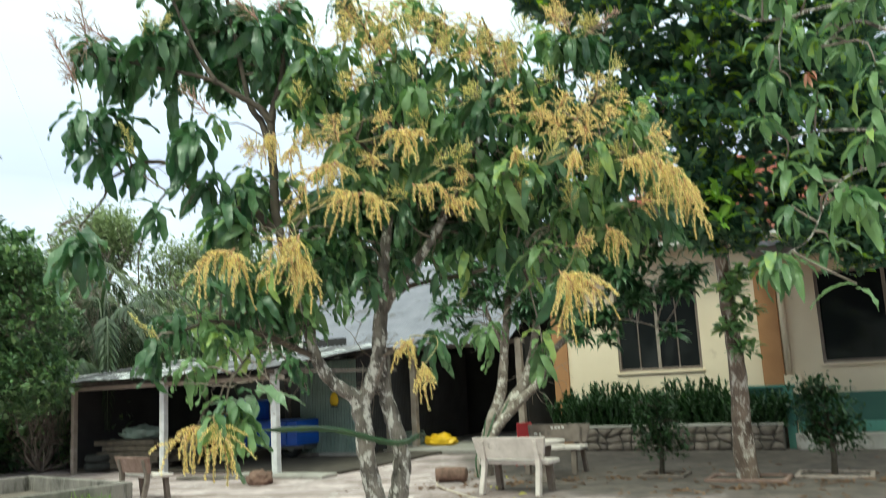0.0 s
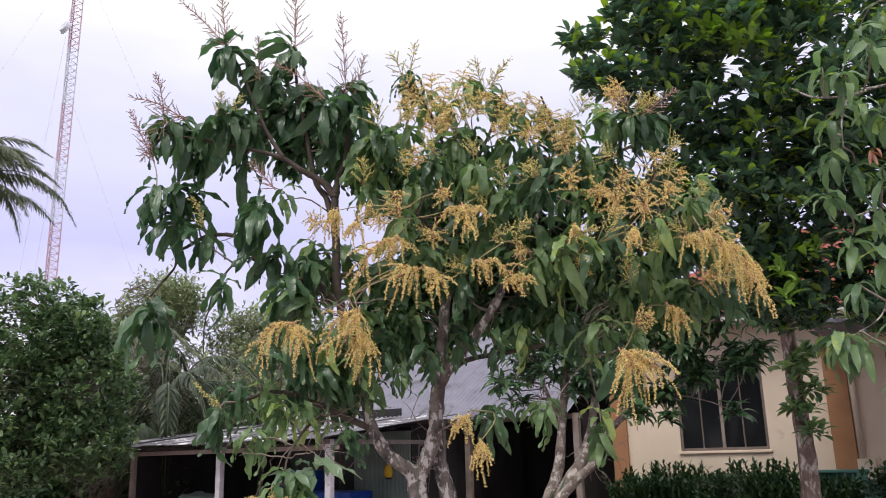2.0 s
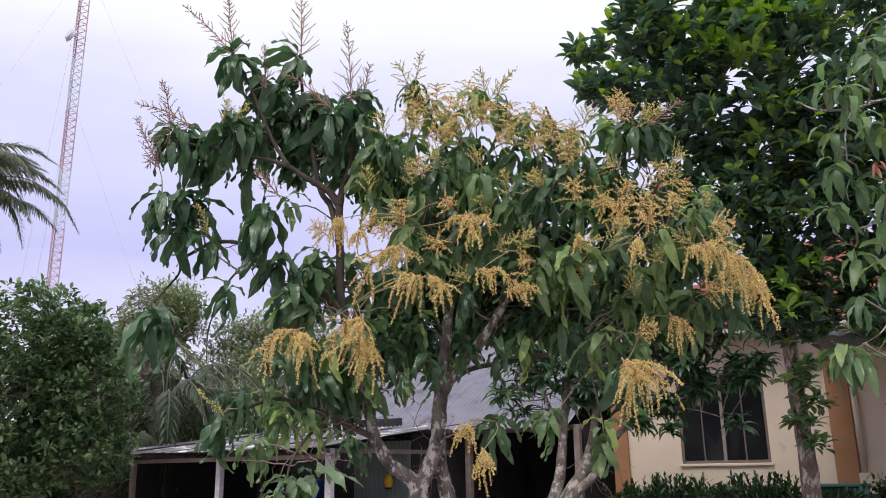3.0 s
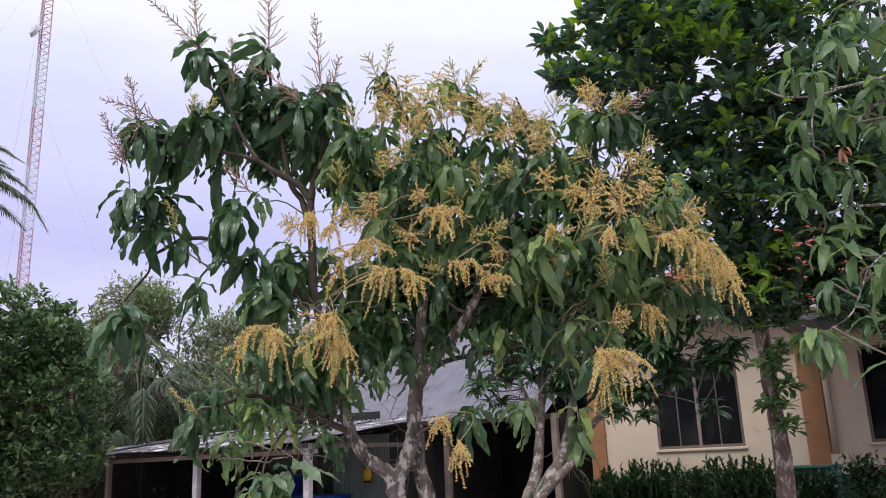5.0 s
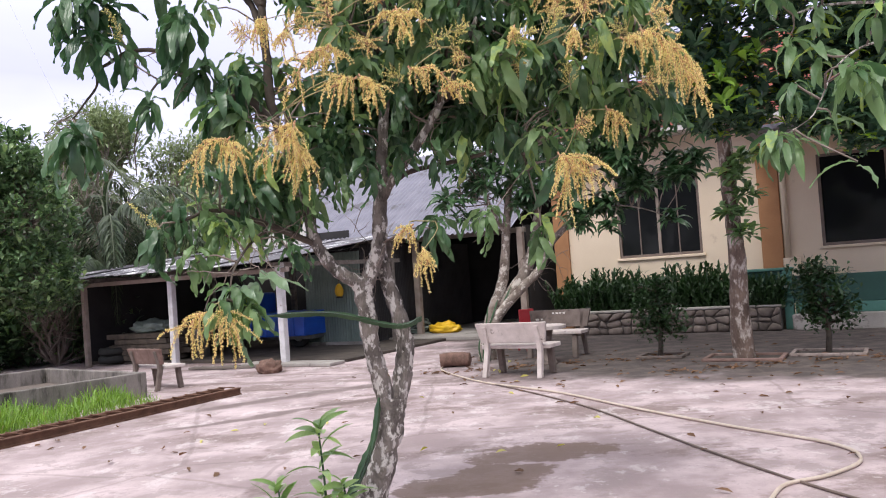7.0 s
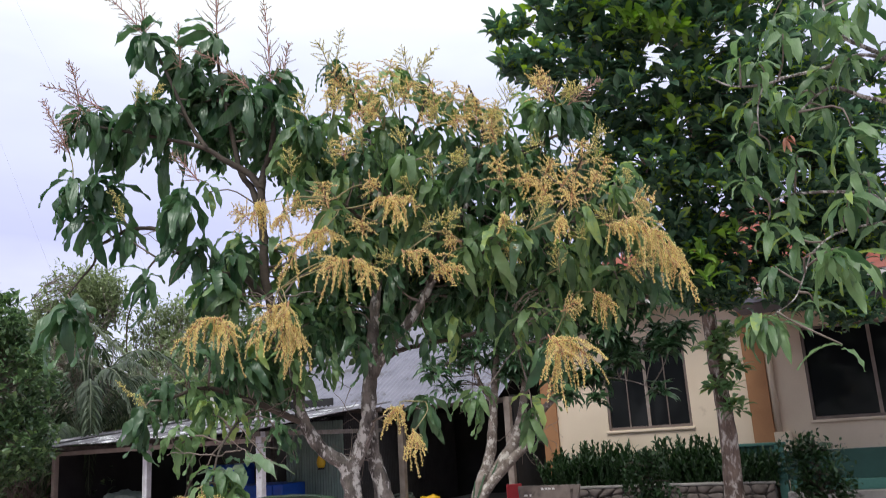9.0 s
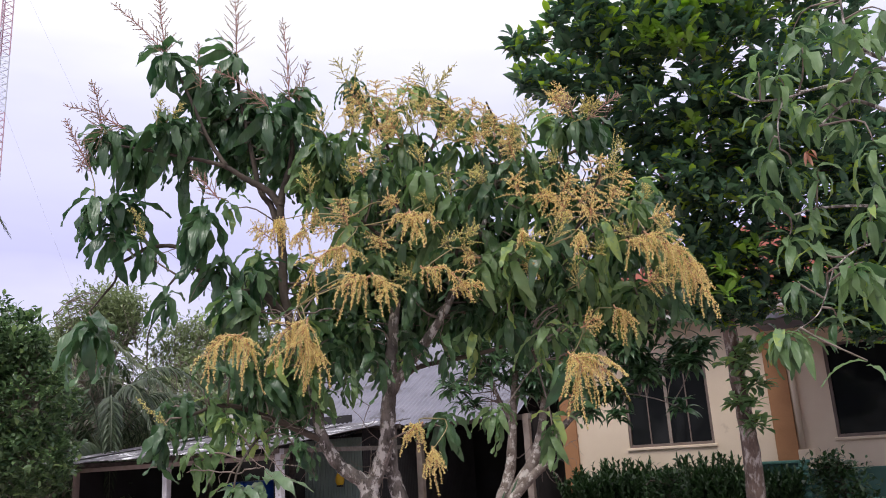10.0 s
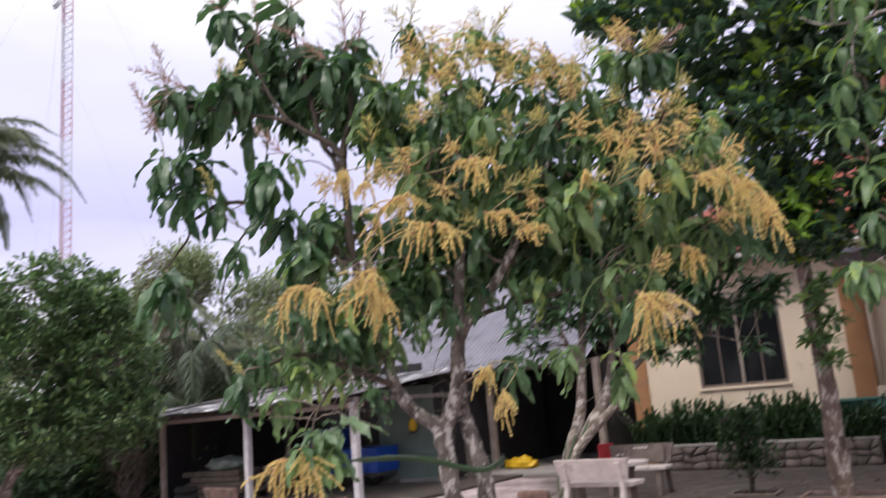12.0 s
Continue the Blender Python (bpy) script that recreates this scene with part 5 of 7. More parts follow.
# flower panicles: foot x, y, z, way of the axis, length of the side strings
BUD_PANICLES = [
    (-1.67, 4.72, 4.25, -0.06, 0.02, 0.43, 0.1), (-1.67, 4.72, 4.25, -0.34, -0.05, 0.35, 0.07), (-1.23, 4.78, 4.25, -0.02, 0.02, 0.44, 0.13), (-0.89, 4.78, 3.90, -0.04, 0.00, 0.58, 0.11),
    (-0.83, 4.80, 3.92, 0.05, 0.05, 0.28, 0.08), (-2.01, 4.62, 3.71, -0.08, 0.00, 0.32, 0.09), (-1.89, 4.62, 3.71, -0.34, -0.05, 0.14, 0.07), (-2.05, 4.58, 3.43, -0.17, 0.00, 0.34, 0.08),
    (-2.01, 4.60, 3.67, -0.12, 0.00, -0.25, 0.1), (-1.01, 4.60, 3.80, -0.31, -0.05, 0.23, 0.07), (-1.45, 4.75, 4.03, -0.03, 0.05, 0.32, 0.07), (0.86, 4.62, 3.62, -0.05, 0.00, 0.13, 0.08),
    (0.96, 4.60, 3.58, 0.19, -0.04, 0.13, 0.07), (-1.30, 4.60, 3.22, -0.15, 0.00, 0.17, 0.07),
]
LOOSE_PANICLES = [
    (-0.12, 4.60, 3.62, 0.30, -0.05, 0.36, 0.1), (-0.51, 4.65, 3.94, -0.07, 0.03, 0.17, 0.12), (-0.47, 4.70, 3.92, 0.04, 0.03, 0.29, 0.1), (-0.02, 4.70, 3.90, -0.03, 0.02, 0.15, 0.12),
    (0.05, 4.70, 3.86, 0.10, 0.02, 0.16, 0.1), (0.48, 4.60, 3.46, 0.04, 0.00, 0.16, 0.12), (-1.68, 4.50, 2.97, -0.08, -0.02, 0.17, 0.07), (-1.63, 4.50, 3.68, 0.03, -0.05, 0.11, 0.1),
    (-1.56, 4.50, 3.69, 0.10, -0.05, 0.07, 0.08), (0.02, 4.20, 2.73, 0.20, -0.05, 0.07, 0.07), (0.27, 4.20, 3.07, -0.05, -0.06, 0.08, 0.08), (1.04, 4.50, 3.15, 0.03, 0.00, 0.16, 0.1),
    (1.19, 4.50, 3.01, 0.04, 0.00, 0.08, 0.09), (-1.41, 4.10, 1.89, -0.12, -0.04, 0.12, 0.04),
]
TOP_BLOOM = [
    (-0.42, 4.55, 3.73, -0.06, -0.05, 0.09, 0.15), (-0.34, 4.50, 3.67, 0.02, -0.05, 0.16, 0.15), (-0.43, 4.50, 3.58, -0.04, -0.08, 0.06, 0.15), (-0.26, 4.45, 3.59, 0.04, -0.08, 0.12, 0.14),
    (-0.18, 4.60, 3.75, 0.06, 0.00, 0.17, 0.13), (-0.36, 4.45, 3.50, 0.11, -0.08, 0.01, 0.13), (-0.06, 4.55, 3.62, 0.07, -0.05, 0.10, 0.13), (0.13, 4.55, 3.58, -0.01, -0.05, 0.13, 0.14),
    (0.04, 4.50, 3.47, 0.07, -0.05, 0.03, 0.1), (0.22, 4.60, 3.62, 0.06, 0.00, 0.11, 0.12), (0.38, 4.60, 3.50, 0.02, -0.03, 0.12, 0.14), (0.46, 4.60, 3.42, 0.04, -0.02, 0.15, 0.13),
    (0.31, 4.60, 3.50, 0.03, 0.05, 0.23, 0.1), (-0.40, 4.35, 3.22, -0.01, -0.06, 0.10, 0.12),
]
RIGHT_BLOOM = [
    (0.63, 4.30, 2.98, -0.07, -0.08, 0.02, 0.13), (0.70, 4.25, 2.91, -0.05, -0.08, 0.06, 0.15), (0.80, 4.30, 2.96, 0.06, -0.06, 0.06, 0.14), (0.95, 4.45, 3.13, 0.01, -0.03, 0.13, 0.13),
    (0.83, 4.20, 2.86, -0.02, -0.10, -0.01, 0.15), (0.96, 4.35, 2.95, 0.04, -0.05, 0.08, 0.12), (1.04, 4.40, 3.03, 0.06, 0.00, 0.12, 0.1), (1.20, 4.35, 2.86, 0.11, -0.05, 0.01, 0.12),
    (0.73, 4.40, 3.07, 0.04, -0.05, 0.06, 0.11), (-1.00, 4.60, 2.96, -0.06, -0.05, 0.04, 0.13), (-0.75, 4.40, 2.94, 0.09, -0.05, 0.05, 0.1), (-0.58, 4.35, 2.89, -0.07, -0.07, -0.00, 0.11),
    (-0.23, 4.30, 3.01, -0.03, -0.06, 0.03, 0.11), (0.75, 4.30, 2.27, 0.09, 0.00, 0.03, 0.1),
]
HANGING_FIRST = [
    (-0.87, 4.40, 2.99, -0.03, -0.08, -0.11, 0.22), (-0.74, 4.35, 2.89, -0.03, -0.06, -0.07, 0.16), (-0.52, 4.20, 2.75, -0.16, -0.05, -0.19, 0.19), (-0.57, 4.30, 2.78, 0.10, -0.05, -0.06, 0.15),
    (-0.38, 4.10, 2.56, -0.09, -0.05, -0.05, 0.24), (-0.34, 4.12, 2.57, 0.05, -0.04, -0.07, 0.21), (-0.14, 4.15, 2.91, 0.03, -0.06, -0.13, 0.2), (-0.17, 4.15, 2.90, -0.08, 0.00, -0.05, 0.07),
    (-0.10, 4.15, 2.89, 0.09, 0.00, -0.06, 0.08), (-0.70, 4.10, 2.35, -0.16, -0.04, -0.18, 0.14), (-0.69, 4.08, 2.33, -0.02, -0.05, -0.11, 0.32), (-0.69, 4.15, 2.25, 0.03, -0.02, -0.08, 0.24),
    (-1.02, 4.05, 2.29, -0.15, -0.03, -0.10, 0.21), (-1.01, 4.05, 2.27, 0.04, -0.05, -0.07, 0.28),
]
HANGING_SECOND = [
    (-0.08, 4.10, 2.59, 0.21, -0.03, -0.15, 0.14), (0.07, 4.10, 2.47, 0.13, -0.03, 0.00, 0.1), (0.45, 4.15, 2.77, -0.01, -0.03, -0.05, 0.09), (0.75, 4.10, 2.72, -0.02, -0.05, -0.05, 0.16),
    (1.04, 4.30, 2.72, 0.06, -0.05, -0.05, 0.2), (1.13, 4.25, 2.74, 0.10, -0.05, -0.14, 0.26), (1.24, 4.25, 2.67, 0.09, -0.03, -0.19, 0.27), (1.36, 4.30, 2.59, 0.04, -0.02, -0.16, 0.2),
]
HANGING_SECOND += [
    (0.63, 4.10, 2.10, 0.03, -0.04, -0.06, 0.3), (0.66, 4.10, 2.09, 0.12, -0.04, -0.09, 0.27), (-0.15, 4.30, 1.81, -0.05, -0.05, -0.04, 0.18), (-0.09, 4.25, 1.68, 0.01, -0.04, -0.04, 0.18),
    (0.97, 4.50, 2.39, 0.03, 0.00, -0.06, 0.18), (-1.08, 3.98, 1.45, 0.03, -0.04, -0.05, 0.26), (-1.14, 3.98, 1.44, -0.05, -0.03, -0.04, 0.24),
]
# inner whorls that fill the crown away from the yard: x, y, z, radius across, radius up, whorls
CROWN_INNER = [
    (-0.20, 5.35, 3.50, 0.55, 0.28, 40), (0.50, 5.35, 3.42, 0.50, 0.30, 40), (1.10, 5.30, 3.20, 0.44, 0.32, 34), (0.05, 5.25, 2.95, 0.62, 0.24, 46), (0.85, 5.30, 2.76, 0.46, 0.20, 18),
    (-0.48, 5.20, 2.90, 0.32, 0.30, 22), (-1.25, 5.25, 3.85, 0.42, 0.16, 14), (-0.85, 5.20, 3.62, 0.28, 0.18, 14), (0.62, 5.05, 2.44, 0.26, 0.14, 6), (-1.05, 4.90, 2.16, 0.34, 0.18, 18),
    (-0.62, 5.10, 2.48, 0.30, 0.18, 18), (0.00, 5.20, 2.60, 0.45, 0.12, 24), (1.20, 5.10, 2.62, 0.30, 0.16, 12), (0.40, 5.20, 2.66, 0.28, 0.12, 7),
    (-1.28, 5.05, 3.90, 0.22, 0.10, 8),
]


def grain():
    """A tiny four-faced floret."""
    v = np.array([(1, 1, 1), (1, -1, -1), (-1, 1, -1), (-1, -1, 1)], float) * 0.8
    f = np.array([(0, 1, 2), (0, 3, 1), (0, 2, 3), (1, 3, 2)])
    return v, f


def floret_mesh(rng, pts, material, small=0.0017, large=0.0033):
    n = len(pts)
    turn = frames_of(pts, rng.uniform(0, 6.28, n), rng.uniform(0, 6.28, n), rng.uniform(0, 6.28, n), rng.uniform(small, large, n))
    return scatter("blossom_mass", [grain()], pts, turn, np.zeros(n, int), material)


def string_of(rng, p0, d, reach, pull, steps=10, wander=0.06):
    """A thin side branch from p0 that bends by pull (down below zero)."""
    q = [np.array(p0, float)]
    d = np.array(d, float) / np.linalg.norm(d)
    for s in range(steps):
        d = d + np.array([0, 0, pull]) + rng.normal(0, wander, 3)
        d /= np.linalg.norm(d)
        q.append(q[-1] + d * reach / steps)
    return np.array(q)


def panicle(seed, way, string, habit):
    """A flower panicle on an axis that runs along way: "hang" (strings drop), "bloom" (open spray), "loose" (thin green spray) or "bud" (pinkish candelabra)."""
    rng = np.random.default_rng(seed)
    way = np.array(way, float) * (1.15 if habit == "hang" and string > 0.12 else 1.0)
    span = np.linalg.norm(way)
    least = 0.12 if habit == "hang" and string > 0.12 else 0.06
    if span < least:
        way, span = way * least / span, least
    d = way / span
    lift = np.array([0, 0, span * (0.22 if habit == "hang" else 0.06)])
    axis = curve_points([-d * 0.025, way * 0.0, way * 0.5 + lift + rng.normal(0, 0.006, 3), way], 18)
    e1 = np.cross(d, (0.31, 0.9, 0.3))
    e1 /= np.linalg.norm(e1)
    e2 = np.cross(d, e1)
    count = {"hang": 11 + int(span * 36), "bloom": 15 + int(span * 46), "loose": 11 + int(span * 45), "bud": 15 + int(span * 40)}[habit]
    thick = {"hang": 0.0052, "bloom": 0.004, "loose": 0.0036, "bud": 0.0055}[habit]
    stalks, pts = [tube(axis, np.linspace(thick, thick * 0.35, 19), 5)], []
    for i in range(count):
        u = (i + 0.5) / count
        p = axis[min(18, int(5 + 13 * u))]
        a = i * 2.4 + rng.uniform(-0.4, 0.4)
        side = e1 * math.cos(a) + e2 * math.sin(a)
        if habit == "hang":
            reach, pull, out, clump, each = string * 0.95 * rng.uniform(0.25, 1.1), -rng.uniform(0.07, 0.34), side * 0.95 + d * 0.65, 0.0140 * rng.uniform(0.7, 1.15), 12
        elif habit == "bloom":
            reach, pull, out, clump, each = string * rng.uniform(0.6, 1.1) * (1.05 - 0.5 * u), -0.07, side + d * 0.55, 0.0110, 7
        elif habit == "loose":
            reach, pull, out, clump, each = string * rng.uniform(0.6, 1.1) * (1.1 - 0.75 * u), 0.0, side + d * 0.9, 0.0085, 5
        else:
            reach, pull, out, clump, each = string * 1.45 * rng.uniform(0.75, 1.15) * (1.08 - 0.9 * u) + 0.012, 0.015, side + d * 1.0, 0.0052, 4
        steps = 10
        q = string_of(rng, p, out, reach, pull, steps, 0.07 if habit in ("hang", "bloom") else 0.035)
        stalks.append(tube(q, np.linspace(thick * 0.5, 0.001, steps + 1), 4))
        for s in np.arange(1.2 if habit == "hang" else 2.6, steps, 0.0115 / reach * steps):
            k = int(s)
            c = q[k] + (q[k + 1] - q[k]) * (s - k)
            r = clump * (1 - 0.07 * s) * rng.uniform(0.6, 1.15) + 0.001
            away = rng.normal(0, 1, 3)
            c = c + away / np.linalg.norm(away) * r * rng.uniform(0.1, 0.9)
            pts.append(c + rng.normal(0, r * 0.5, (each, 3)))
    if habit in ("bud", "loose"):
        pts += [axis[k] + rng.normal(0, 0.004, (3, 3)) for k in range(9, 19)]
    v, f = joined(stalks)
    stalk = {"hang": M_STALK, "bloom": M_STALK, "loose": M_STALK_GREEN, "bud": M_BUD_STALK}[habit]
    bloom = {"hang": M_BLOOM, "bloom": M_BLOOM, "loose": M_BLOOM_GREEN, "bud": M_BLOOM_OLD}[habit]
    return raw_mesh("panicle", v, f, stalk), floret_mesh(rng, np.concatenate(pts), bloom, 0.0016, 0.0030)


MANGO_SHAPES = [
    leaf_shape(0.28, 0.056, 35, -92, 0.30, 10, 0.45, 0.20, 0.45), leaf_shape(0.26, 0.055, 5, -96, 0.32, 10, 0.42, 0.22, 0.45),
    leaf_shape(0.30, 0.058, -15, -90, 0.28, 10, 0.48, 0.18, 0.5), leaf_shape(0.22, 0.050, 40, -80, 0.34, 8, 0.42, 0.2, 0.5),
    leaf_shape(0.27, 0.054, -45, -96, 0.28, 10, 0.45, 0.24, 0.6), leaf_shape(0.20, 0.047, 15, -60, 0.38, 8, 0.42, 0.16, 0.6),
]


def whorl_leaves(rng, rows, shapes=len(MANGO_SHAPES)):
    """Drooping leaves round shoot tips (x, y, z, leaves, size): pos, turn, shape and whorl of each leaf."""
    k = np.repeat(np.arange(len(rows)), [int(r[3]) for r in rows])
    tip = np.array([r[:3] for r in rows])[k]
    i = np.concatenate([np.arange(int(r[3])) for r in rows])
    t = i / np.array([r[3] for r in rows])[k]
    n = len(k)
    yaw = i * 2.39996 + rng.uniform(0, 6.28, len(rows))[k] + rng.normal(0, 0.25, n)
    pitch = -0.15 + 0.85 * t + rng.normal(0, 0.2, n)
    size = np.array([r[4] for r in rows])[k] * rng.uniform(0.72, 1.22, n)
    pos = tip + rng.normal(0, 0.012, (n, 3)) - np.stack([t * 0, t * 0, t * 0.09], 1)
    turn = frames_of(pos, yaw, pitch, rng.normal(0, 0.3, n), size)
    lean = [Vector((0, 0, 1)).rotation_difference(Vector((*rng.normal(0, 0.18, 2), 1))).to_matrix() for _ in rows]
    return pos, np.array([np.array(m) for m in lean])[k] @ turn, rng.integers(0, shapes, n), k


def build_mango():
    rng = np.random.default_rng(7)
    t = thing("mango_tree", Matrix.Identity(4), "flowering mango tree with drooping leaves and yellow panicles", "tree")
    for i, (pts, radii) in enumerate(MANGO_LIMBS):
        n = len(pts) * 6
        r = np.interp(np.linspace(0, 1, n + 1), np.linspace(0, 1, len(radii)), radii)
        part("trunk" if i == 0 else "limb", tube(curve_points(pts, n), r, 14 if r.max() > 0.04 else 9, 0.16, np.random.default_rng(i + 5)), M_BARK if i < 6 else M_BARK_DARK, t, smooth=True)
    first = FIRST_BOUGH_TOP + FIRST_BOUGH_SIDE
    rows = [(x, y, z, round(n * 1.6), size * 0.74) for x, y, z, n, size in LOW_LEFT] + [(x, y, z, round(n * 1.5), size * 0.84) for x, y, z, n, size in CROWN_HEART + CROWN_TOP + CROWN_MIDDLE + CROWN_RIGHT]
    first = [(x, y, z, round(n * 1.6), size * 1.06) for x, y, z, n, size in first]
    rows = first + rows
    inner = [(*p, 13, rng.uniform(0.75, 0.95)) for p in lobe_points(rng, CROWN_INNER, 0.3)]
    front = len(rows)
    rows = rows + inner
    habits = (("bud", BUD_PANICLES, "slender upright pinkish panicle in bud"), ("loose", LOOSE_PANICLES, "thin greenish flower panicle"), ("bloom", TOP_BLOOM, "dense golden flower spray"), ("bloom", RIGHT_BLOOM, "dense golden flower spray"), ("hang", HANGING_FIRST, "hanging yellow flower panicle"), ("hang", HANGING_SECOND, "hanging yellow flower panicle"))
    # most shoots of the crown end in a young spray of their own
    sprays = [(x + rng.normal(0, 0.03), y - rng.uniform(0.12, 0.24), z - 0.03, rng.uniform(-0.12, 0.12), rng.uniform(-0.10, 0.0), rng.uniform(0.0, 0.13), rng.uniform(0.09, 0.15)) for x, y, z, *_ in CROWN_TOP[7:] + CROWN_MIDDLE + CROWN_RIGHT[:11] if rng.random() < 0.9]
    habits += (("loose", sprays[::3] + sprays[1::3], "thin greenish flower panicle"), ("bloom", sprays[2::3], "golden flower spray"))
    feet = [r[:3] for _, group, _ in habits for r in group]
    tips = np.array([r[:3] for r in rows])
    nodes = limb_nodes(MANGO_LIMBS, 1)
    tagged(part("twig_tangle", twigs(rng, tips - (0, 0, 0.08), nodes, 0.0035), M_TWIG, t, smooth=True), kind="stuff")
    tagged(part("twig_tangle", twigs(rng, np.array(feet), np.concatenate([nodes, tips - (0, 0, 0.03)]), 0.0026), M_STALK_GREEN, t, smooth=True), kind="stuff")
    pos, turn, which, k = whorl_leaves(rng, rows)
    mature = np.array([rng.random() < (0.8 if j < len(first) else 0.65 if j >= front else 0.42) for j in range(len(rows))])[k]
    # the whorls that hang nearest to the yard are single leaves, the rest one mass
    nearest = np.argsort(tips[:front, 1])[:30]
    near = np.isin(k, nearest)
    for group, material, label in ((~near & mature, M_LEAF, "dark green drooping leaves"), (~near & ~mature, M_LEAF_SUN, "mid green drooping leaves")):
        tagged(part("foliage", scatter("mango_foliage", MANGO_SHAPES, pos[group], turn[group], which[group], material), None, t, label), kind="stuff")
    meshes = [[raw_mesh("leaf", v, f, m, True) for v, f in MANGO_SHAPES] for m in (M_LEAF_SUN, M_LEAF)]
    for p, q, w, old in zip(pos[near], turn[near], which[near], mature[near]):
        m = Matrix([list(r) for r in q]).to_4x4()
        m.translation = Vector(p)
        part("leaf", meshes[int(old)][w], None, t, m=m)
    seed = 400
    for habit, group, label in habits:
        for x, y, z, dx, dy, dz, string in group:
            seed += 1
            stalk, bloom = panicle(seed, (dx, dy, dz), string, habit)
            p = part("flower_panicle", stalk, None, t, label, m=pose(x, y, z))
            tagged(part("blossom_mass", bloom, None, p), kind="stuff")
    return t


mango = build_mango()


# climbing cactus on the mango trunk and saplings at its foot
def build_cactus(m, label, stems):
    c = thing("climbing_cactus", m, label, "cactus")

    def stem(pts, r):
        p = curve_points(pts, 40)
        v, f = [], []
        tan = np.gradient(p, axis=0)
        for i, q in enumerate(p):
            d = tan[i] / np.linalg.norm(tan[i])
            a = np.cross(d, (0.3, 1, 0.2))
            a /= np.linalg.norm(a)
            b = np.cross(d, a)
            taper = min(1, 9 * (1 - i / 40) + 0.3) * (1 + 0.13 * math.sin(i * 1.9))
            for k in range(6):
                t = k * math.pi / 3
                rr = r * taper * (1.0 if k % 2 == 0 else 0.38)
                v.append(q + (a * math.cos(t) + b * math.sin(t)) * rr)
        for i in range(40):
            for k in range(6):
                j = (k + 1) % 6
                f.append((i * 6 + k, i * 6 + j, i * 6 + 6 + j, i * 6 + 6 + k))
        part("stem", (v, f), M_CACTUS, c)

    for pts, r in stems:
        stem(pts, r)


build_cactus(pose(-0.59, 4.78, 0), "three-ribbed green climbing cactus on a mango trunk", [
    ([(-0.13, -0.06, 0), (-0.06, -0.05, 0.22), (0.05, -0.04, 0.44), (0.13, -0.02, 0.64), (0.17, 0.02, 0.86)], 0.021),
    ([(-0.19, -0.10, 0), (-0.12, -0.09, 0.18), (-0.01, -0.08, 0.36), (0.11, -0.07, 0.60)], 0.022),
    ([(0.05, -0.03, 0), (0.12, -0.08, 0.16), (0.2, -0.12, 0.30)], 0.018),
    ([(0.44, 0.10, 1.30), (0.36, 0.02, 1.27), (0.25, -0.03, 1.28), (-0.05, -0.13, 1.37), (-0.40, -0.2, 1.385)], 0.019),
])
build_cactus(pose(0.86, 14.2, 0), "thin strap-like green cactus stems on a leaning trunk", [
    ([(-0.20, 0, 0.0), (-0.12, 0, 0.5), (0.05, 0.02, 0.85), (0.26, 0.06, 1.25)], 0.020),
    ([(-0.30, 0, 0.0), (-0.26, 0, 0.35), (-0.10, 0, 0.75), (0.02, 0.03, 1.05)], 0.018),
    ([(-0.34, -0.05, 0.0), (-0.36, -0.05, 0.3), (-0.22, 0, 0.62), (-0.16, 0, 0.95)], 0.016),
])


def build_sapling(m, height, label, seed, per=9):
    rng = np.random.default_rng(seed)
    s = thing("sapling", m, label, "sapling")
    part("stem", tube(curve_points([(0, 0, 0), (0.02, 0, height * 0.5), (0.0, 0.01, height)], 10), np.linspace(0.010, 0.004, 11), 6), M_CACTUS, s, smooth=True)
    shapes = [leaf_shape(0.20, 0.048, 25, -25, 0.25, 5), leaf_shape(0.17, 0.042, 15, -40, 0.25, 5)]
    for lvl, k in ((0.98, per), (0.84, 4), (0.7, 4), (0.55, 5), (0.4, 4)):
        c = np.array([[0.0, 0.0, height * lvl]])
        pos, turn, which = rosettes(rng, c, k, (-0.5, 0.2), (0.8, 1.15), 2, 0.01)
        for p, q, w in zip(pos, turn, which):
            mm = Matrix([list(r) for r in q]).to_4x4()
            mm.translation = Vector(p)
            part("leaf", raw_mesh("leaf", *shapes[w], M_LEAF_SAPLING, True), None, s, m=mm)


build_sapling(pose(-0.72, 4.4, 0), 0.79, "young sapling with light green whorled leaves", 71)
build_sapling(pose(-0.93, 4.3, 0), 0.50, "small leafy seedling at the mango's foot", 72, 11)
build_sapling(pose(-0.61, 4.45, 0), 0.46, "small broad-leaved plant at the mango's foot", 73, 10)


# ---------------------------------------------------------------- other trees
def leafy_tree(name, label, limbs, bark, lobes, per, shapes, material, seed, pitch=(-0.7, 0.3), size=(0.75, 1.2), shell=0.35, spread=0.03, leaf_label="", twig_every=1, category="tree", radius=0.007, twig=None, twig_low=0.0):
    rng = np.random.default_rng(seed)
    c = lobe_points(rng, lobes, shell)
    pos, turn, which = rosettes(rng, c, per, pitch, size, len(shapes), spread)
    return tree(name, Matrix.Identity(4), label, limbs, bark, scatter(name + "_foliage", shapes, pos, turn, which, material), twigs(rng, c[c[:, 2] > twig_low][::twig_every], limb_nodes(limbs), radius), leaf_label, category, twig)


def more_leaves(t, lobes, per, shapes, material, seed, pitch, label):
    """Whorls of another look on a tree that stands."""
    rng = np.random.default_rng(seed)
    c = lobe_points(rng, lobes, 0.2)
    pos, turn, which = rosettes(rng, c, per, pitch, (0.8, 1.2), len(shapes), 0.02)
    tagged(part("foliage", scatter("more_foliage", shapes, pos, turn, which, material), None, t, label), kind="stuff")


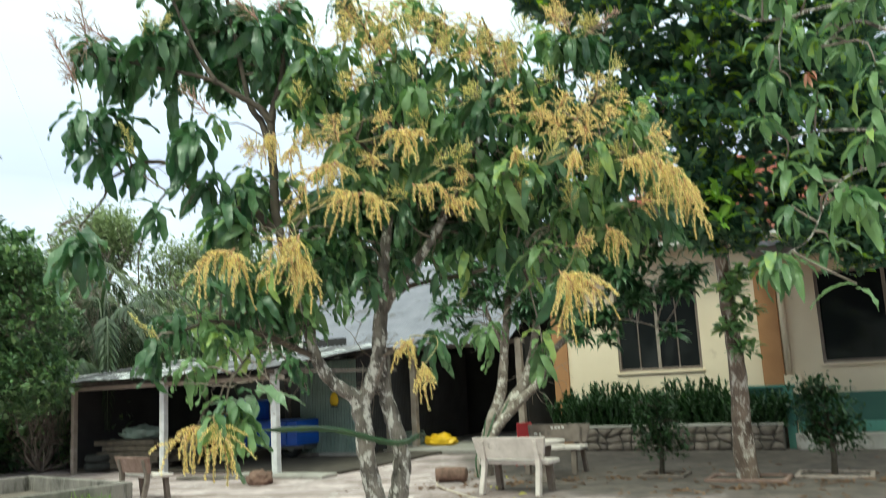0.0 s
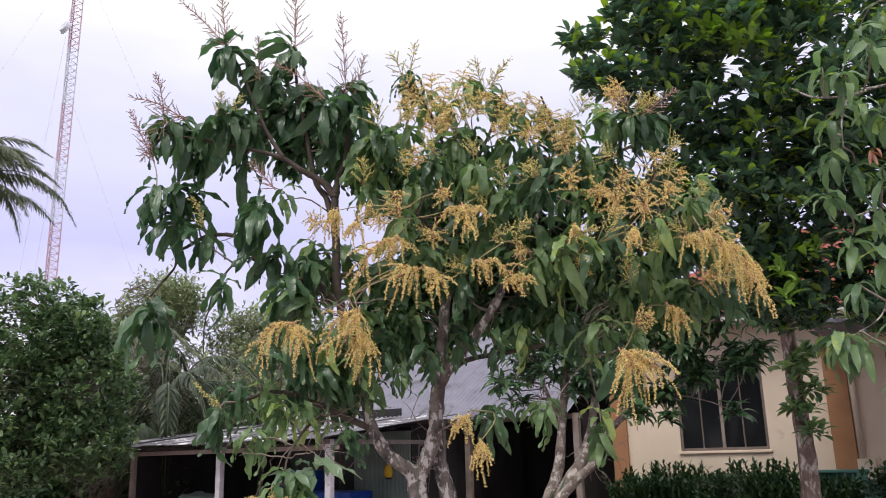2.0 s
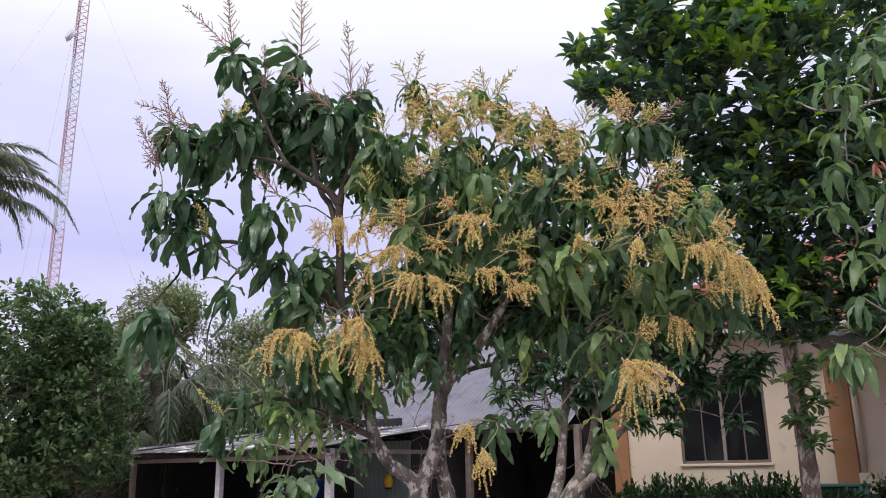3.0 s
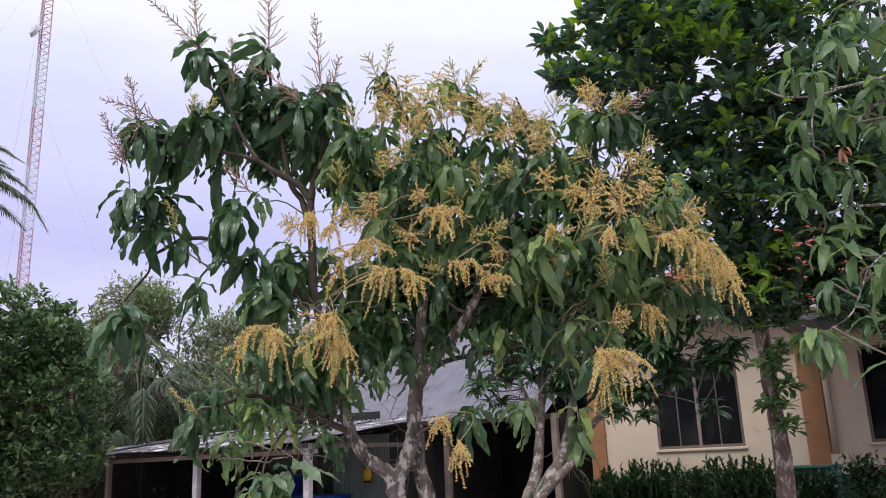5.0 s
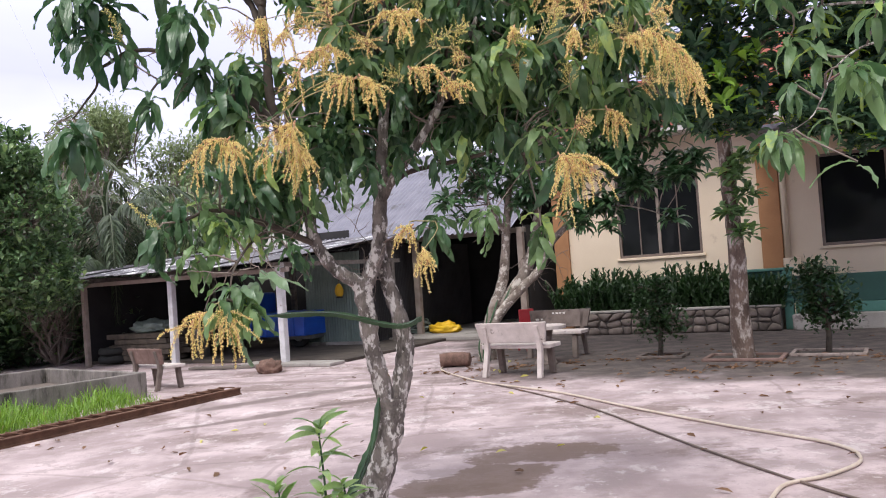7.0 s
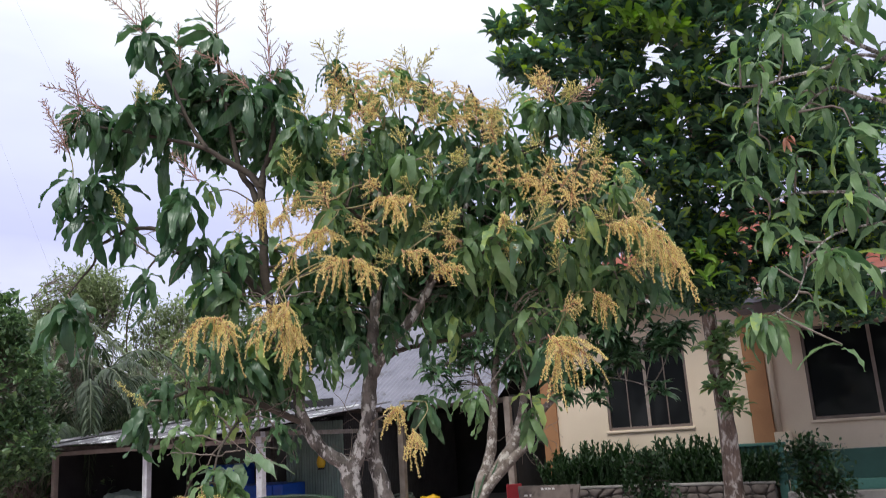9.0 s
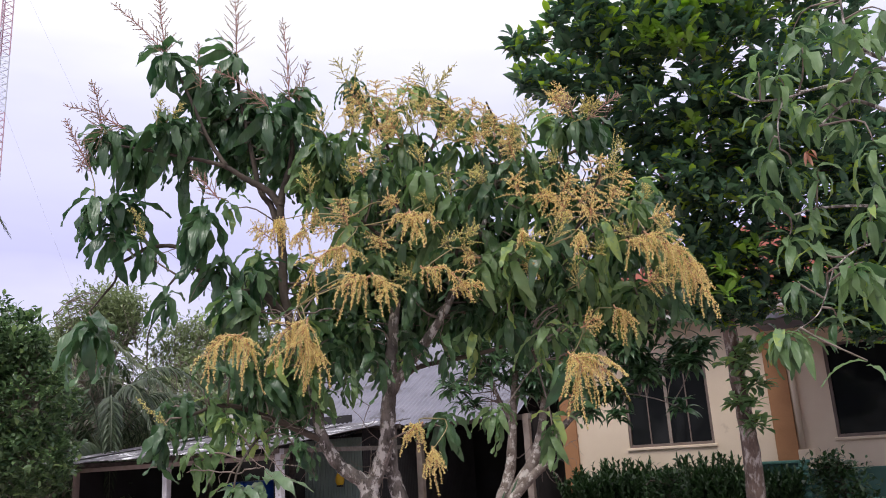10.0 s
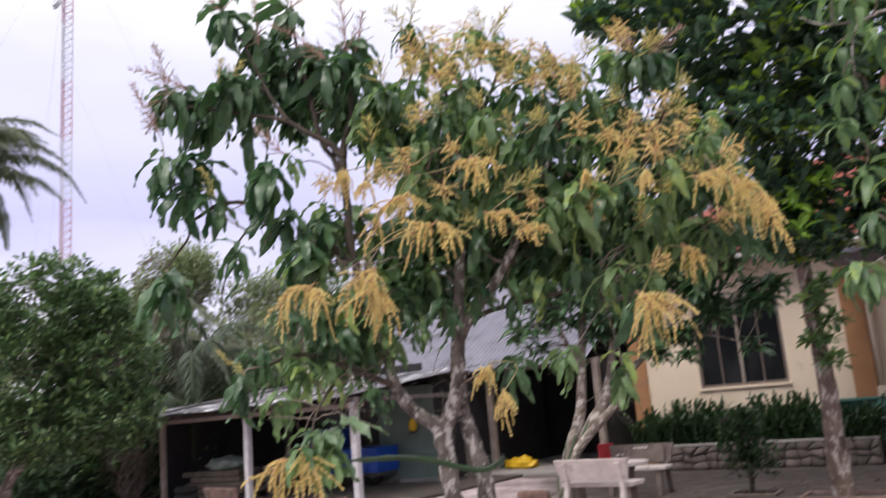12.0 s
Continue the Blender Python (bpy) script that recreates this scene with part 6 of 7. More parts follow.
more_leaves(mango, [(-0.98, 4.12, 1.55, 0.05, 0.03, 2), (-0.92, 4.15, 1.58, 0.03, 0.02, 1)], 6, MANGO_SHAPES[3:] + [leaf_shape(0.22, 0.05, 20, -30, 0.35, 7, 0.42, 0.1, 0.6)], M_LEAF_PALE, 181, (-0.4, 0.4), "light green spreading leaves")


def bare_twigs(t, limbs, count, seed, low, high, reach, r, wide):
    """Thin leafless twigs that wander off the limbs between two heights."""
    rng = np.random.default_rng(seed)
    nodes = np.array(limb_nodes(limbs, 1))
    nodes = nodes[(nodes[:, 2] > low) & (nodes[:, 2] < high) & (np.abs(nodes[:, 0] - wide[0]) < wide[1])]
    pieces = []
    for k in range(count):
        d = rng.normal(0, 1, 3)
        d[2] = rng.uniform(-0.5, 0.7)
        q = string_of(rng, nodes[rng.integers(len(nodes))], d, rng.uniform(*reach), -0.03, 9, 0.28)
        pieces.append(tube(q, np.linspace(r, r * 0.4, 10), 4))
        for j in (4, 6):
            pieces.append(tube(string_of(rng, q[j], rng.normal(0, 1, 3), reach[0] * 0.6, -0.02, 5, 0.25), np.linspace(r * 0.6, r * 0.3, 6), 3))
    tagged(part("twig_tangle", joined(pieces), M_TWIG, t, "thin bare greyish twigs", smooth=True), kind="stuff")


bare_twigs(mango, MANGO_LIMBS, 70, 183, 1.5, 3.0, (0.22, 0.5), 0.0042, (-0.3, 1.3))

# second mango with pale leaning trunks behind the benches
SECOND = [
    ([(0.62, 14.45, -0.05), (0.68, 14.4, 0.4), (0.80, 14.4, 0.85), (0.98, 14.4, 1.3), (1.06, 14.4, 1.7), (1.15, 14.4, 2.45), (1.3, 14.4, 3.4)], (0.17, 0.14, 0.11, 0.095, 0.085, 0.07, 0.04)),
    ([(0.76, 14.42, 0.62), (1.0, 14.42, 1.0), (1.35, 14.42, 1.4), (1.52, 14.42, 1.75), (1.65, 14.42, 2.25), (1.8, 14.4, 3.2)], (0.11, 0.11, 0.11, 0.09, 0.07, 0.04)),
    ([(0.66, 14.3, 0.35), (0.85, 14.25, 0.75), (1.30, 14.2, 1.22), (1.63, 14.2, 1.52), (1.90, 14.2, 2.0), (2.4, 14.2, 2.4), (3.1, 14.2, 2.7), (3.7, 14.2, 2.8)], (0.10, 0.085, 0.08, 0.07, 0.06, 0.05, 0.03, 0.018)),
]
SECOND += [
    ([(3.0, 14.2, 2.66), (3.6, 14.0, 2.9), (4.1, 13.9, 3.05)], (0.025, 0.018, 0.012)),
    ([(1.12, 14.4, 2.2), (0.9, 14.35, 2.6), (0.75, 14.3, 3.1)], (0.05, 0.035, 0.02)),
    ([(2.4, 14.2, 2.4), (3.0, 13.8, 3.1), (3.6, 13.45, 3.7), (4.3, 13.2, 3.9)], (0.04, 0.03, 0.02, 0.012)),
    ([(2.35, 14.2, 2.38), (2.9, 13.7, 2.5), (3.4, 13.45, 2.38), (3.79, 13.4, 2.18)], (0.016, 0.013, 0.010, 0.006)),
    ([(1.75, 14.4, 2.9), (2.3, 14.2, 3.6), (2.8, 14.1, 4.4)], (0.045, 0.035, 0.02)),
]
SECOND_CROWN = [
    (1.4, 14.4, 4.6, 1.3, 0.9, 46), (2.6, 14.2, 4.3, 1.0, 0.7, 40), (2.2, 13.9, 3.4, 0.8, 0.5, 26), (3.3, 14.0, 3.6, 0.6, 0.4, 18),
    (3.3, 13.9, 2.95, 0.5, 0.25, 11), (1.3, 14.3, 3.3, 0.7, 0.5, 20), (3.95, 13.9, 3.1, 0.3, 0.2, 6),
]
SECOND_CROWN += [
    (2.3, 14.0, 2.5, 0.3, 0.2, 8), (0.7, 14.2, 3.3, 0.5, 0.4, 16), (0.3, 14.2, 2.7, 0.35, 0.3, 10), (1.6, 14.0, 2.75, 0.5, 0.25, 14), (2.75, 14.1, 2.55, 0.25, 0.15, 5),
    (3.55, 13.4, 3.95, 0.55, 0.30, 20), (4.2, 13.2, 3.85, 0.5, 0.3, 16), (3.1, 13.6, 3.55, 0.4, 0.25, 12), (3.19, 13.4, 2.72, 0.16, 0.06, 4), (3.79, 13.4, 2.2, 0.07, 0.04, 2), (3.93, 13.4, 2.9, 0.22, 0.10, 6), (4.2, 13.4, 3.15, 0.2, 0.12, 6), (2.72, 13.5, 2.15, 0.12, 0.05, 2), (2.3, 13.7, 2.25, 0.14, 0.06, 3), (2.98, 13.4, 3.2, 0.25, 0.12, 7), (2.85, 13.8, 2.55, 0.25, 0.15, 6),
]
SHAPES_B = [leaf_shape(0.33, 0.075, 25, -75, 0.3, 4), leaf_shape(0.30, 0.07, 5, -85, 0.3, 4), leaf_shape(0.34, 0.08, 35, -55, 0.3, 4)]
second = leafy_tree("mango_tree", "pale-trunked leaning mango tree behind stone benches", SECOND, M_BARK_PALE, SECOND_CROWN, 13, SHAPES_B, M_LEAF, 81, leaf_label="dark drooping leaves")

bare_twigs(second, SECOND, 34, 184, 1.4, 3.2, (0.5, 1.0), 0.008, (1.0, 1.2))

# tall broad-leaved tree beside the house
BROAD = [
    ([(4.35, 12.2, -0.05), (4.33, 12.2, 0.6), (4.36, 12.2, 1.6), (4.30, 12.15, 2.6), (4.25, 12.0, 4.0), (4.3, 11.6, 6.0), (4.4, 11.4, 8.0)], (0.17, 0.145, 0.12, 0.11, 0.10, 0.08, 0.04)),
    ([(4.27, 12.0, 3.6), (3.6, 11.4, 4.8), (3.0, 10.8, 6.0), (2.4, 10.4, 7.0)], (0.09, 0.07, 0.05, 0.025)),
    ([(4.27, 12.0, 3.9), (5.2, 11.4, 5.2), (5.9, 11.0, 6.5)], (0.09, 0.06, 0.03)),
    ([(4.3, 11.7, 5.5), (3.8, 10.6, 6.4), (3.5, 9.8, 7.4)], (0.06, 0.045, 0.025)),
]
BROAD_CROWN = [
    (1.31, 9.6, 6.75, 0.24, 0.14, 9), (1.42, 9.6, 6.15, 0.28, 0.22, 10), (1.80, 9.7, 6.30, 0.34, 0.30, 16), (2.02, 9.6, 7.12, 0.40, 0.42, 26), (2.6, 9.8, 7.2, 0.9, 0.9, 80), (2.45, 10.0, 5.9, 0.7, 0.6, 50), (3.4, 9.9, 6.6, 1.1, 1.0, 100),
    (4.6, 10.0, 6.8, 1.4, 1.4, 170), (6.2, 10.8, 5.4, 1.0, 1.3, 100), (3.0, 10.3, 5.0, 0.8, 0.6, 70), (3.9, 10.3, 5.2, 1.0, 0.9, 100), (5.1, 10.4, 5.2, 1.2, 1.1, 140), (3.3, 10.6, 4.1, 0.7, 0.45, 60),
]
BROAD_CROWN += [
    (4.4, 10.8, 4.1, 0.8, 0.5, 60), (5.6, 10.8, 4.0, 0.9, 0.6, 50), (3.8, 11.5, 8.8, 2.0, 0.8, 70), (5.6, 11.6, 6.3, 1.5, 1.5, 60), (2.3, 10.2, 4.7, 0.45, 0.35, 20), (3.7, 10.6, 3.5, 0.5, 0.3, 26), (3.1, 10.5, 3.75, 0.3, 0.2, 12), (4.6, 10.8, 3.5, 0.5, 0.25, 20), (5.7, 10.4, 4.15, 0.7, 0.5, 60), (6.3, 10.4, 4.0, 0.5, 0.5, 40), (5.0, 10.5, 3.3, 0.5, 0.35, 45), (5.6, 10.5, 3.1, 0.5, 0.35, 42),
    (3.6, 11.4, 3.75, 0.5, 0.3, 24), (4.1, 11.3, 3.45, 0.6, 0.28, 36),
]
SHAPES_C = [leaf_shape(0.23, 0.085, 35, -20, 0.25, 4, 0.55), leaf_shape(0.21, 0.08, 20, -45, 0.25, 4, 0.55), leaf_shape(0.25, 0.09, 50, 0, 0.3, 4, 0.58)]
broad = leafy_tree("broadleaf_tree", "tall dark broad-leaved tree with mottled trunk", BROAD, M_BARK_RED, BROAD_CROWN, 15, SHAPES_C, M_LEAF_DARK, 82, (-0.7, 0.25), leaf_label="large glossy dark leaves with bright young ones", twig_every=5, radius=0.006, twig=M_BARK_DARK, twig_low=4.6)

more_leaves(broad, [
    (2.77, 9.4, 6.65, 0.22, 0.12, 7), (3.21, 9.35, 6.55, 0.30, 0.12, 9), (3.12, 9.4, 7.25, 0.35, 0.15, 9), (3.93, 9.4, 7.35, 0.35, 0.15, 8), (3.4, 9.3, 6.95, 0.25, 0.10, 5),
    (2.29, 9.5, 6.9, 0.15, 0.08, 3), (4.17, 9.4, 6.95, 0.3, 0.12, 5), (3.52, 10.1, 3.75, 0.1, 0.05, 2), (3.57, 10.1, 3.45, 0.08, 0.05, 2), (4.0, 10.1, 3.98, 0.15, 0.08, 3), (4.6, 9.9, 5.6, 0.4, 0.3, 6), (3.4, 9.8, 5.5, 0.4, 0.3, 5),
], 6, SHAPES_C, M_LEAF_NEW, 182, (-0.6, 0.5), "fresh light green leaf whorls")
more_leaves(broad, [(4.30, 11.95, 2.75, 0.24, 0.14, 7), (4.42, 11.95, 2.45, 0.20, 0.12, 6), (4.25, 11.95, 2.15, 0.20, 0.10, 6), (4.38, 11.95, 1.86, 0.16, 0.08, 5), (4.50, 11.9, 3.0, 0.25, 0.1, 7)], 7, SHAPES_C, M_LEAF_SUN, 186, (-0.3, 0.6), "mid green leaf whorls on the trunk")

# third mango: its boughs reach in from beside the camera's view
THIRD = [
    ([(4.2, 5.6, -0.05), (4.15, 5.6, 1.2), (4.0, 5.6, 2.4), (3.9, 5.6, 3.4), (3.8, 5.7, 4.2)], (0.16, 0.13, 0.12, 0.07, 0.02)),
    ([(3.85, 5.6, 3.6), (3.46, 5.4, 3.77), (3.18, 5.3, 3.81), (2.95, 5.3, 3.89), (2.70, 5.3, 3.72)], (0.032, 0.018, 0.015, 0.011, 0.006)),
    ([(3.86, 5.6, 3.9), (3.5, 5.4, 4.12), (3.12, 5.3, 4.27), (3.02, 5.3, 4.41), (3.02, 5.3, 4.69)], (0.030, 0.018, 0.014, 0.011, 0.007)),
    ([(4.0, 5.6, 2.6), (3.5, 5.4, 2.9), (3.13, 5.3, 2.89), (2.81, 5.3, 2.83), (2.59, 5.25, 2.69)], (0.026, 0.013, 0.008, 0.007, 0.005)),
]
THIRD += [
    ([(3.5, 5.4, 4.12), (3.21, 5.3, 4.13), (2.92, 5.3, 4.04), (2.67, 5.3, 3.99), (2.48, 5.3, 3.94), (2.26, 5.3, 3.94), (2.1, 5.3, 4.02)], (0.016, 0.014, 0.012, 0.010, 0.009, 0.007, 0.004)),
    ([(2.48, 5.3, 3.94), (2.41, 5.29, 3.75), (2.39, 5.28, 3.56)], (0.007, 0.006, 0.004)),
    ([(2.59, 5.25, 2.69), (2.48, 5.2, 2.50), (2.35, 5.1, 2.36), (2.12, 5.02, 2.24)], (0.005, 0.005, 0.004, 0.003)),
    ([(3.6, 5.4, 2.9), (3.2, 5.5, 3.15), (2.75, 5.55, 3.2), (2.5, 5.55, 3.15)], (0.016, 0.012, 0.009, 0.006)),
]
# leaf whorls of its boughs: x, y, z, leaves, size
THIRD_BOUGH = [
    (2.34, 5.30, 4.15, 8, 1), (2.47, 5.30, 4.11, 8, 1), (2.53, 5.00, 4.17, 7, 1.2), (2.82, 5.00, 4.32, 10, 1.2), (3.03, 5.10, 4.30, 10, 1.1),
    (3.02, 5.10, 4.04, 9, 1.1), (2.87, 5.30, 4.02, 9, 1), (2.78, 5.50, 3.90, 9, 1), (2.90, 5.30, 3.74, 10, 1), (2.41, 5.50, 3.64, 9, 1),
    (2.55, 5.50, 3.52, 10, 1), (2.69, 5.40, 3.44, 9, 1), (2.88, 5.00, 3.47, 9, 1.2), (2.34, 5.50, 3.32, 9, 1), (2.50, 5.60, 3.03, 9, 1),
    (2.70, 5.60, 3.21, 8, 1), (2.78, 5.00, 3.01, 10, 1.15), (2.55, 4.90, 2.64, 12, 1.2), (2.76, 5.00, 2.61, 10, 1.2),
]
THIRD_LOW_BOUGH = [
    (2.32, 5.20, 2.61, 7, 0.9), (2.09, 5.00, 2.27, 21, 1.0), (2.25, 5.10, 2.26, 7, 0.9), (2.52, 4.90, 2.05, 2, 1.1), (2.53, 5.20, 2.37, 7, 1),
    (3.26, 5.20, 4.52, 9, 1.1), (2.68, 5.60, 4.04, 8, 1), (2.93, 5.10, 3.19, 8, 1.1), (2.64, 5.50, 2.89, 7, 1), (2.49, 5.70, 3.96, 7, 1),
    (3.41, 5.20, 4.16, 9, 1.1), (3.35, 5.20, 3.53, 9, 1.1), (3.14, 5.20, 2.86, 9, 1.1), (3.63, 5.50, 3.24, 9, 1.1), (3.81, 5.50, 4.11, 9, 1.1),
    (2.87, 5.80, 4.70, 8, 1), (3.08, 5.80, 4.89, 8, 1),
]
SHAPES_E = [leaf_shape(0.26, 0.052, 35, -80, 0.3, 7, 0.45, 0.12, 0.5), leaf_shape(0.23, 0.050, 10, -88, 0.3, 7, 0.42, 0.14, 0.5), leaf_shape(0.28, 0.055, 20, -55, 0.3, 7, 0.45, 0.12, 0.6), leaf_shape(0.20, 0.056, -10, -85, 0.35, 7, 0.42, 0.14, 0.5)]


def build_third():
    rng = np.random.default_rng(83)
    rows = THIRD_BOUGH + THIRD_LOW_BOUGH
    pos, turn, which, k = whorl_leaves(rng, rows, len(SHAPES_E))
    tips = np.array([r[:3] for r in rows])
    return tree("mango_tree", Matrix.Identity(4), "mango tree with mid green leaves and thin boughs", THIRD, M_BARK, scatter("side_foliage", SHAPES_E, pos, turn, which, M_LEAF_SIDE), twigs(rng, tips, limb_nodes(THIRD, 1), 0.005), "mid green drooping leaves")


third = build_third()


def young_leaves(x, y, z):
    rng = np.random.default_rng(88)
    shapes = [leaf_shape(0.13, 0.026, -60, -95, 0.3, 4), leaf_shape(0.11, 0.024, -40, -90, 0.3, 4)]
    pos, turn, which = rosettes(rng, np.array([[0.0, 0.0, 0.0]]), 7, (-0.1, 0.3), (0.8, 1.1), 2, 0.015)
    t = third
    for p, q, w in zip(pos, turn, which):
        m = Matrix([list(r) for r in q]).to_4x4()
        m.translation = Vector(p) + Vector((x, y, z))
        part("leaf", raw_mesh("leaf", *shapes[w], M_YOUNG, True), None, t, "limp pinkish young leaf", m=m)


young_leaves(2.53, 5.2, 3.52)

# dense round tree beyond the tank
ROUND = [
    ([(-12.0, 18.6, -0.05), (-11.95, 18.5, 0.6), (-11.6, 18.4, 1.4), (-11.0, 18.3, 2.4), (-10.5, 18.2, 4.0), (-10.45, 18.2, 5.2)], (0.15, 0.11, 0.10, 0.09, 0.07, 0.03)),
    ([(-11.9, 18.45, 0.7), (-10.6, 18.0, 2.0), (-9.2, 17.8, 3.2)], (0.08, 0.06, 0.03)),
    ([(-11.97, 18.5, 0.5), (-12.3, 17.8, 1.6), (-12.2, 17.2, 3.4)], (0.08, 0.06, 0.03)),
]
ROUND_CROWN = [
    (-10.45, 17.4, 4.4, 1.6, 1.5, 330), (-9.05, 17.5, 3.3, 1.25, 1.25, 300), (-9.25, 17.3, 4.5, 0.9, 0.8, 140), (-11.15, 17.0, 3.2, 1.7, 1.6, 330), (-8.95, 17.5, 2.1, 1.15, 0.8, 210), (-10.45, 17.0, 1.9, 1.3, 0.8, 220), (-12.15, 17.2, 4.2, 1.3, 1.3, 150), (-12.15, 17.0, 2.2, 1.2, 1.0, 140),
]
SHAPES_D = [leaf_shape(0.20, 0.085, 30, -20, 0.25, 3, 0.5), leaf_shape(0.17, 0.078, 10, -40, 0.25, 3, 0.5)]
leafy_tree("round_tree", "dense rounded dark green tree with small leaves", ROUND, M_BARK_PALE, ROUND_CROWN, 11, SHAPES_D, M_LEAF_SMALL, 84, (-0.9, 0.2), shell=0.5, spread=0.07, leaf_label="small dense leaves", twig_every=4)


def build_shrub(m, seed, label):
    rng = np.random.default_rng(seed)
    lobes = [(0, 0, 0.66, 0.32, 0.30, 60), (0.06, 0, 0.42, 0.30, 0.2, 46), (-0.08, 0.02, 0.86, 0.2, 0.16, 24)]
    shapes = [leaf_shape(0.075, 0.032, 30, -20, 0.25, 3), leaf_shape(0.065, 0.03, 10, -40, 0.25, 3)]
    s = leaf_mass("shrub", label, "shrub", m, rng, lobes, 11, shapes, M_LEAF_HEDGE, trunk=([(0, 0, -0.03), (0.02, 0, 0.2), (0, 0, 0.45), (0.0, 0, 0.8)], [0.035, 0.03, 0.028, 0.015]), bark=M_BARK_DARK)
    return s


build_shrub(pose(3.33, 13.1, 0) @ Matrix.Scale(1.3, 4), 91, "small clipped dark green shrub in a soil pit")
build_shrub(pose(5.55, 12.1, 0) @ Matrix.Scale(1.4, 4), 92, "small clipped dark green shrub in a soil pit")


def build_pit(m, w, d, label, kerb):
    p = thing("planting_pit", m, label, "planting pit")
    part("soil", box(-w / 2, -d / 2, 0.0, w / 2, d / 2, 0.012), M_EARTH, p)
    for x0, y0, x1, y1 in ((-w / 2 - 0.06, -d / 2 - 0.06, w / 2 + 0.06, -d / 2), (-w / 2 - 0.06, d / 2, w / 2 + 0.06, d / 2 + 0.06), (-w / 2 - 0.06, -d / 2, -w / 2, d / 2), (w / 2, -d / 2, w / 2 + 0.06, d / 2)):
        part("kerb", box(x0, y0, 0, x1, y1, 0.045, bevel=0.01), kerb, p)


build_pit(site(-1.0, 13.25), 0.9, 0.55, "soil pit edged with pale kerb", M_BENCH_MID)
build_pit(site(-2.1, 12.75), 1.0, 0.6, "soil pit at the foot of a trunk", M_BENCH_RED)
build_pit(site(-3.4, 13.1), 0.6, 0.45, "soil pit under a small shrub", M_BENCH_DARK)


# ---------------------------------------------------------------- palms, far trees, mast
def frond(rng, length, droop, leaflets=80, up=0.9, width=0.5, hang=0.55):
    """A feather palm frond along +x: rib tube and leaflet quads."""
    rib = curve_points([(0, 0, 0), (length * 0.4, 0, length * up * 0.35), (length * 0.75, 0, length * up * 0.25), (length, 0, -length * droop)], 20)
    pos, yaw, pit, size = [], [], [], []
    for i in range(leaflets):
        t = 0.12 + 0.88 * i / leaflets
        p = rib[min(20, int(t * 20))] * (1 - (t * 20) % 1) + rib[min(20, int(t * 20) + 1)] * ((t * 20) % 1)
        for s in (-1, 1):
            pos.append(p)
            yaw.append(s * (1.05 - 0.5 * t) + rng.normal(0, 0.06))
            pit.append(hang + rng.normal(0, 0.15))
            size.append(width * (0.35 + math.sin(math.pi * min(1, t * 0.95 + 0.05))) * rng.uniform(0.85, 1.1))
    return tube(rib, np.linspace(0.035, 0.008, 21), 5), np.array(pos), np.array(yaw), np.array(pit), np.array(size)


def palm(name, m, label, height, length, count, seed, material, upright=0.9, droop=0.25, tr=0.14, blade=0.13, hang=0.55):
    rng = np.random.default_rng(seed)
    t = thing(name, m, label, "palm tree")
    if height > 0.6:
        part("trunk", tube(curve_points([(0, 0, -0.1), (0.15, 0, height * 0.5), (0, 0, height)], 24), np.linspace(tr * 1.3, tr * 0.8, 25), 10, 0.05, rng), M_BARK_DARK, t, smooth=True)
    shape = [leaf_shape(1.0, 0.085, 5, -60, 0.2, 3, 0.3)]
    for i in range(count):
        rib, pos, yaw, pit, size = frond(rng, length * rng.uniform(0.8, 1.1), droop * rng.uniform(0.4, 1.8), up=upright * rng.uniform(0.2, 1.2), width=length * blade, hang=hang)
        turn = frames_of(pos, yaw, pit, np.zeros(len(pos)), size)
        mm = pose(0, 0, height, 0, rng.uniform(-35, 35), i * 137.5)
        f = part("frond", rib, M_PALM, t, m=mm)
        tagged(part("frond_blade", scatter("frond_blade", shape, pos, turn, np.zeros(len(pos), int), material), None, f), kind="stuff")
    return t


palm("coconut_palm", pose(-22.0, 30.0, 0), "tall coconut palm with arching feathery fronds", 12.7, 4.7, 46, 101, M_PALM, 0.85, 0.12, blade=0.12, hang=0.5)
palm("nipa_palm", pose(-9.3, 22.6, 0), "low palm clump with dark arching fronds", 2.2, 3.6, 22, 106, M_PALM_DARK, 1.5, 0.2)
palm("nipa_palm", pose(-12.6, 25.5, 0), "low palm clump with dark stiff fronds", 2.2, 4.4, 16, 102, M_PALM, 2.0, -0.1)
palm("nipa_palm", pose(-9.6, 27.0, 0), "low palm clump with dark stiff fronds", 2.0, 4.0, 14, 103, M_PALM, 2.0, -0.1)
palm("dry_palm", pose(-11.9, 24.6, 0), "palm clump with hanging dry grey fronds", 2.6, 3.2, 16, 105, M_DRY_FROND, 1.2, 0.4)
palm("dry_palm", pose(-10.6, 26.5, 0), "palm clump with hanging dry grey fronds", 2.0, 3.2, 14, 104, M_DRY_FROND, 0.8, 0.5)


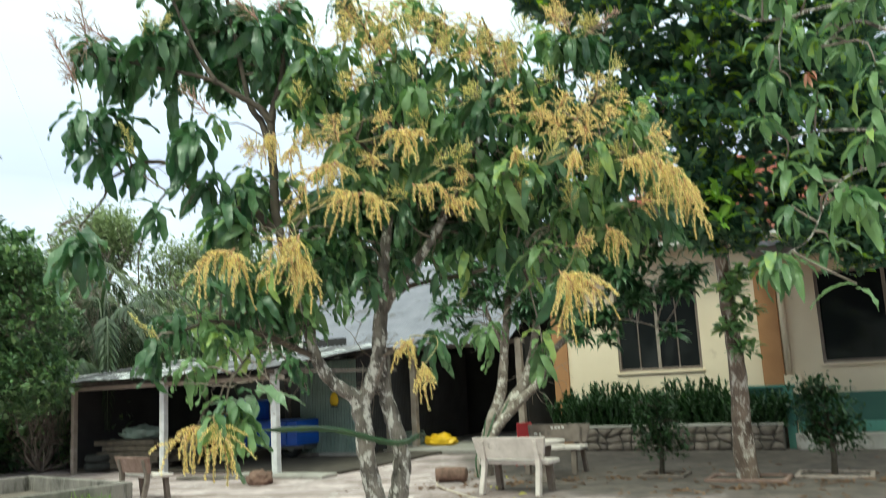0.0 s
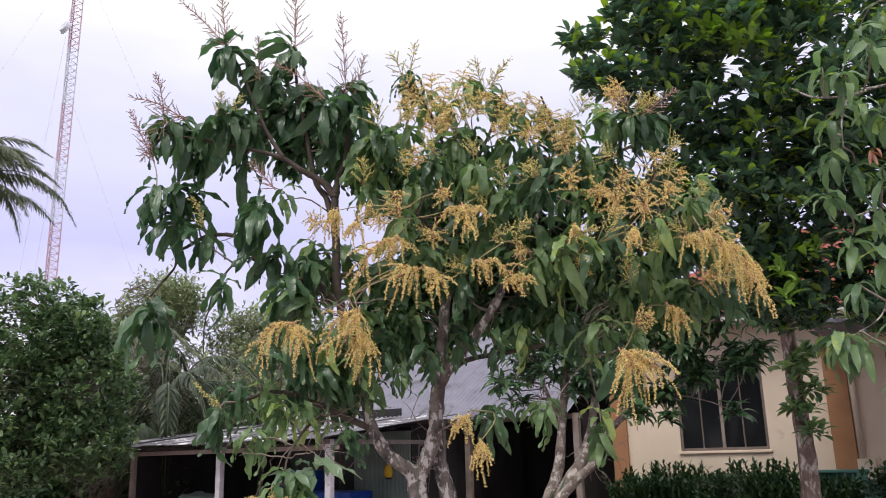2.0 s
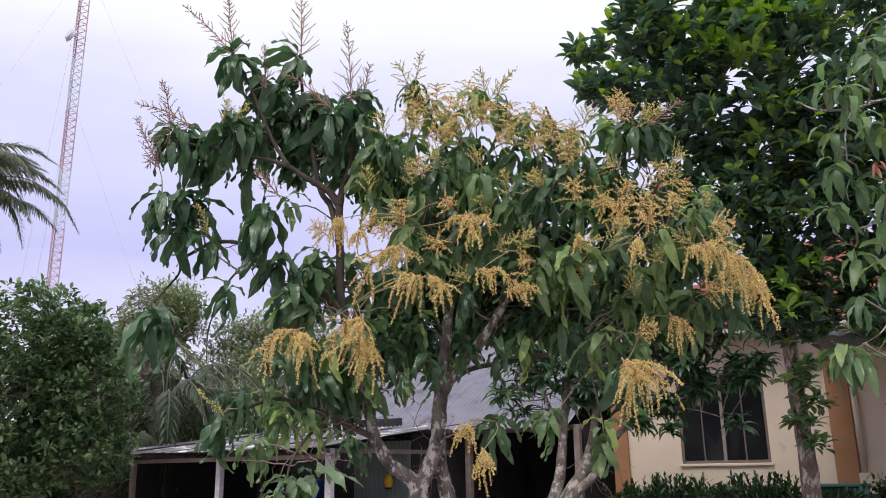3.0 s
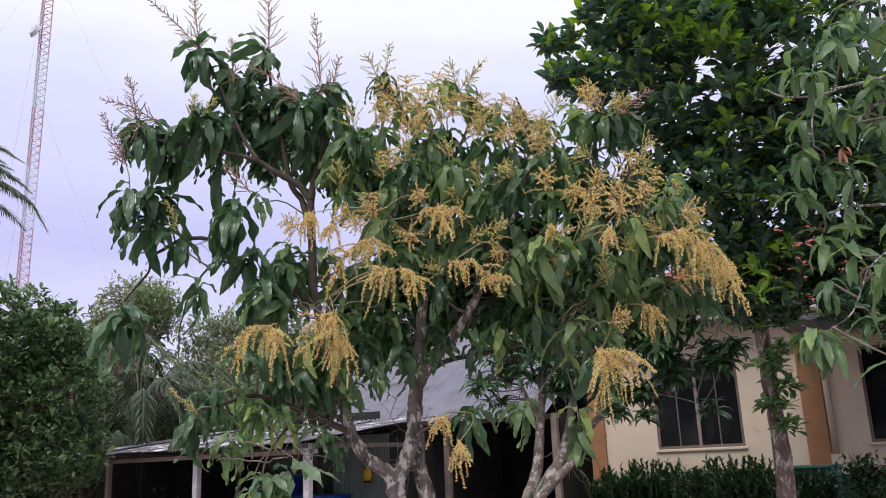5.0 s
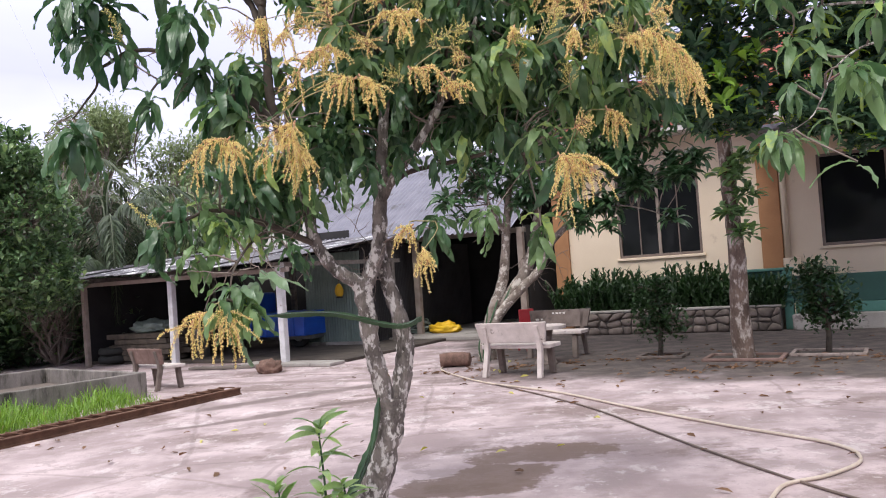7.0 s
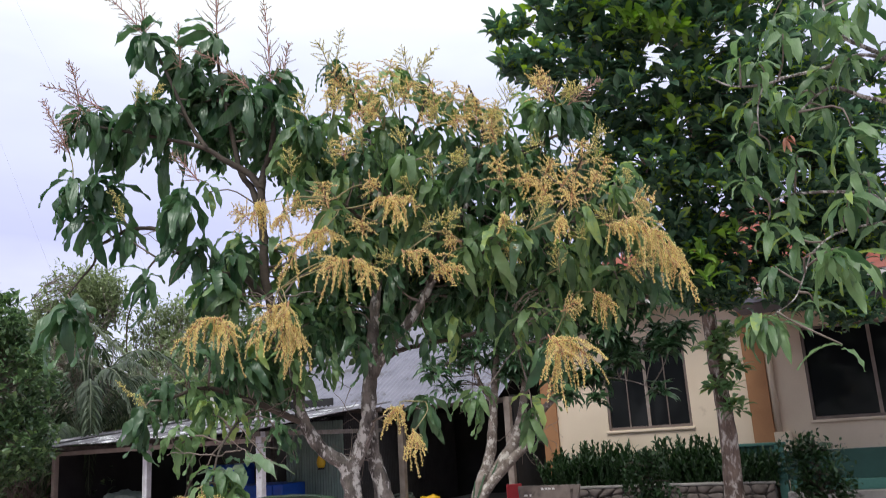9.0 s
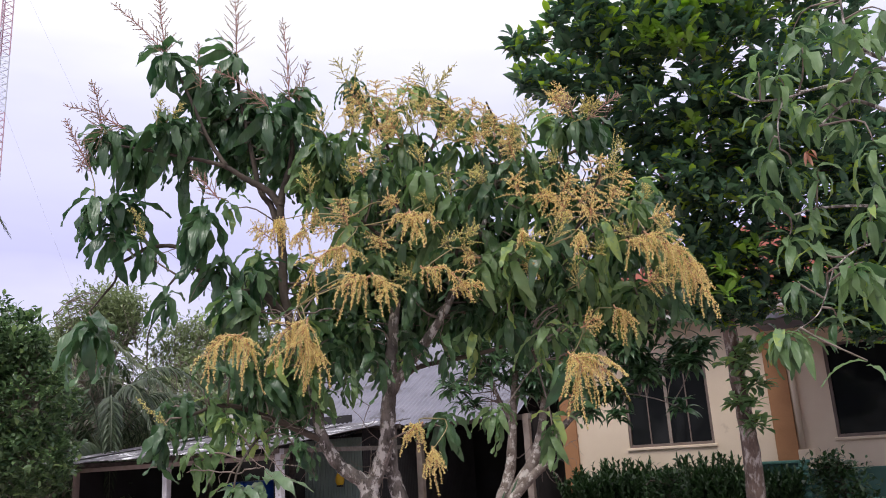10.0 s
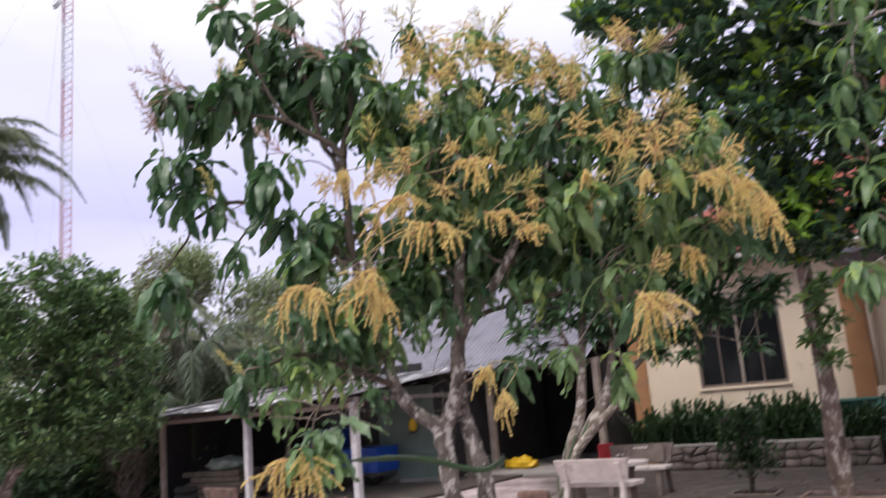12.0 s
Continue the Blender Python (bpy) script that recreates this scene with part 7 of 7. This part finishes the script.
def feather_tree(m, label, height, seed, material, spread=2.6):
    rng = np.random.default_rng(seed)
    limbs = [([(0, 0, -0.1), (0.1, 0, height * 0.4), (0.0, 0.1, height * 0.8)], (0.2, 0.14, 0.05))]
    for i in range(6):
        a = i * 1.1
        limbs.append(([(0.05, 0, height * 0.45), (math.cos(a) * spread * 0.5, math.sin(a) * spread * 0.5, height * 0.7), (math.cos(a) * spread * 0.9, math.sin(a) * spread * 0.9, height * rng.uniform(0.7, 0.95))], (0.08, 0.05, 0.02)))
    lobes = [(math.cos(i * 1.1) * spread * 0.65, math.sin(i * 1.1) * spread * 0.65, height * rng.uniform(0.65, 0.9), spread * 0.5, height * 0.14, 110) for i in range(6)] + [(0, 0, height * 0.9, spread * 0.6, height * 0.1, 110), (0, 0, height * 0.5, spread * 0.8, height * 0.25, 140)]
    c = lobe_points(rng, lobes, 0.2)
    shapes = [leaf_shape(0.34, 0.10, 20, -40, 0.2, 2), leaf_shape(0.28, 0.09, 0, -50, 0.2, 2)]
    pos, turn, which = rosettes(rng, c, 10, (-0.9, 0.6), (0.7, 1.3), 2, 0.22)
    return tree("feathery_tree", m, label, limbs, M_TWIG, scatter("feathery_foliage", shapes, pos, turn, which, material), twigs(rng, c[::3], limb_nodes(limbs), 0.012), "")


feather_tree(pose(-14.6, 34, 0), "feathery light green tree in the distance", 9.7, 111, M_LEAF_FAR, 1.9)
feather_tree(pose(-10.2, 36, 0), "feathery light green tree in the distance", 8.6, 112, M_LEAF_FAR)
feather_tree(pose(-6.0, 38, 0), "feathery light green tree in the distance", 8.2, 113, M_LEAF_FAR)
feather_tree(pose(-18.5, 38, 0), "feathery light green tree in the distance", 8.4, 114, M_LEAF_FAR)


def bare_bush(m, height, seed, label):
    rng = np.random.default_rng(seed)
    pieces = []
    for i in range(40):
        a, lean = rng.uniform(0, 6.28), rng.uniform(0.05, 0.5)
        top = np.array([math.cos(a) * lean * height, math.sin(a) * lean * height, height * rng.uniform(0.6, 1.0)])
        mid = top * 0.5 + rng.normal(0, 0.15, 3)
        pieces.append(tube(curve_points([(0, 0, 0), mid, top], 8), np.linspace(0.035, 0.008, 9), 4))
        for k in range(5):
            p = mid + (top - mid) * rng.random()
            pieces.append(tube([p, p + rng.normal(0, 0.35, 3) + np.array([0, 0, 0.3])], [0.012, 0.005], 3))
    b = thing("bare_bush", m, label, "bush")
    tagged(part("branch_tangle", joined(pieces), M_TWIG, b), kind="stuff")


bare_bush(pose(-13.4, 28, 0), 7.2, 121, "leafless grey twiggy bush")
bare_bush(pose(-11.4, 24.2, 0), 5.6, 124, "leafless grey twiggy bush")
bare_bush(pose(-9.9, 24.6, 0), 5.0, 125, "leafless grey twiggy bush")
bare_bush(pose(-9.0, 27, 0), 5.2, 122, "leafless grey twiggy bush")
bare_bush(pose(-7.2, 29, 0), 5.6, 123, "leafless grey twiggy bush")


def build_woods():
    """Far belt of mixed bushes that closes the view behind the buildings and, unseen behind the camera, darkens
    reflections.
    """
    rng = np.random.default_rng(131)
    lobes = []
    for i in range(84):
        a = radians(i * 360 / 84)
        # nearer, taller and unseen half, added to keep bright sky off the panes
        behind = math.cos(a) < 0.2
        d = rng.uniform(20, 27) if behind else rng.uniform(40, 48)
        h = rng.uniform(7.5, 10.5) if behind else rng.uniform(6.5, 9.0)
        lobes.append((math.sin(a) * d, math.cos(a) * d, h * 0.5, 3.2 if not behind else 2.2, h * 0.55, 150))
    c = lobe_points(rng, lobes, 0.4)
    c = c[c[:, 2] > 0]
    shapes = [leaf_shape(0.5, 0.2, 20, -30, 0.2, 2), leaf_shape(0.42, 0.2, 0, -50, 0.2, 2)]
    pos, turn, which = rosettes(rng, c, 9, (-0.9, 0.4), (0.7, 1.3), 2, 0.25)
    w = part("far_woods", scatter("far_woods", shapes, pos, turn, which, M_LEAF_FAR), None, None)
    tagged(w, "belt of mixed green bushes, its unseen half added to dim reflections", "woods", kind="stuff")


build_woods()


def bush(x, y, h, r, seed, label, material):
    rng = np.random.default_rng(seed)
    lobes = [(0, 0, h * 0.35, r, h * 0.4, 70), (r * 0.5, 0.1, h * 0.6, r * 0.7, h * 0.35, 60), (-r * 0.5, 0, h * 0.65, r * 0.7, h * 0.35, 60)]
    shapes = [leaf_shape(0.34, 0.10, 25, -40, 0.25, 3), leaf_shape(0.30, 0.11, 0, -60, 0.25, 3)]
    leaf_mass("bush", label, "bush", pose(x, y, 0), rng, lobes, 11, shapes, material, spread=0.16)


bush(-12.0, 23.9, 3.0, 1.4, 141, "dark green bush behind the carport", M_LEAF_SMALL)
bush(-9.2, 25.0, 4.2, 1.6, 142, "tangled dull green bush behind the carport", M_LEAF_FAR)
bush(-7.0, 27.0, 5.2, 1.8, 143, "tangled dull green bush behind the shed", M_LEAF_FAR)
bush(-4.2, 31.0, 6.0, 2.0, 144, "tangled dull green bush behind the shed", M_LEAF_FAR)
bush(-11.6, 19.6, 1.0, 0.8, 149, "low bright green bush under the round tree", M_LEAF_PALE)
bush(-12.9, 19.6, 1.2, 0.9, 145, "low bright green bush under the round tree", M_LEAF_PALE)
# three bushes added to fill the dark under the round tree
bush(-10.4, 20.4, 2.2, 1.2, 146, "bush added to fill the dark shade under the round tree", M_LEAF_SMALL)
bush(-9.2, 20.8, 1.9, 0.9, 147, "bush added to fill the dark shade under the round tree", M_LEAF_SMALL)
bush(-12.2, 21.4, 2.6, 1.4, 148, "bush added to fill the dark shade under the round tree", M_LEAF_SMALL)


old = part("old_post", box(-0.11, -0.11, 0, 0.11, 0.11, 1.35, bevel=0.02), M_POST_OLD, None)
old.matrix_basis = pose(-11.1, 20.8, 0)
tagged(old, "short weathered cement post in tree shade", "post")
bare_bush(pose(-9.6, 19.9, 0), 1.5, 126, "heap of dry brown branches beside the carport")
bare_bush(pose(-11.4, 21.2, 0), 1.3, 127, "heap of dry brown branches beside the carport")


def build_mast():
    m = thing("radio_mast", pose(-43.7, 76.3, 0), "tall red and white lattice radio mast", "mast")
    w, sec = 0.62, 3.2
    legs = [(w * math.cos(a), w * math.sin(a)) for a in (0.3, 0.3 + 2.094, 0.3 + 4.189)]
    for i in range(19):
        z0, z1 = i * sec, (i + 1) * sec
        pieces = []
        for k, (x, y) in enumerate(legs):
            pieces.append(tube([(x, y, z0), (x, y, z1)], 0.07, 6))
            x2, y2 = legs[(k + 1) % 3]
            for j in range(4):
                a, b = z0 + sec * j / 4, z0 + sec * (j + 1) / 4
                pieces.append(tube([(x, y, a), (x2, y2, b)], 0.03, 4))
                pieces.append(tube([(x, y, b), (x2, y2, b)], 0.025, 4))
        part("mast_section", joined(pieces), M_MAST_RED if (i // 2) % 2 else M_MAST_WHITE, m)
    for z, r in ((40, 16), (56, 26)):
        for a in (2.3, 4.4, 0.2):
            part("guy_wire", tube([(0, 0, z), (r * math.cos(a), r * math.sin(a), 0)], 0.013, 4), M_MAST_WHITE, m)
    dish = bmesh.new()
    bmesh.ops.create_cone(dish, cap_ends=True, segments=16, radius1=0.85, radius2=0.6, depth=0.4)
    part("dish", dish, M_MAST_WHITE, m, m=pose(-0.75, -0.5, 47.3, 70, 0, -30))


build_mast()
